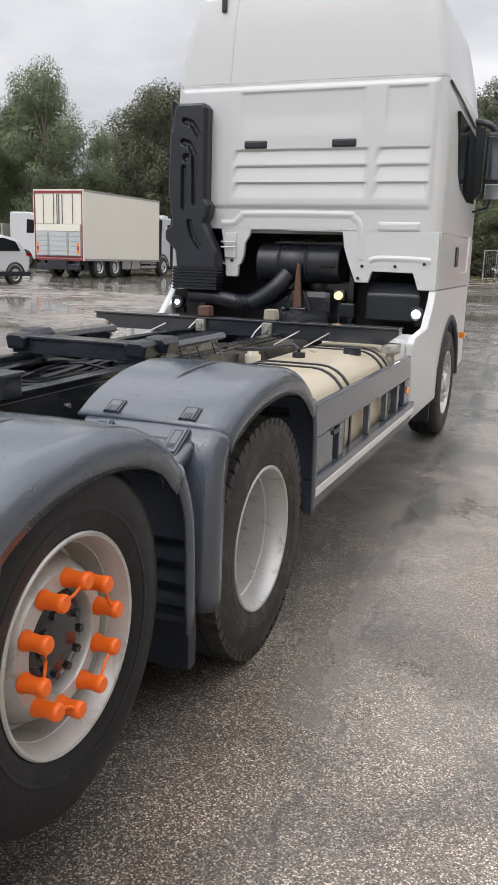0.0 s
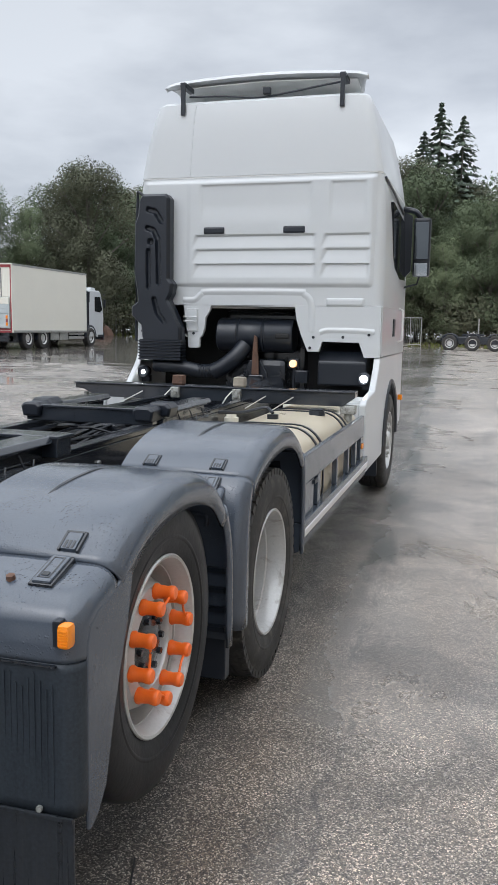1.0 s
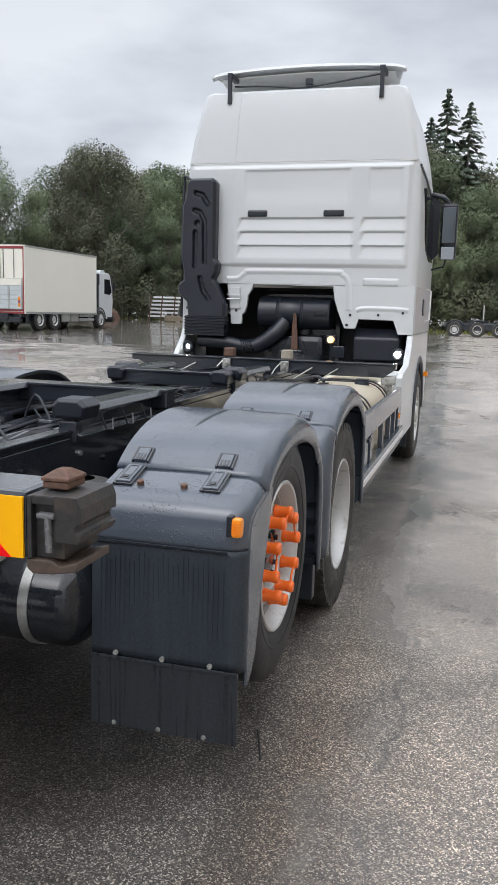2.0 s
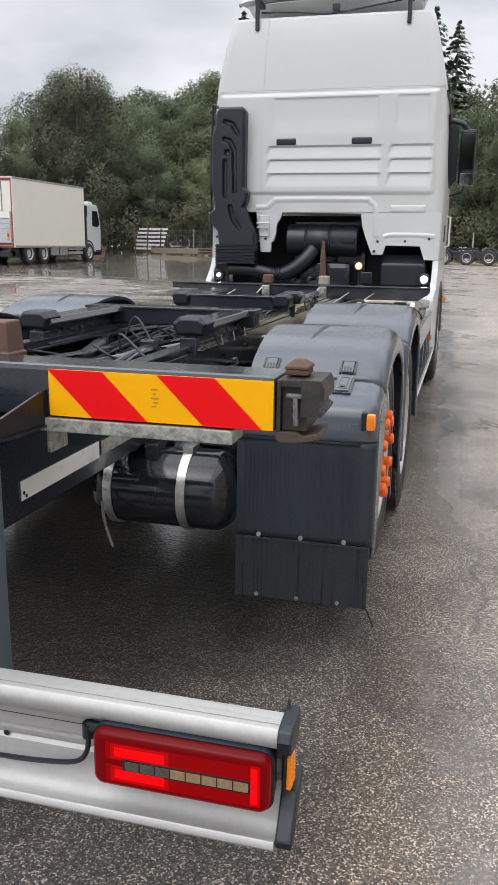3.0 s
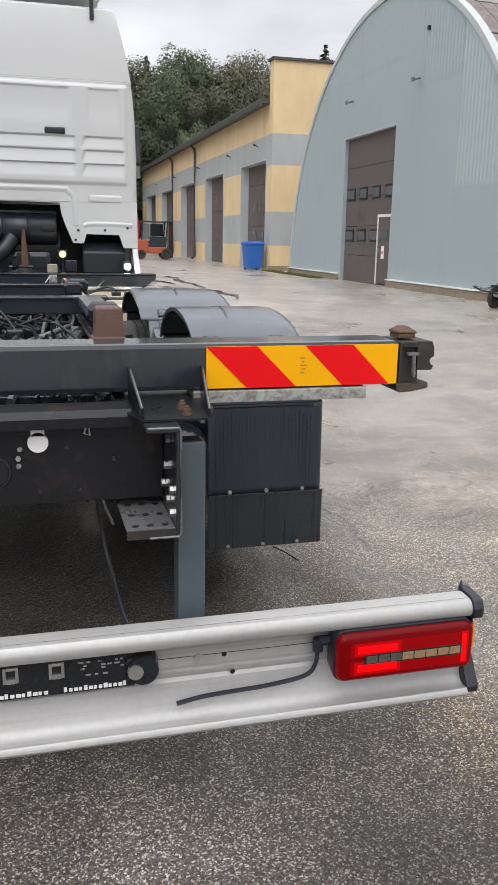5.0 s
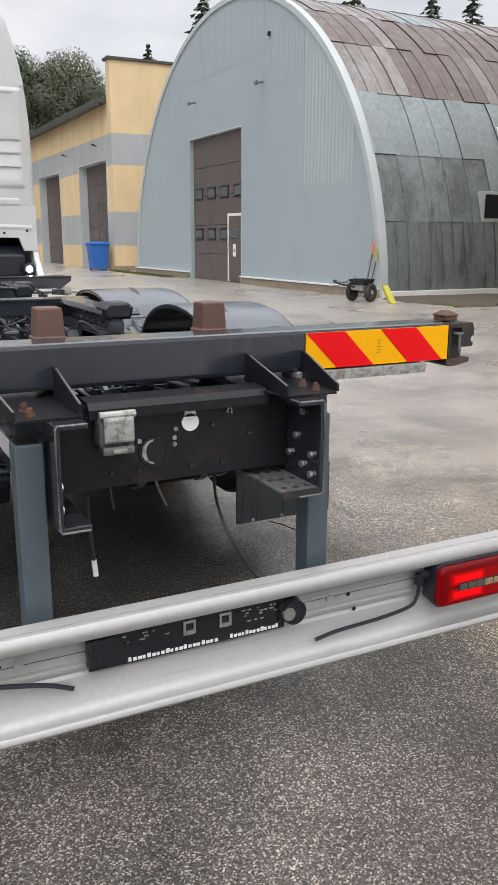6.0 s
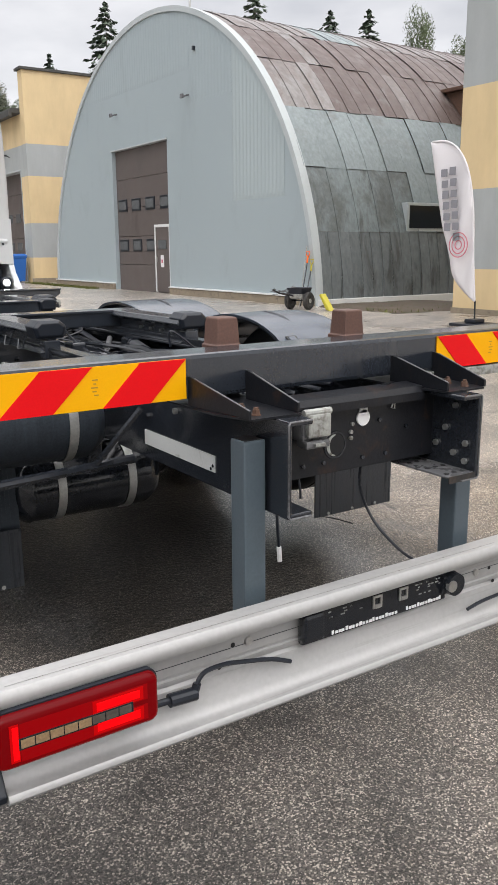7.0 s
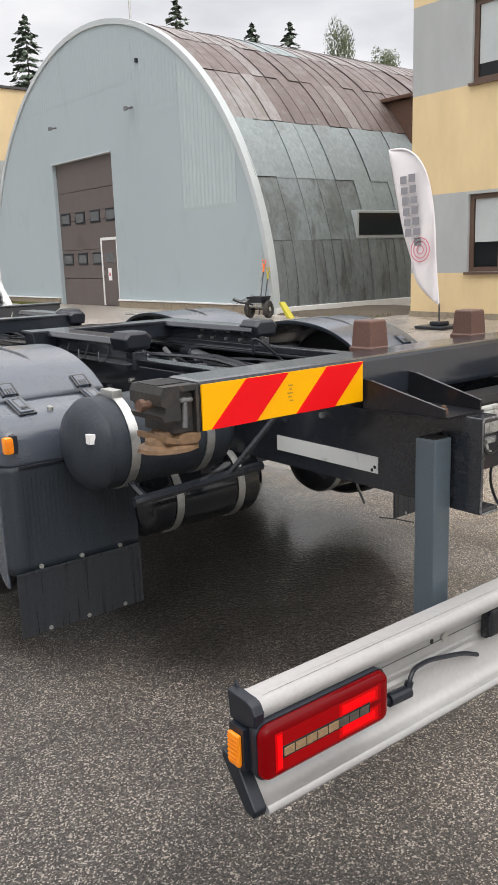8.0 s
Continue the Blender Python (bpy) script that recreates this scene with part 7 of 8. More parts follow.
quick("intake_face", "plastic", snork, intake_face, "moulded face with channels", smooth=True)
quick("side_seal", "plastic", cab, lambda bm: tube(bm, smooth_path([(-1.13, 6.85, 2.90), (-1.185, 6.86, 2.93), (-1.196, 6.88, 2.86), (-1.212, 6.885, 2.6), (-1.216, 6.885, 2.2), (-1.216, 6.885, 1.5)], 4), 0.014, 8), "black edge seal", smooth=True)
quick("intake_bellows", "plastic", cab, lambda bm: loft(bm, [[(-1.115 - w, 6.73 - w, z), (-0.695 + w, 6.73 - w, z), (-0.695 + w, 6.88, z), (-1.115 - w, 6.88, z)] for z, w in [(1.32 + k * 0.0072, 0.010 * (k % 4 in (1, 2))) for k in range(29)]]))


def ribbed_hose(bm, pts, r, amp=0.006):
    P = smooth_path(pts, 12)
    rings = []
    for i, p in enumerate(P):
        d = (P[min(i + 1, len(P) - 1)] - P[max(i - 1, 0)]).normalized()
        q = d.to_track_quat("Z", "Y")
        rr = r + amp * (i % 2)
        rings.append([p + q @ Vector((rr * math.cos(2 * math.pi * k / 14), rr * math.sin(2 * math.pi * k / 14), 0)) for k in range(14)])
    loft(bm, rings)


quick("intake_hose", "plastic", lorry, lambda bm: ribbed_hose(bm, [(-1.0, 6.85, 1.27), (-0.75, 6.84, 1.26), (-0.52, 6.86, 1.22), (-0.38, 6.88, 1.23)], 0.066), "ribbed black air hose", smooth=True)
quick("intake_pipe", "plastic", lorry, lambda bm: tube(bm, smooth_path([(-0.40, 6.88, 1.22), (-0.30, 6.88, 1.27), (-0.18, 6.90, 1.37), (-0.10, 6.96, 1.48)], 6), 0.080, 14), smooth=True)
quick("air_filter", "plastic", lorry, lambda bm: lathe(bm, [(-0.40, 0.001), (-0.40, 0.15), (-0.385, 0.165), (-0.20, 0.165), (-0.195, 0.172), (-0.185, 0.165), (-0.17, 0.172), (-0.16, 0.165), (0.05, 0.165), (0.06, 0.172), (0.07, 0.165), (0.085, 0.172), (0.095, 0.165), (0.34, 0.165), (0.36, 0.15), (0.36, 0.001)], (0.0, 7.08, 1.575), "X", 32), "black air filter drum", smooth=True)
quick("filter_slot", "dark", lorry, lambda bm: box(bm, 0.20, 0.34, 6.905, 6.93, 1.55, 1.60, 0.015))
quick("filter_bracket", "rust", lorry, lambda bm: prism(bm, [(-0.02, 1.20), (0.055, 1.20), (0.045, 1.36), (0.030, 1.56), (0.002, 1.58), (-0.010, 1.45)], "Y", 6.885, 6.91), "rusty bracket", bevel=0.006)
quick("bracket_foot", "black", lorry, lambda bm: (prism(bm, [(-0.13, 1.10), (0.14, 1.10), (0.12, 1.22), (0.06, 1.34), (-0.05, 1.34), (-0.11, 1.22)], "Y", 6.93, 7.05), box(bm, -0.05, 0.10, 6.88, 6.93, 1.10, 1.20, 0.01)), "black cast foot", bevel=0.012)
quick("engine", "black", lorry, lambda bm: (box(bm, -0.42, 0.42, 7.3, 8.8, 0.75, 1.82, 0.05), box(bm, -0.3, 0.3, 6.98, 7.35, 0.7, 1.35, 0.06), cyl(bm, (0.2, 6.9, 1.1), (0.2, 7.3, 1.1), 0.1, seg=16), box(bm, -0.16, 0.04, 6.93, 7.05, 1.05, 1.2, 0.02)), "dark engine under the cab")
quick("gearbox", "black", lorry, lambda bm: (cyl(bm, (0, 5.9, 0.86), (0, 7.0, 0.92), 0.2, 0.27, seg=20), box(bm, -0.2, 0.2, 6.3, 6.8, 0.85, 1.12, 0.04)))
quick("storage_box", "plastic", lorry, lambda bm: (prism(bm, [(6.93, 1.12), (6.93, 1.34), (7.02, 1.44), (7.4, 1.50), (7.4, 1.12)], "X", 0.62, 1.08)), "black box under the cab", bevel=0.015)
# added dark sheet: stands for the shade under the cab, closes the see-through
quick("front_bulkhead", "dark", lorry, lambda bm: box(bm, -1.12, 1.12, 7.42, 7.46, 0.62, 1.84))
quick("cab_tray", "black", lorry, lambda bm: (box(bm, 0.43, 0.55, 6.80, 6.9, 1.14, 1.26, 0.01)))

# fuel tank and side skirt
def tank_ring(y, grow=0.0, r=0.19):
    out = []
    for cx, cz, a0 in ((0.975, 0.63, -90), (0.975, 0.84, 0), (0.66, 0.84, 90), (0.66, 0.63, 180)):
        out += [(cx + (r + grow) * math.cos(radians(a0 + 15 * k)), y, cz + (r + grow) * math.sin(radians(a0 + 15 * k))) for k in range(7)]
    return out


tank = quick("fuel_tank", "tank", lorry, lambda bm: loft(bm, [tank_ring(y, g) for y, g in ((3.74, -0.05), (3.745, -0.02), (3.77, 0.0), (5.95, 0.0), (5.975, -0.02), (5.98, -0.05))]), "wet aluminium fuel tank", smooth=True)
for y in (4.30, 4.44, 5.30, 5.44):
    quick("tank_band", "plastic", tank, lambda bm: loft(bm, [tank_ring(y + d, g) for d, g in ((0, -0.002), (0, 0.008), (0.032, 0.008), (0.032, -0.002))]), "black tank band", smooth=True)
quick("filler_cap", "plastic", tank, lambda bm: (cyl(bm, (0.98, 5.15, 1.025), (0.98, 5.15, 1.06), 0.06, 0.055, seg=20), box(bm, 0.93, 1.03, 5.12, 5.2, 1.06, 1.072, 0.006)))
quick("tank_sender", "plastic", tank, lambda bm: (cyl(bm, (0.75, 4.75, 1.02), (0.75, 4.75, 1.06), 0.04, seg=14), tube(bm, smooth_path([(0.75, 4.75, 1.07), (0.68, 4.8, 1.10), (0.55, 4.7, 1.07), (0.42, 4.55, 1.08)], 5), 0.012, 7)))
quick("tank_end_bracket", "black", lorry, lambda bm: (box(bm, 1.05, 1.17, 3.66, 3.735, 0.93, 0.97, 0.01), box(bm, 1.13, 1.18, 3.64, 3.73, 0.5, 0.93, 0.006)))
quick("rear_step_light", "amber", lorry, lambda bm: box(bm, 1.17, 1.2, 3.617, 3.64, 0.90, 0.95, 0.005))
quick("urea_tank", "cream", lorry, lambda bm: box(bm, 0.5, 0.97, 6.02, 6.5, 0.55, 1.045, 0.05), "cream plastic tank")
skirt = quick("side_skirt_panel", "fender", lorry, lambda bm: (box(bm, 1.178, 1.212, 3.645, 5.98, 0.785, 0.952, 0.008), box(bm, 1.178, 1.212, 3.645, 3.95, 0.602, 0.785, 0.004), box(bm, 1.178, 1.212, 4.07, 4.16, 0.602, 0.785, 0.004), box(bm, 1.178, 1.212, 4.72, 4.77, 0.602, 0.785, 0.004), box(bm, 1.178, 1.212, 5.20, 5.25, 0.602, 0.785, 0.004), box(bm, 1.178, 1.212, 5.55, 5.62, 0.602, 0.785, 0.004), box(bm, 1.178, 1.212, 5.82, 5.98, 0.602, 0.785, 0.004)), "grey side skirt with cut-outs")
for d in ((1.17, 1.176, 3.95, 4.07, 0.60, 0.785), (1.2125, 1.222, 3.93, 4.04, 0.75, 0.775), (1.17, 1.176, 5.62, 5.82, 0.6, 0.785)):
    boxed("skirt_latch", "plastic", skirt, *d, bevel=0.002)
quick("skirt_marker", "amber", skirt, lambda bm: box(bm, 1.2125, 1.225, 5.84, 5.92, 0.69, 0.73, 0.004))
low = quick("lower_skirt", "fender", lorry, lambda bm: prism(bm, [(1.19, 0.43), (1.215, 0.44), (1.235, 0.56), (1.235, 0.598), (1.18, 0.60)], "Y", 3.56, 6.10), "grey lower side rail", bevel=0.004)
quick("white_stripe", "print", low, lambda bm: loft(bm, [[(1.2312, y, 0.507), (1.2385, y, 0.553), (1.2345, y, 0.555), (1.227, y, 0.509)] for y in (3.565, 6.09)]))

# ---- trees ----
def leaf_cloud(seed, clusters, leaf, count, squash=1.0):
    """Many small leaf blades in clumps; clusters: (x, y, z, radius)."""
    r = np.random.default_rng(seed)
    V, N = [], []
    for cx, cy, cz, cr in clusters:
        k = int(count * cr * cr)
        d = r.normal(size=(k, 3))
        d /= np.linalg.norm(d, axis=1)[:, None]
        p = d * (cr * r.uniform(0.35, 1.0, (k, 1)) ** 0.6) * (1, 1, squash) + (cx, cy, cz)
        u = r.normal(size=(k, 3))
        u /= np.linalg.norm(u, axis=1)[:, None]
        w = np.cross(u, d + 0.01)
        w /= np.linalg.norm(w, axis=1)[:, None] + 1e-6
        sz = leaf * r.uniform(0.6, 1.3, (k, 1))
        a, b, c = p - u * sz, p + w * sz * 0.9, p + u * sz
        inward = (np.cross(b - a, c - a) * d).sum(axis=1) < 0
        a[inward], c[inward] = c[inward].copy(), a[inward].copy()
        V.append(np.stack([a, b, c], axis=1).reshape(-1, 3))
        q = d + 0.16 * r.normal(size=(k, 3)) + (0, 0, 0.25)
        q /= np.linalg.norm(q, axis=1)[:, None]
        N.append(np.repeat(q, 3, axis=0))
    V, N = np.concatenate(V), np.concatenate(N)
    F = np.arange(len(V)).reshape(-1, 3)
    return V, F, N


def mesh_of(name, V, F, material, N=None):
    me = bpy.data.meshes.new(name)
    me.from_pydata(V.tolist(), [], F.tolist())
    me.materials.append(M[material])
    if N is not None:
        me.polygons.foreach_set("use_smooth", [True] * len(me.polygons))
        me.normals_split_custom_set_from_vertices(N.tolist())
    return me


def broad_tree(seed, h, spread, material, label):
    r = random.Random(seed)
    t = thing("tree", label, "tree", group="trees round the yard")
    bm = bmesh.new()
    pts = [(0, 0, 0), (r.uniform(-0.1, 0.1), r.uniform(-0.1, 0.1), h * 0.3), (r.uniform(-0.3, 0.3), r.uniform(-0.3, 0.3), h * 0.6), (r.uniform(-0.4, 0.4), 0, h * 0.9)]
    P = smooth_path(pts, 4)
    loft(bm, [[p + Vector((w * math.cos(a), w * math.sin(a), 0)) for a in [2 * math.pi * k / 7 for k in range(7)]] for p, w in [(p, 0.016 * h * (1.05 - p.z / h)) for p in P]])
    clusters = []
    for k in range(72):
        f = r.uniform(0.12, 0.97)
        env = spread * (math.sin(min(1, (f - 0.02) / 0.45) * math.pi / 2) if f < 0.54 else math.cos((f - 0.54) / 0.5 * math.pi / 2) ** 0.7) 
        a, d = r.uniform(0, 6.283), r.uniform(0.02, 1.0) ** 0.6
        c = (env * d * math.cos(a), env * d * math.sin(a), f * h)
        clusters.append((*c, r.uniform(0.06, 0.115) * h))
        if k % 3 == 0:
            base = P[min(len(P) - 1, int(f * 0.75 * len(P)))]
            tube(bm, [base, (base + Vector(c)) / 2 + Vector((0, 0, 0.2)), c], 0.012 * h * 0.35, 5)
    part("trunk", bm, "bark", t, smooth=True)
    V, F, N = leaf_cloud(seed, clusters, 0.0062 * h, 520) if seed == 4 else leaf_cloud(seed, clusters, 0.0072 * h, 330)
    ob = new("crown", mesh_of("crown", V, F, material, N))
    ob.parent = t
    return t


def spruce(seed, h, label):
    r = random.Random(seed)
    nr = np.random.default_rng(seed)
    t = thing("spruce_tree", label, "tree", group="spruces above the wood")
    bm = bmesh.new()
    cyl(bm, (0, 0, 0), (0, 0, h * 0.98), 0.014 * h, 0.01, 8)
    part("trunk", bm, "bark", t)
    V = []
    z = h * 0.12
    while z < h:
        f = 1 - z / h
        R = h * 0.24 * f ** 0.66 + 0.04
        for k in range(int(7 * f + 7)):
            a, L = r.uniform(0, 6.283), R * r.uniform(0.45, 1.2)
            for j in range(int(9 + 18 * f)):
                q = r.uniform(0.15, 1)
                g = 0.45 + 0.5 * f
                c = np.array([L * q * math.cos(a), L * q * math.sin(a), z - L * q * 0.30 + 0.10 * L * q * q + r.uniform(-0.06, 0.06)])
                u = nr.normal(size=3) * 0.06 + np.array([math.cos(a), math.sin(a), -0.45]) * 0.16
                w = np.array([-math.sin(a), math.cos(a), 0.0]) * 0.14 + nr.normal(size=3) * 0.03
                u, w = u * g * h / 9, w * g * h / 9
                V += [c - u, c + w, c + u, c - w - np.array([0, 0, 0.05])]
        z += h * (0.017 + 0.020 * f)
    V = np.array(V)
    ob = new("crown", mesh_of("crown", V, np.arange(len(V)).reshape(-1, 4), "needle"))
    ob.parent = t
    return t


def plant_trees():
    kinds = [broad_tree(1, 15, 4.2, "leaf", "tall dark green broadleaf tree at the yard edge"), broad_tree(2, 13.5, 3.9, "leaf", "tall dark green broadleaf tree at the yard edge"),
             broad_tree(3, 14.5, 4.0, "leaf_brown", "tall brownish green tree at the yard edge"), broad_tree(4, 12, 2.7, "leaf_pale", "pale green birch at the yard edge")]
    firs = [spruce(5, 17, "slim dark spruce above the other trees"), spruce(6, 14, "slim dark spruce above the other trees")]
    r = random.Random(21)
    spots = []
    for row, (y0, sc, n) in enumerate(((67, 0.80, 24), (72, 0.95, 24), (79, 1.10, 22))):
        for k in range(n):
            x = -62 + (k + 0.5 * (row % 2)) * 92 / n + r.uniform(-1.2, 1.2)
            spots.append((x, y0 + r.uniform(-2, 2) - (0.22 * abs(x + 12) if x < -12 else 0), sc * r.uniform(0.85, 1.12), r.choice((0, 0, 1, 1, 2, 2, 3))))
    for k in range(12):
        spots.append((r.uniform(-62, -30), r.uniform(38, 58), r.uniform(0.62, 0.9), r.choice((0, 1, 1, 2, 3))))
    for x, y, sc, k in ((-31, 47, 1.0, 3), (-33.5, 48.5, 0.94, 3), (-36.5, 46.5, 0.88, 3), (-24.5, 51.5, 0.83, 2), (-28.2, 49.5, 0.70, 3), (-38.5, 43, 0.85, 1), (-50, 40, 1.1, 2), (15, 78, 1.15, 0), (21, 80, 1.2, 2), (27, 76, 1.1, 1), (32, 70, 1.15, 0), (38, 66, 1.1, 2), (44, 60, 1.1, 0), (30, 84, 1.2, 3), (53, 53.6, 1.50, 1), (55.7, 50.6, 1.28, 0)):
        spots.append((x, y, sc, k))
    for k in range(13):
        spots.append((-31 + 2.2 * k + r.uniform(-0.6, 0.6), 75 + r.uniform(-1.5, 1.5), r.uniform(0.98, 1.16), r.choice((0, 1, 2, 0))))
    for k in range(16):
        a = radians(185 + 11 * k)
        spots.append((46 * math.cos(a), 2 + 46 * math.sin(a), r.uniform(0.8, 1.1), r.choice((0, 1, 2, 3))))
    used = set()
    for x, y, sc, k in spots:
        away = math.degrees(math.atan2(2.3 - x, y)) if y > 0 else 0
        if 30.0 < away < 34.6 and (x, y) not in ((-28.2, 49.5), (-31, 47), (-33.5, 48.5)):
            continue
        if 4.0 < x < 10.5 and 60 < y < 73:
            r.uniform(0, 1), r.uniform(0, 1)
            continue
        if y > 60:
            sc *= 0.98 if x > 4 else 0.92
        slim = 0.5 if x > 50 else 1.0
        m = pose(x, y, ground_z(x, y) - 0.05, 0, 0, r.uniform(0, 360)) @ Matrix.Diagonal((sc * slim, sc * slim, sc * r.uniform(0.92, 1.08), 1))
        if k not in used:
            used.add(k)
            kinds[k].matrix_basis = m
        else:
            o = copy_thing(kinds[k], pose(0, 0, 0))
            o.matrix_basis = m
    fir_spots = [(30.6, 69, 1.30), (26, 70.8, 1.27), (41.9, 62.6, 1.38), (47.2, 58.7, 1.53), (49.8, 56.6, 1.26), (-2.8, 77.1, 1.53), (-0.8, 77.2, 1.19), (-4.2, 77.2, 1.36), (-18.9, 72.6, 1.22), (-16.2, 72.2, 1.14), (-14.6, 74.5, 1.0), (12, 83, 1.3), (6.5, 84, 1.2), (36, 66, 1.05), (44, 61.5, 0.95), (59, 47, 1.2), (63, 44, 1.05), (66, 40, 1.3)]
    for i, (x, y, sc) in enumerate(fir_spots):
        m = pose(x, y, 0.2, 0, 0, r.uniform(0, 360)) @ Matrix.Diagonal((sc, sc, sc, 1))
        f = firs[i % 2]
        if i < 2:
            f.matrix_basis = m
        else:
            copy_thing(f, pose(0, 0, 0)).matrix_basis = m
    # undergrowth and deep shade of the wood
    q = random.Random(5)
    cl = [(x + q.uniform(-1, 1), 66.5 + q.uniform(-1.5, 3) - (0.22 * abs(x + 12) if x < -12 else 0), q.uniform(0.5, 3.2) + ground_z(x, 66), q.uniform(0.9, 1.7)) for x in np.linspace(-64, 34, 230)]
    cl = [c for c in cl if not (c[0] > 4.5 and c[1] < 72.5)]
    cl += [(-28.6 + q.uniform(-3.0, 2.5), 53 + q.uniform(-2, 2), q.uniform(1.0, 6.6), q.uniform(0.9, 1.6)) for k in range(46)]
    V, F, N = leaf_cloud(77, cl, 0.12, 190)
    tagged(new("undergrowth", mesh_of("undergrowth", V, F, "leaf_brown", N)), "dense dark undergrowth at the foot of the wood", "bushes", kind="stuff")
    cl = [(x + q.uniform(-2, 2), 88 + q.uniform(-2, 3), q.uniform(1, 15.6 if -45 < x < 5 else 13.0), q.uniform(1.6, 2.6)) for x in np.linspace(-85, 60, 420)]
    cl = [c for c in cl if not (28.5 < math.degrees(math.atan2(2.3 - c[0], c[1])) < 35.5 and c[2] > 7)]
    V, F, N = leaf_cloud(78, cl, 0.26, 62)
    tagged(new("far_wood", mesh_of("far_wood", V, F, "leaf", N)), "deep dark far wood behind the front trees", "forest", kind="stuff")


plant_trees()

# ---- other vehicles and things in the yard ----
def small_wheel(parent, x, y, z, r, w, axis="X", rim_m="rim"):
    wl_ = quick("wheel", "rubber", parent, lambda bm: lathe(bm, [(-w / 2, r * 0.6), (-w / 2, r * 0.93), (-w * 0.4, r), (w * 0.4, r), (w / 2, r * 0.93), (w / 2, r * 0.6)], (x, y, z), axis, 28), smooth=True)
    for e in (1, -1):
        # dark ring paints the shade in the rim's hand-holes
        quick("rim_groove", "dark", wl_, lambda bm: lathe(bm, [(e * w * 0.30, r * 0.37), (e * w * 0.335, r * 0.40), (e * w * 0.385, r * 0.47), (e * w * 0.36, r * 0.49)], (x, y, z), axis, 20))
    quick("rim", rim_m, wl_, lambda bm: lathe(bm, [(-w * 0.5, r * 0.6), (-w * 0.42, r * 0.55), (-w * 0.2, r * 0.3), (-w * 0.3, 0.001)], (x, y, z), axis, 20), smooth=True)
    quick("rim", rim_m, wl_, lambda bm: lathe(bm, [(w * 0.5, r * 0.6), (w * 0.42, r * 0.55), (w * 0.2, r * 0.3), (w * 0.3, 0.001)], (x, y, z), axis, 20), smooth=True)


def box_lorry():
    g = ground_z(-18, 34)
    L = thing("box_lorry", "white box lorry with red-edged doors and tail lift", "lorry", (-19.15, 31.2, g))
    body = quick("box_body", "cream", L, lambda bm: box(bm, -1.25, 1.25, 0.0, 7.0, 0.78, 3.72, 0.03), "cream box body")
    for x in (-1.25, 1.185):
        quick("red_edge", "red_trim", body, lambda bm: box(bm, x, x + 0.06, -0.04, 0.0005, 0.75, 3.69))
    quick("corner_post", "cream", body, lambda bm: (box(bm, 1.246, 1.275, -0.045, 0.05, 0.75, 3.75, 0.006), box(bm, -1.275, -1.2505, -0.045, 0.05, 0.75, 3.75, 0.006), box(bm, -1.27, 1.27, -0.045, 0.0, 3.69, 3.75, 0.006)))
    for z0, z1 in ((3.58, 3.69), (0.86, 0.92), (0.74, 0.82)):
        quick("red_edge", "red_trim", body, lambda bm: box(bm, -1.2, 1.2, -0.04, 0.03, z0, z1))
    for k in range(2):
        quick("rear_door", "cream", body, lambda bm: box(bm, -1.18 + k * 1.19, -0.01 + k * 1.19, -0.03, 0.0 - 0.001, 2.3, 3.55, 0.01))
    for x in (-0.75, -0.22, -0.05, 0.05, 0.22, 0.75):
        quick("lock_bar", "grey_steel", body, lambda bm: cyl(bm, (x, -0.05, 2.3), (x, -0.05, 3.55), 0.018, seg=8))
    lift = quick("tail_lift", "hangar_trim", L, lambda bm: box(bm, -1.15, 1.15, -0.075, -0.041, 0.93, 2.28, 0.01), "folded grey tail lift platform")
    quick("lift_lip", "cream", lift, lambda bm: box(bm, -1.14, 1.14, -0.11, -0.0755, 1.99, 2.27, 0.01), "beige lift edge board")
    for k in range(5):
        quick("lift_board", "hangar_trim", lift, lambda bm: box(bm, -1.14, 1.14, -0.10, -0.0755, 0.95 + k * 0.206, 1.14 + k * 0.206, 0.008))
    for x in (-0.5, 0.5):
        quick("lift_hinge", "galv", lift, lambda bm: box(bm, x - 0.05, x + 0.05, -0.115, -0.1005, 0.95, 1.95, 0.005))
    for x in (-1.1, 0.98):
        for k in range(3):
            quick("lift_marker", "amber" if k % 2 == 0 else "red_trim", lift, lambda bm: box(bm, x, x + 0.10, -0.112, -0.1005, 1.05 + k * 0.15, 1.19 + k * 0.15))
    quick("roof_rail", "galv", body, lambda bm: (box(bm, 1.2, 1.262, 0.04, 7.0, 3.66, 3.75, 0.01), box(bm, 1.2, 1.262, 0.04, 7.0, 0.74, 0.84, 0.01)))
    for y in (1.35, 2.7, 7.55):
        for s in (1, -1):
            small_wheel(L, s * 1.08, y, 0.49, 0.49, 0.3)
    quick("side_guard", "galv", L, lambda bm: (box(bm, 1.15, 1.2, 3.4, 4.2, 0.38, 0.76, 0.02), box(bm, 1.15, 1.2, 4.3, 5.1, 0.38, 0.76, 0.02), box(bm, 1.15, 1.2, 5.2, 6.8, 0.42, 0.55, 0.01), box(bm, 1.15, 1.2, 5.2, 6.8, 0.62, 0.72, 0.01)))
    quick("chassis", "black", L, lambda bm: (box(bm, -0.5, 0.5, -0.2, 7.5, 0.5, 0.76), box(bm, -1.1, 1.1, -0.15, 0.3, 0.35, 0.6, 0.02), box(bm, 1.0, 1.1, -0.1, 0.7, 0.3, 0.75, 0.02)))
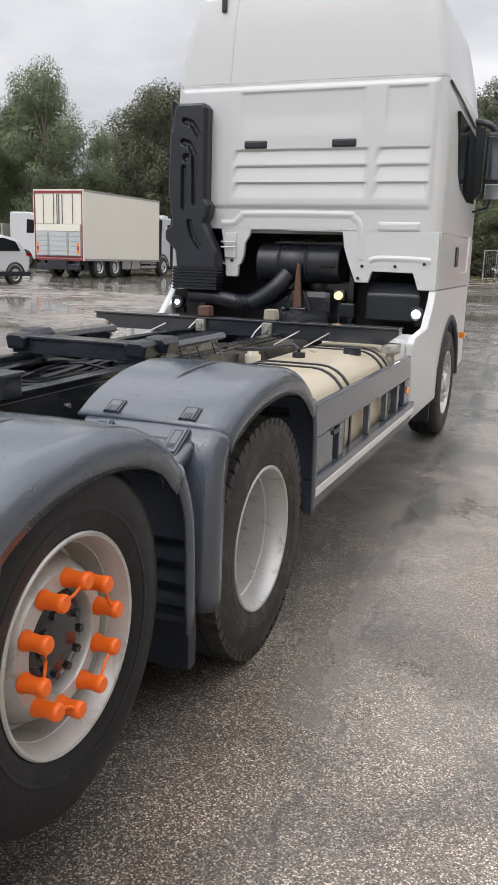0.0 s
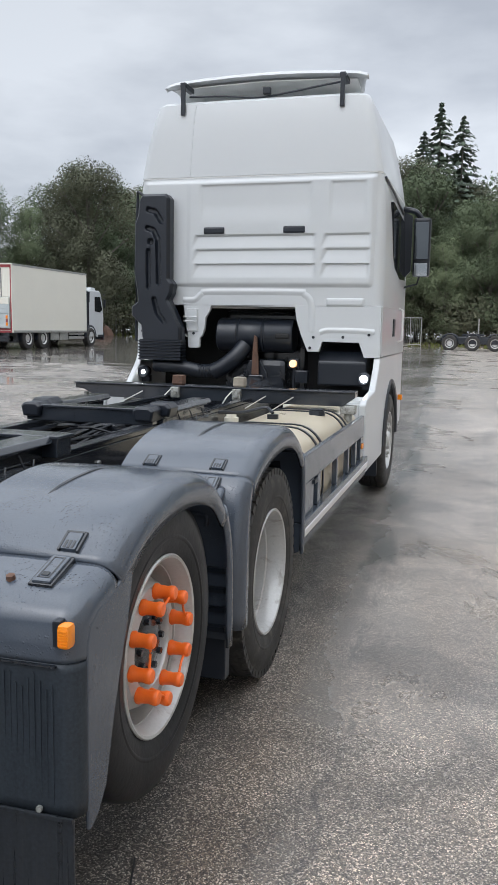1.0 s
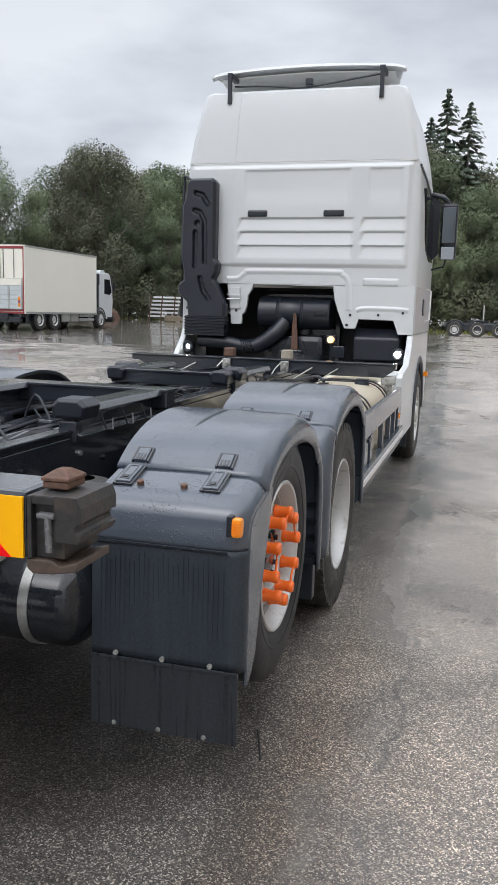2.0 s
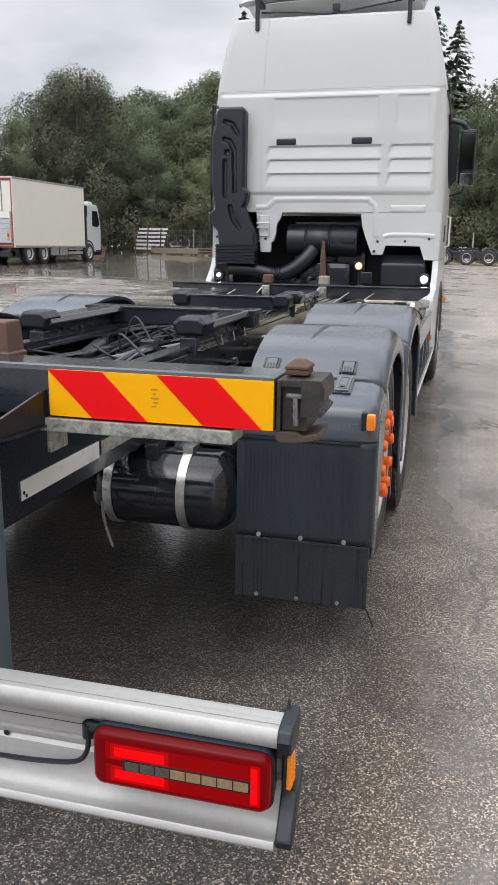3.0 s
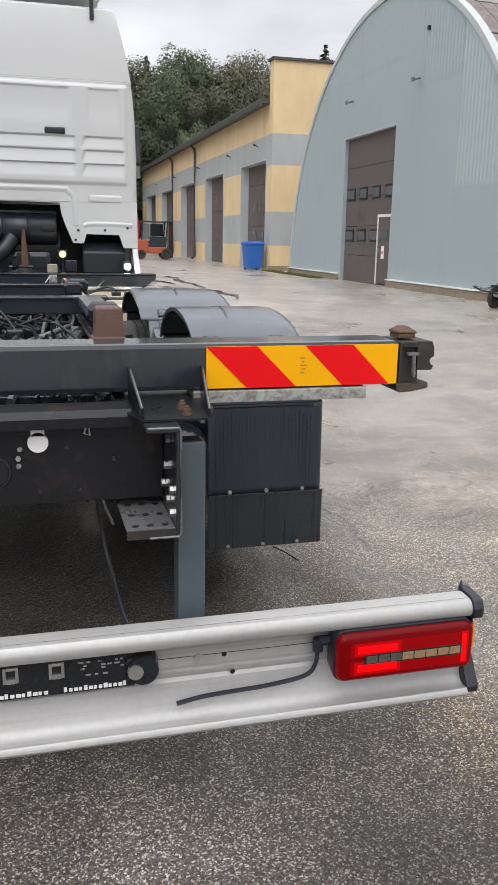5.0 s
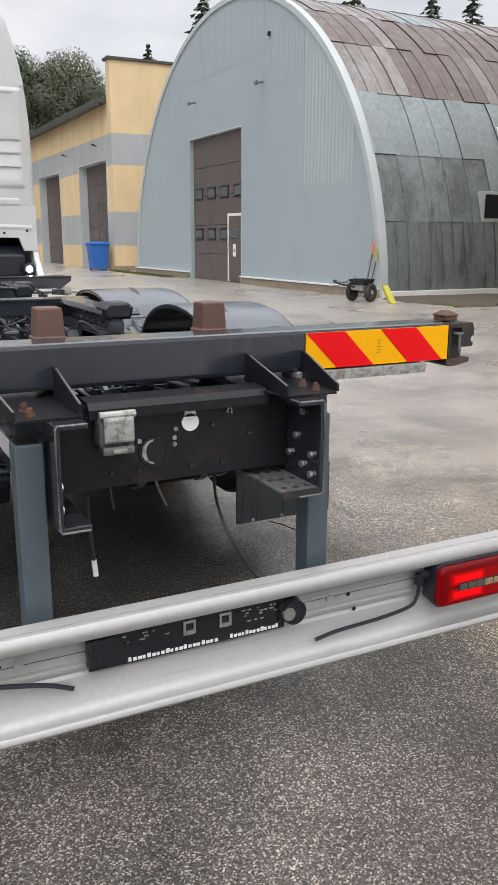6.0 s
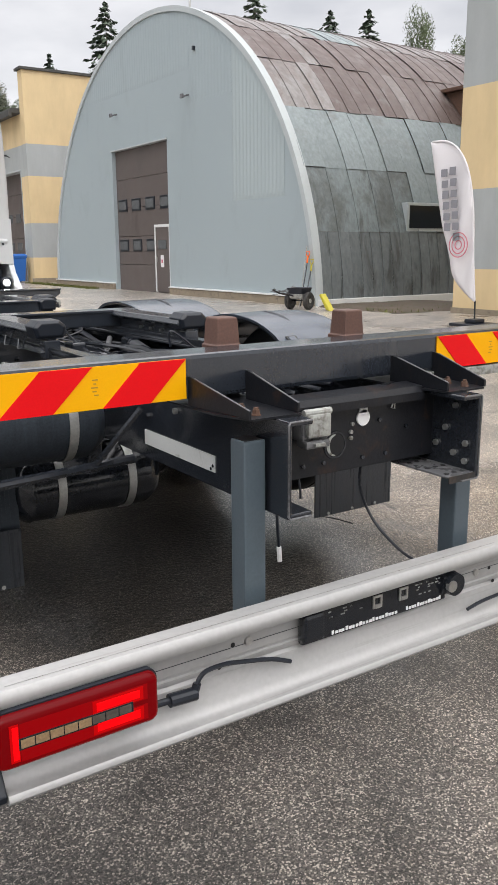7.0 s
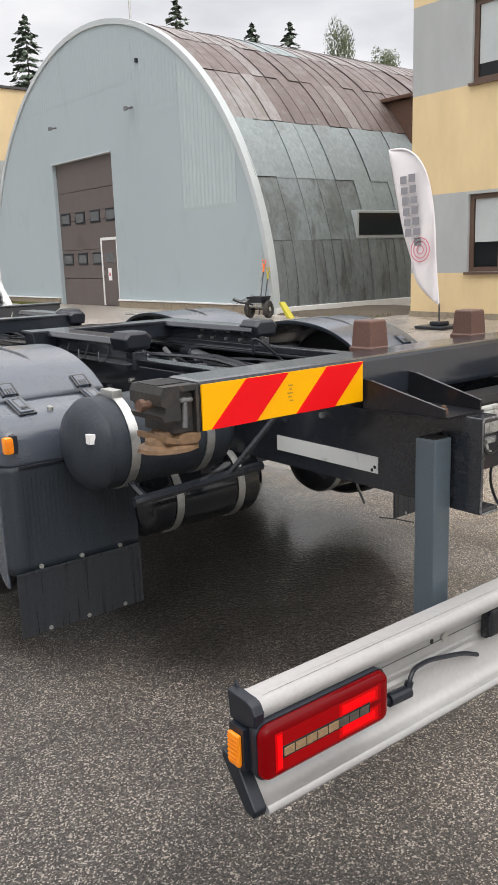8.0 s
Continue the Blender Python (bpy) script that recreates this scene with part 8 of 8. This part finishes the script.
    c = quick("cab", "white", L, lambda bm: loft(bm, [[(sx, sy, z) for sx, sy in ((1.2, y0), (1.2, y1), (-1.2, y1), (-1.2, y0))] for z, y0, y1 in ((0.5, 7.45, 9.0), (1.5, 7.42, 9.08), (2.1, 7.42, 9.0), (2.75, 7.42, 8.78), (2.95, 7.45, 8.6))]), "white day cab", bevel=0.06)
    quick("side_window", "glass", c, lambda bm: prism(bm, [(8.0, 1.85), (8.0, 2.62), (8.62, 2.62), (8.86, 1.95), (8.6, 1.8)], "X", 1.195, 1.215))
    quick("mirror", "plastic", c, lambda bm: (box(bm, 1.25, 1.36, 8.92, 9.0, 2.05, 2.5, 0.03), box(bm, 1.22, 1.34, 8.9, 9.0, 2.72, 2.78, 0.01)))
    # large black block stands for the shaded gap; the small one is the deflector
    quick("air_deflector", "plastic", c, lambda bm: (box(bm, -1.15, 1.18, 7.06, 7.40, 0.9, 2.86, 0.02), box(bm, 0.95, 1.19, 7.40, 7.60, 2.3, 2.85, 0.03)), "black deflector and block standing for the dark gap behind the cab")
    quick("fridge_unit", "hangar_trim", body, lambda bm: (box(bm, -0.95, 1.05, 7.002, 7.42, 2.88, 3.66, 0.06), box(bm, 0.85, 1.07, 7.05, 7.36, 3.05, 3.5, 0.03)), "grey cooling unit above the cab")
    quick("roof_visor", "white", c, lambda bm: loft(bm, [[(sx, sy, z) for sx, sy in ((1.0, y0), (1.0, y1), (-1.0, y1), (-1.0, y0))] for z, y0, y1 in ((2.955, 7.9, 8.55), (3.10, 8.0, 8.4))]), bevel=0.03)
    quick("lower_step", "plastic", c, lambda bm: box(bm, 1.19, 1.212, 8.35, 9.0, 0.5, 0.62, 0.01))
    quick("front_bumper", "plastic", c, lambda bm: box(bm, -1.2, 1.2, 8.95, 9.12, 0.35, 0.75, 0.03))
    quick("sun_visor", "glass", c, lambda bm: box(bm, -1.05, 1.05, 8.75, 8.95, 2.72, 2.86, 0.02))
    for y in (1.35, 2.7):
        quick("wheel_guard", "plastic", L, lambda bm: loft(bm, [[(x, y + 0.58 * math.cos(a), 0.49 + 0.58 * math.sin(a)) for x in (0.9, 1.22)] for a in [radians(190 - 14 * k) for k in range(15)]], close=False, caps=False), "dark wheel guard", solid=0.02)
    quick("underrun", "black", L, lambda bm: (box(bm, -1.15, 1.15, -0.12, -0.02, 0.40, 0.52, 0.02), box(bm, -0.9, -0.7, -0.1, 0.3, 0.4, 0.75, 0.02), box(bm, 0.5, 0.9, 0.1, 0.6, 0.35, 0.75, 0.03)))
    quick("wheel_arch", "plastic", c, lambda bm: tube(bm, [(1.16, 7.55 + 0.58 * math.cos(a), 0.5 + 0.58 * math.sin(a)) for a in [radians(180 - 15 * k) for k in range(13)]], 0.07, 6))


box_lorry()


def white_car():
    x, y = -17.6, 23.4
    c = thing("car", "white sport utility car with dark windows on wet asphalt", "car", (x, y, ground_z(x, y)), 80)
    prof = [(-2.2, 0.35), (-2.25, 0.80), (-2.1, 1.02), (-1.2, 1.10), (-0.5, 1.66), (0.9, 1.72), (1.62, 1.60), (1.95, 1.15), (2.10, 1.05), (2.12, 0.75), (2.02, 0.38)]
    quick("body", "white", c, lambda bm: prism(bm, prof, "Y", -0.9, 0.9), "white car body", bevel=0.14)
    quick("side_window", "glass", c, lambda bm: (prism(bm, [(-1.0, 1.14), (-0.45, 1.56), (0.85, 1.62), (1.40, 1.50), (1.62, 1.18)], "Y", -0.915, -0.895)))
    quick("sill", "plastic", c, lambda bm: box(bm, -2.1, 2.1, -0.92, -0.89, 0.30, 0.46, 0.01))
    quick("tail_lamp", "red_lens", c, lambda bm: box(bm, 1.92, 2.115, -0.92, -0.62, 1.02, 1.12, 0.02))
    for wx in (-1.35, 1.35):
        for wy in (-0.8, 0.8):
            small_wheel(c, wx, wy, 0.35, 0.35, 0.22, "Y")
        quick("wheel_arch", "plastic", c, lambda bm: tube(bm, [(wx + 0.41 * math.cos(a), -0.9, 0.35 + 0.41 * math.sin(a)) for a in [radians(180 - 15 * k) for k in range(13)]], 0.045, 6))


white_car()


def tractor(name, label, at, turn, paint, axles, length, stripes=False, roof=3.75):
    t = thing(name, label, "lorry", at, turn)
    c = quick("cab", paint, t, lambda bm: loft(bm, [[(sx, sy, z) for sx, sy in ((x0, -1.22), (x1, -1.22), (x1, 1.22), (x0, 1.22))] for z, x0, x1 in ((0.45, length - 1.9, length), (1.1, length - 2.1, length + 0.05), (2.1, length - 2.1, length), (min(3.1, roof - 0.3), length - 2.1, length - 0.25), (roof, length - 2.05, length - 0.9))]), "sleeper cab", bevel=0.07)
    for s in (1, -1):
        quick("side_window", "glass", c, lambda bm: prism(bm, [(length - 1.05, 1.9), (length - 1.0, 2.65), (length - 0.3, 2.6), (length - 0.12, 1.9)], "Y", s * 1.21, s * 1.235))
    if stripes:
        for s in (1, -1):
            quick("white_line", "print", c, lambda bm: (prism(bm, [(length - 1.7, 1.6), (length - 1.62, 1.6), (length - 1.22, 2.95), (length - 1.3, 2.95)], "Y", s * 1.225, s * 1.24), box(bm, length - 1.3, length - 0.4, s * 1.225, s * 1.24, 2.85, 2.95), box(bm, length - 1.7, length - 0.5, s * 1.225, s * 1.24, 1.6, 1.68)))
    quick("chassis", "black", t, lambda bm: (box(bm, 0.0, length - 1.5, -0.45, 0.45, 0.65, 0.95, 0.01), box(bm, 1.0, length - 2.0, -1.2, -0.7, 0.45, 0.9, 0.04), box(bm, axles[-2] + 0.8, length - 2.2, -1.18, 1.18, 0.4, 0.85, 0.05)))
    for ax in axles:
        for s in (1, -1):
            small_wheel(t, ax, s * 1.08, 0.5, 0.5, 0.32, "Y")
            if ax < length - 3:
                quick("mudguard", "plastic", t, lambda bm: tube(bm, [(ax + 0.6 * math.cos(a), s * 1.08, 0.5 + 0.6 * math.sin(a)) for a in [radians(170 - 16 * k) for k in range(11)]], 0.05, 6))
    quick("coupling_plate", "plastic", t, lambda bm: box(bm, 1.2, 2.6, -0.45, 0.45, 0.98, 1.10, 0.02))
    quick("stake", "galv", t, lambda bm: box(bm, 2.2, 2.28, -1.1, -1.0, 1.12, 2.1))
    quick("headboard", "galv", t, lambda bm: box(bm, 4.5, 4.62, -1.0, 1.0, 0.95, 2.4, 0.02))
    return t


tractor("tractor_unit", "crimson tractor lorry with white side stripe and bare chassis", (-0.6, 55.5, ground_z(3, 55)), 0, "red_cab", (0.45, 1.9, 3.3, 7.1), 8.0, True)
tractor("tractor_unit", "white tractor lorry parked beyond the box lorry", (-33.5, 40, ground_z(-28, 40)), 8, "white", (1.0, 2.4, 6.1), 7.3, False, 3.05)


def forklift():
    f = thing("forklift", "orange forklift with black cage and mast", "forklift", (7.2, 47, ground_z(7, 47)), 0)
    quick("counterweight", "orange_paint", f, lambda bm: box(bm, -1.25, -0.3, -0.55, 0.55, 0.35, 1.15, 0.12), "orange body")
    quick("body", "orange_paint", f, lambda bm: box(bm, -0.35, 0.75, -0.55, 0.55, 0.35, 0.70, 0.05))
    quick("engine_cover", "flap", f, lambda bm: box(bm, -0.28, 0.74, -0.53, 0.53, 0.705, 0.855, 0.03), "dark grey cover")
    quick("ballast", "galv", f, lambda bm: box(bm, -1.32, -0.9, -0.5, 0.5, 0.3, 0.75, 0.06))
    for x, y in ((-0.75, -0.5), (-0.75, 0.5), (0.7, -0.5), (0.7, 0.5)):
        quick("cage_post", "black", f, lambda bm: cyl(bm, (x, y, 0.8), (x + 0.12, y, 2.1), 0.04, seg=8))
    quick("cage_roof", "black", f, lambda bm: box(bm, -0.75, 0.9, -0.55, 0.55, 2.08, 2.16, 0.02))
    quick("side_panel", "flap", f, lambda bm: box(bm, -0.25, 0.72, -0.545, -0.50, 0.86, 1.28, 0.02), "dark grey side panel")
    quick("cab_glass", "glass", f, lambda bm: box(bm, -0.2, 0.55, -0.52, -0.5, 1.3, 2.0))
    quick("cab_glass", "pane", f, lambda bm: box(bm, -0.66, -0.24, -0.52, -0.5, 1.16, 2.0))
    for y in (-0.3, 0.3):
        quick("mast", "black", f, lambda bm: box(bm, 1.02, 1.15, y - 0.06, y + 0.06, 0.1, 2.15, 0.01))
    quick("seat", "plastic", f, lambda bm: (box(bm, -0.5, 0.0, -0.25, 0.25, 0.9, 1.05, 0.04), box(bm, -0.55, -0.42, -0.25, 0.25, 1.05, 1.6, 0.04)))
    for x in (-0.75, 0.75):
        for y in (-0.5, 0.5):
            small_wheel(f, x, y, 0.32 if x > 0 else 0.27, 0.32 if x > 0 else 0.27, 0.2, "Y", "rubber")


forklift()


def wheelie_bin():
    b = thing("wheelie_bin", "blue plastic wheelie bin beside the workshop wall", "bin", (9.24, 31.9, ground_z(9.2, 31.9)))
    quick("body", "blue", b, lambda bm: loft(bm, [[(a * w, c * w, z) for a, c in ((1, 1), (-1, 1), (-1, -1), (1, -1))] for z, w in ((0.06, 0.30), (1.0, 0.37), (1.01, 0.40), (1.06, 0.40))]), bevel=0.02)
    quick("lid", "blue", b, lambda bm: loft(bm, [[(a * w, c * w, z) for a, c in ((1, 1), (-1, 1), (-1, -1), (1, -1))] for z, w in ((1.062, 0.41), (1.10, 0.41), (1.16, 0.34), (1.175, 0.25))]))
    for s in (1, -1):
        quick("wheel", "rubber", b, lambda bm: cyl(bm, (s * 0.22, 0.24, 0.1), (s * 0.28, 0.24, 0.1), 0.1, seg=16))


wheelie_bin()


def hand_cart():
    c = thing("hand_cart", "small two-wheeled steel cart loaded with wire", "cart", (9.13, 12.27, ground_z(9.1, 12.3)), -67.6)
    quick("tub", "plastic", c, lambda bm: loft(bm, [[(a * w, b * w * 1.15, z) for a, b in ((1, 1), (-1, 1), (-1, -1), (1, -1))] for z, w in ((0.34, 0.16), (0.46, 0.19), (0.47, 0.205), (0.455, 0.185), (0.37, 0.165))]), "black tub", bevel=0.01)
    quick("undertray", "galv", c, lambda bm: loft(bm, [[(a * w, b * w * 1.1, z) for a, b in ((1, 1), (-1, 1), (-1, -1), (1, -1))] for z, w in ((0.23, 0.13), (0.25, 0.15), (0.338, 0.165))]), "pale steel undertray", bevel=0.01)
    quick("axle", "black", c, lambda bm: cyl(bm, (-0.22, 0, 0.19), (0.22, 0, 0.19), 0.016, seg=8))
    for s in (1, -1):
        quick("wheel", "rubber", c, lambda bm: lathe(bm, [(-0.045, 0.001), (-0.03, 0.09), (-0.05, 0.11), (-0.05, 0.17), (-0.03, 0.19), (0.03, 0.19), (0.05, 0.17), (0.05, 0.11), (0.03, 0.09), (0.045, 0.001)], (0.23 * s, 0, 0.19), "X", 24), "worn black rubber wheel", smooth=True)
        quick("wheel_hub", "galv", c, lambda bm: cyl(bm, (0.262 * s, 0, 0.19), (0.285 * s, 0, 0.19), 0.05, 0.04, seg=14))
    quick("drawbar", "black", c, lambda bm: tube(bm, [(-0.05, -0.16, 0.30), (-0.22, -0.45, 0.36), (-0.30, -0.60, 0.44)], 0.018, 8))
    wr = random.Random(12)
    for k in range(9):
        quick("wire", "grey_steel", c, lambda bm: tube(bm, smooth_path([(-0.10 + wr.uniform(-0.08, 0.1), -0.05 + wr.uniform(-0.1, 0.1), 0.46 + wr.uniform(-0.02, 0.05)), (-0.25 + wr.uniform(-0.1, 0.1), -0.28 + wr.uniform(-0.1, 0.1), 0.42 + wr.uniform(-0.10, 0.08)), (-0.34 + wr.uniform(-0.1, 0.1), -0.52 + wr.uniform(-0.12, 0.12), 0.42 + wr.uniform(-0.12, 0.10))], 4), 0.006, 6))
    for dy, z1, m in ((0.0, 1.22, "orange"), (-0.14, 1.05, "lime")):
        sh = thing("shovel", "long shovel with coloured grip leaning at the wall", "shovel", (9.6, 12.85 + dy, ground_z(9.6, 12.8)))
        quick("shaft", "black", sh, lambda bm: tube(bm, [(0, 0, 0.02), (0.3, 0.16, z1 - 0.24)], 0.014, 8))
        quick("grip", m, sh, lambda bm: (tube(bm, [(0.3, 0.16, z1 - 0.25), (0.32, 0.165, z1 - 0.12)], 0.022, 8), tube(bm, [(0.32, 0.165, z1 - 0.12), (0.32, 0.11, z1 - 0.07), (0.325, 0.11, z1), (0.325, 0.22, z1), (0.32, 0.22, z1 - 0.07), (0.32, 0.165, z1 - 0.12)], 0.014, 6)))
    pl = thing("steel_bar", "thin galvanised bar leaning at the hangar wall", "bar", (9.65, 12.95, ground_z(9.6, 12.9)))
    quick("shaft", "galv", pl, lambda bm: tube(bm, [(0, 0, 0), (0.3, 0.14, 1.35)], 0.012, 8))
    y = thing("plastic_chute", "yellow plastic chute lying at the hangar corner", "chute", (9.4, 11.65, ground_z(9.4, 11.65)))
    quick("shell", "lime", y, lambda bm: prism(bm, [(-0.18, 0.0), (-0.05, 0.01), (0.2, 0.32), (0.14, 0.35), (0.0, 0.2)], "X", -0.07, 0.07), bevel=0.015)


hand_cart()


def feather_flag():
    f = thing("feather_flag", "white feather flag with vertical print on a pole", "flag", (9.12, 7.36, ground_z(9.1, 7.4)))
    quick("base", "plastic", f, lambda bm: (box(bm, -0.3, 0.3, -0.3, 0.3, 0.0, 0.05, 0.015), box(bm, -0.12, 0.12, -0.12, 0.12, 0.05, 0.12, 0.02)))
    edge = [(0.02, 0.40), (0.10, 1.10), (0.16, 1.9), (0.30, 2.5), (0.52, 2.85), (0.80, 3.02), (1.14, 3.05)]
    quick("pole", "black", f, lambda bm: tube(bm, [(0, 0, 0.05), (0, 0.01, 0.42)], 0.014, 8), smooth=True)
    quick("pole_sleeve", "cloth", f, lambda bm: tube(bm, smooth_path([(0, a, b) for a, b in edge], 4), 0.018, 8), smooth=True)
    near = [Vector((0, a, b)) for a, b in edge]
    far = [Vector((0, a, b)) for a, b in ((0.05, 0.42), (0.38, 0.62), (0.60, 1.0), (0.78, 1.5), (0.92, 2.1), (1.05, 2.6), (1.16, 3.04))]

    def cloth(bm):
        rings = []
        for p, q in zip(smooth_path(near, 5), smooth_path(far, 5)):
            rings.append([(0.03 * math.sin(5 * p.z + 3 * k / 8), p.y + (q.y - p.y) * k / 8, p.z + (q.z - p.z) * k / 8) for k in range(9)])
        loft(bm, rings, close=False)
    quick("cloth", "cloth", f, cloth, "white cloth with grey and red print", smooth=True, solid=0.004)
    # two columns of print, as plain bars
    for y0, z0, n in ((0.60, 1.56, 6), (0.39, 1.40, 7)):
        for k in range(n):
            z, yy = z0 + k * 0.178, y0 + 0.024 * k
            quick("print_bar", "logo_grey", f, lambda bm: box(bm, -0.052, -0.046, yy, yy + 0.14, z, z + (0.132, 0.118, 0.125)[k % 3]))
    for r in (0.21, 0.15, 0.08):
        quick("ring_print", "logo_red", f, lambda bm: lathe(bm, [(-0.052, r), (-0.047, r), (-0.047, r - 0.018), (-0.052, r - 0.018), (-0.052, r)], (0, 0.40, 1.33), "X", 28))


feather_flag()


def wet_ruts():
    """Narrow water-filled ruts along an old paving edge."""
    rng = random.Random(9)
    for k, pts in enumerate(([(3.3, 27.4), (4.0, 25.3), (4.5, 24.8), (4.45, 21.8), (4.44, 18.1), (4.5, 15.2)], [(3.0, 23.2), (3.7, 22.0), (4.0, 20.4)], [(3.2, 19.6), (3.9, 18.6), (4.1, 17.6)])):
        P = smooth_path([(x, y, 0) for x, y in pts], 14)
        bm = bmesh.new()
        rings = []
        for i, p in enumerate(P):
            w = 0.115 * math.sin(math.pi * 0.5 * min(1, (i + 0.3) / 6)) * (0.45 + 0.9 * abs(noise.noise((p.x * 1.7, p.y * 1.7, k)))) * min(1.0, (len(P) - i) / 6)
            c = Vector((p.x + 0.22 * noise.noise((p.y * 0.9, k, 4)), p.y, 0))
            rings.append([(c.x + e * w, c.y + e * w * 0.6, ground_z(c.x, c.y) + 0.02) for e in (-1, 0, 1)])
        loft(bm, rings, close=False, caps=False)
        ob = part("wet_rut", bm, "wet_dark", None)
        tagged(ob, "dark water-filled rut in the asphalt", "rut", kind="structure")


wet_ruts()
tw = thing("twig", "thin dark twig lying on the wet asphalt", "twig", (1.175, 1.47, 0.006))
quick("stem", "dark", tw, lambda bm: tube(bm, [(0, 0, 0.004), (0.03, -0.09, 0.010), (0.066, -0.205, 0.006)], 0.0035, 6))


def far_clutter():
    fence = thing("mesh_fence", "grey wire mesh fence along the yard edge", "fence", (-40, 62, ground_z(-20, 62)))
    for k in range(13):
        x = k * 2.5
        quick("fence_post", "galv", fence, lambda bm: cyl(bm, (x, 0, -0.3), (x, 0, 1.9), 0.04, seg=8))
    for k in range(12):
        x = k * 2.5
        quick("fence_panel", "galv", fence, lambda bm: ([box(bm, x + 0.04, x + 2.46, -0.006, 0.006, 0.1 + j * 0.42, 0.112 + j * 0.42) for j in range(5)], [box(bm, x + 0.1 + i * 0.2, x + 0.108 + i * 0.2, -0.004, 0.004, 0.1, 1.8) for i in range(12)]))
    p = thing("timber_rack", "leaning white and red timber rack by the fence", "rack", (-22.25, 58, ground_z(-21, 58)), 12)
    for k in range(6):
        quick("slat", "white_dull", p, lambda bm: box(bm, -1.1 + 0.06 * k, 1.1 + 0.06 * k, 0.1 * k, 0.1 * k + 0.06, 0.30 + 0.29 * k, 0.44 + 0.29 * k, 0.01))
    for x in (-1.0, -0.1, 0.9):
        quick("upright", "rust", p, lambda bm: tube(bm, [(x, -0.12, 0.0), (x, 0.55, 1.95)], 0.05, 6))
    b = thing("sign_trestle", "white trestle barrier standing on the verge", "barrier", (-13.8, 58, ground_z(-14, 58)))
    quick("board", "white_dull", b, lambda bm: box(bm, -1.7, 1.7, -0.04, 0.04, 1.25, 1.65, 0.01))
    for x in (-0.9, 0.9):
        quick("leg", "galv", b, lambda bm: box(bm, x - 0.12, x + 0.12, -0.05, 0.05, 0.0, 1.25, 0.01))
    for i, (x, l) in enumerate(((-18.4, 3.2), (-15.9, 2.0))):
        q = thing("beam_stack", "stacked pale concrete beams on the verge", "beams", (x, 57, ground_z(x, 57)))
        for j in range(2):
            quick("beam", "concrete", q, lambda bm: box(bm, -l, l, -0.2 + 0.05 * j, 0.2 - 0.05 * j, 0.1 + 0.2 * j, 0.29 + 0.2 * j, 0.02))
        quick("bearer", "wood", q, lambda bm: box(bm, -l * 0.7, -l * 0.6, -0.3, 0.3, 0, 0.1))
    s = thing("site_cabin", "small brown shed and rubble by the fence", "shed", (-28.5, 58.5, ground_z(-28, 58)))
    quick("wall", "wood", s, lambda bm: box(bm, -1.4, 0.2, -1, 1, 0, 1.8, 0.02))
    quick("heap", "rust", s, lambda bm: loft(bm, [[(1.4 + w * math.cos(a), w * 0.7 * math.sin(a), z) for a in [2 * math.pi * k / 9 for k in range(9)]] for z, w in ((0, 1.1), (0.5, 0.85), (0.9, 0.3))]))
    d = thing("fence_gate", "grey mesh gate panel standing at the wood edge", "gate", (-3.3, 61, ground_z(-3, 61)))
    quick("gate_frame", "galv", d, lambda bm: ([box(bm, x, x + 0.05, -0.03, 0.03, 0, 2.1, 0.01) for x in (-0.85, 0.0, 0.80)], box(bm, -0.80, 0.80, -0.02, 0.02, 2.04, 2.1, 0.005), box(bm, -0.80, 0.80, -0.02, 0.02, 0.1, 0.15, 0.005)))
    quick("mesh_wire", "galv", d, lambda bm: [box(bm, -0.78 + 0.13 * k, -0.768 + 0.13 * k, -0.006, 0.006, 0.15, 2.04) for k in range(13)])


far_clutter()
roof_sheets()
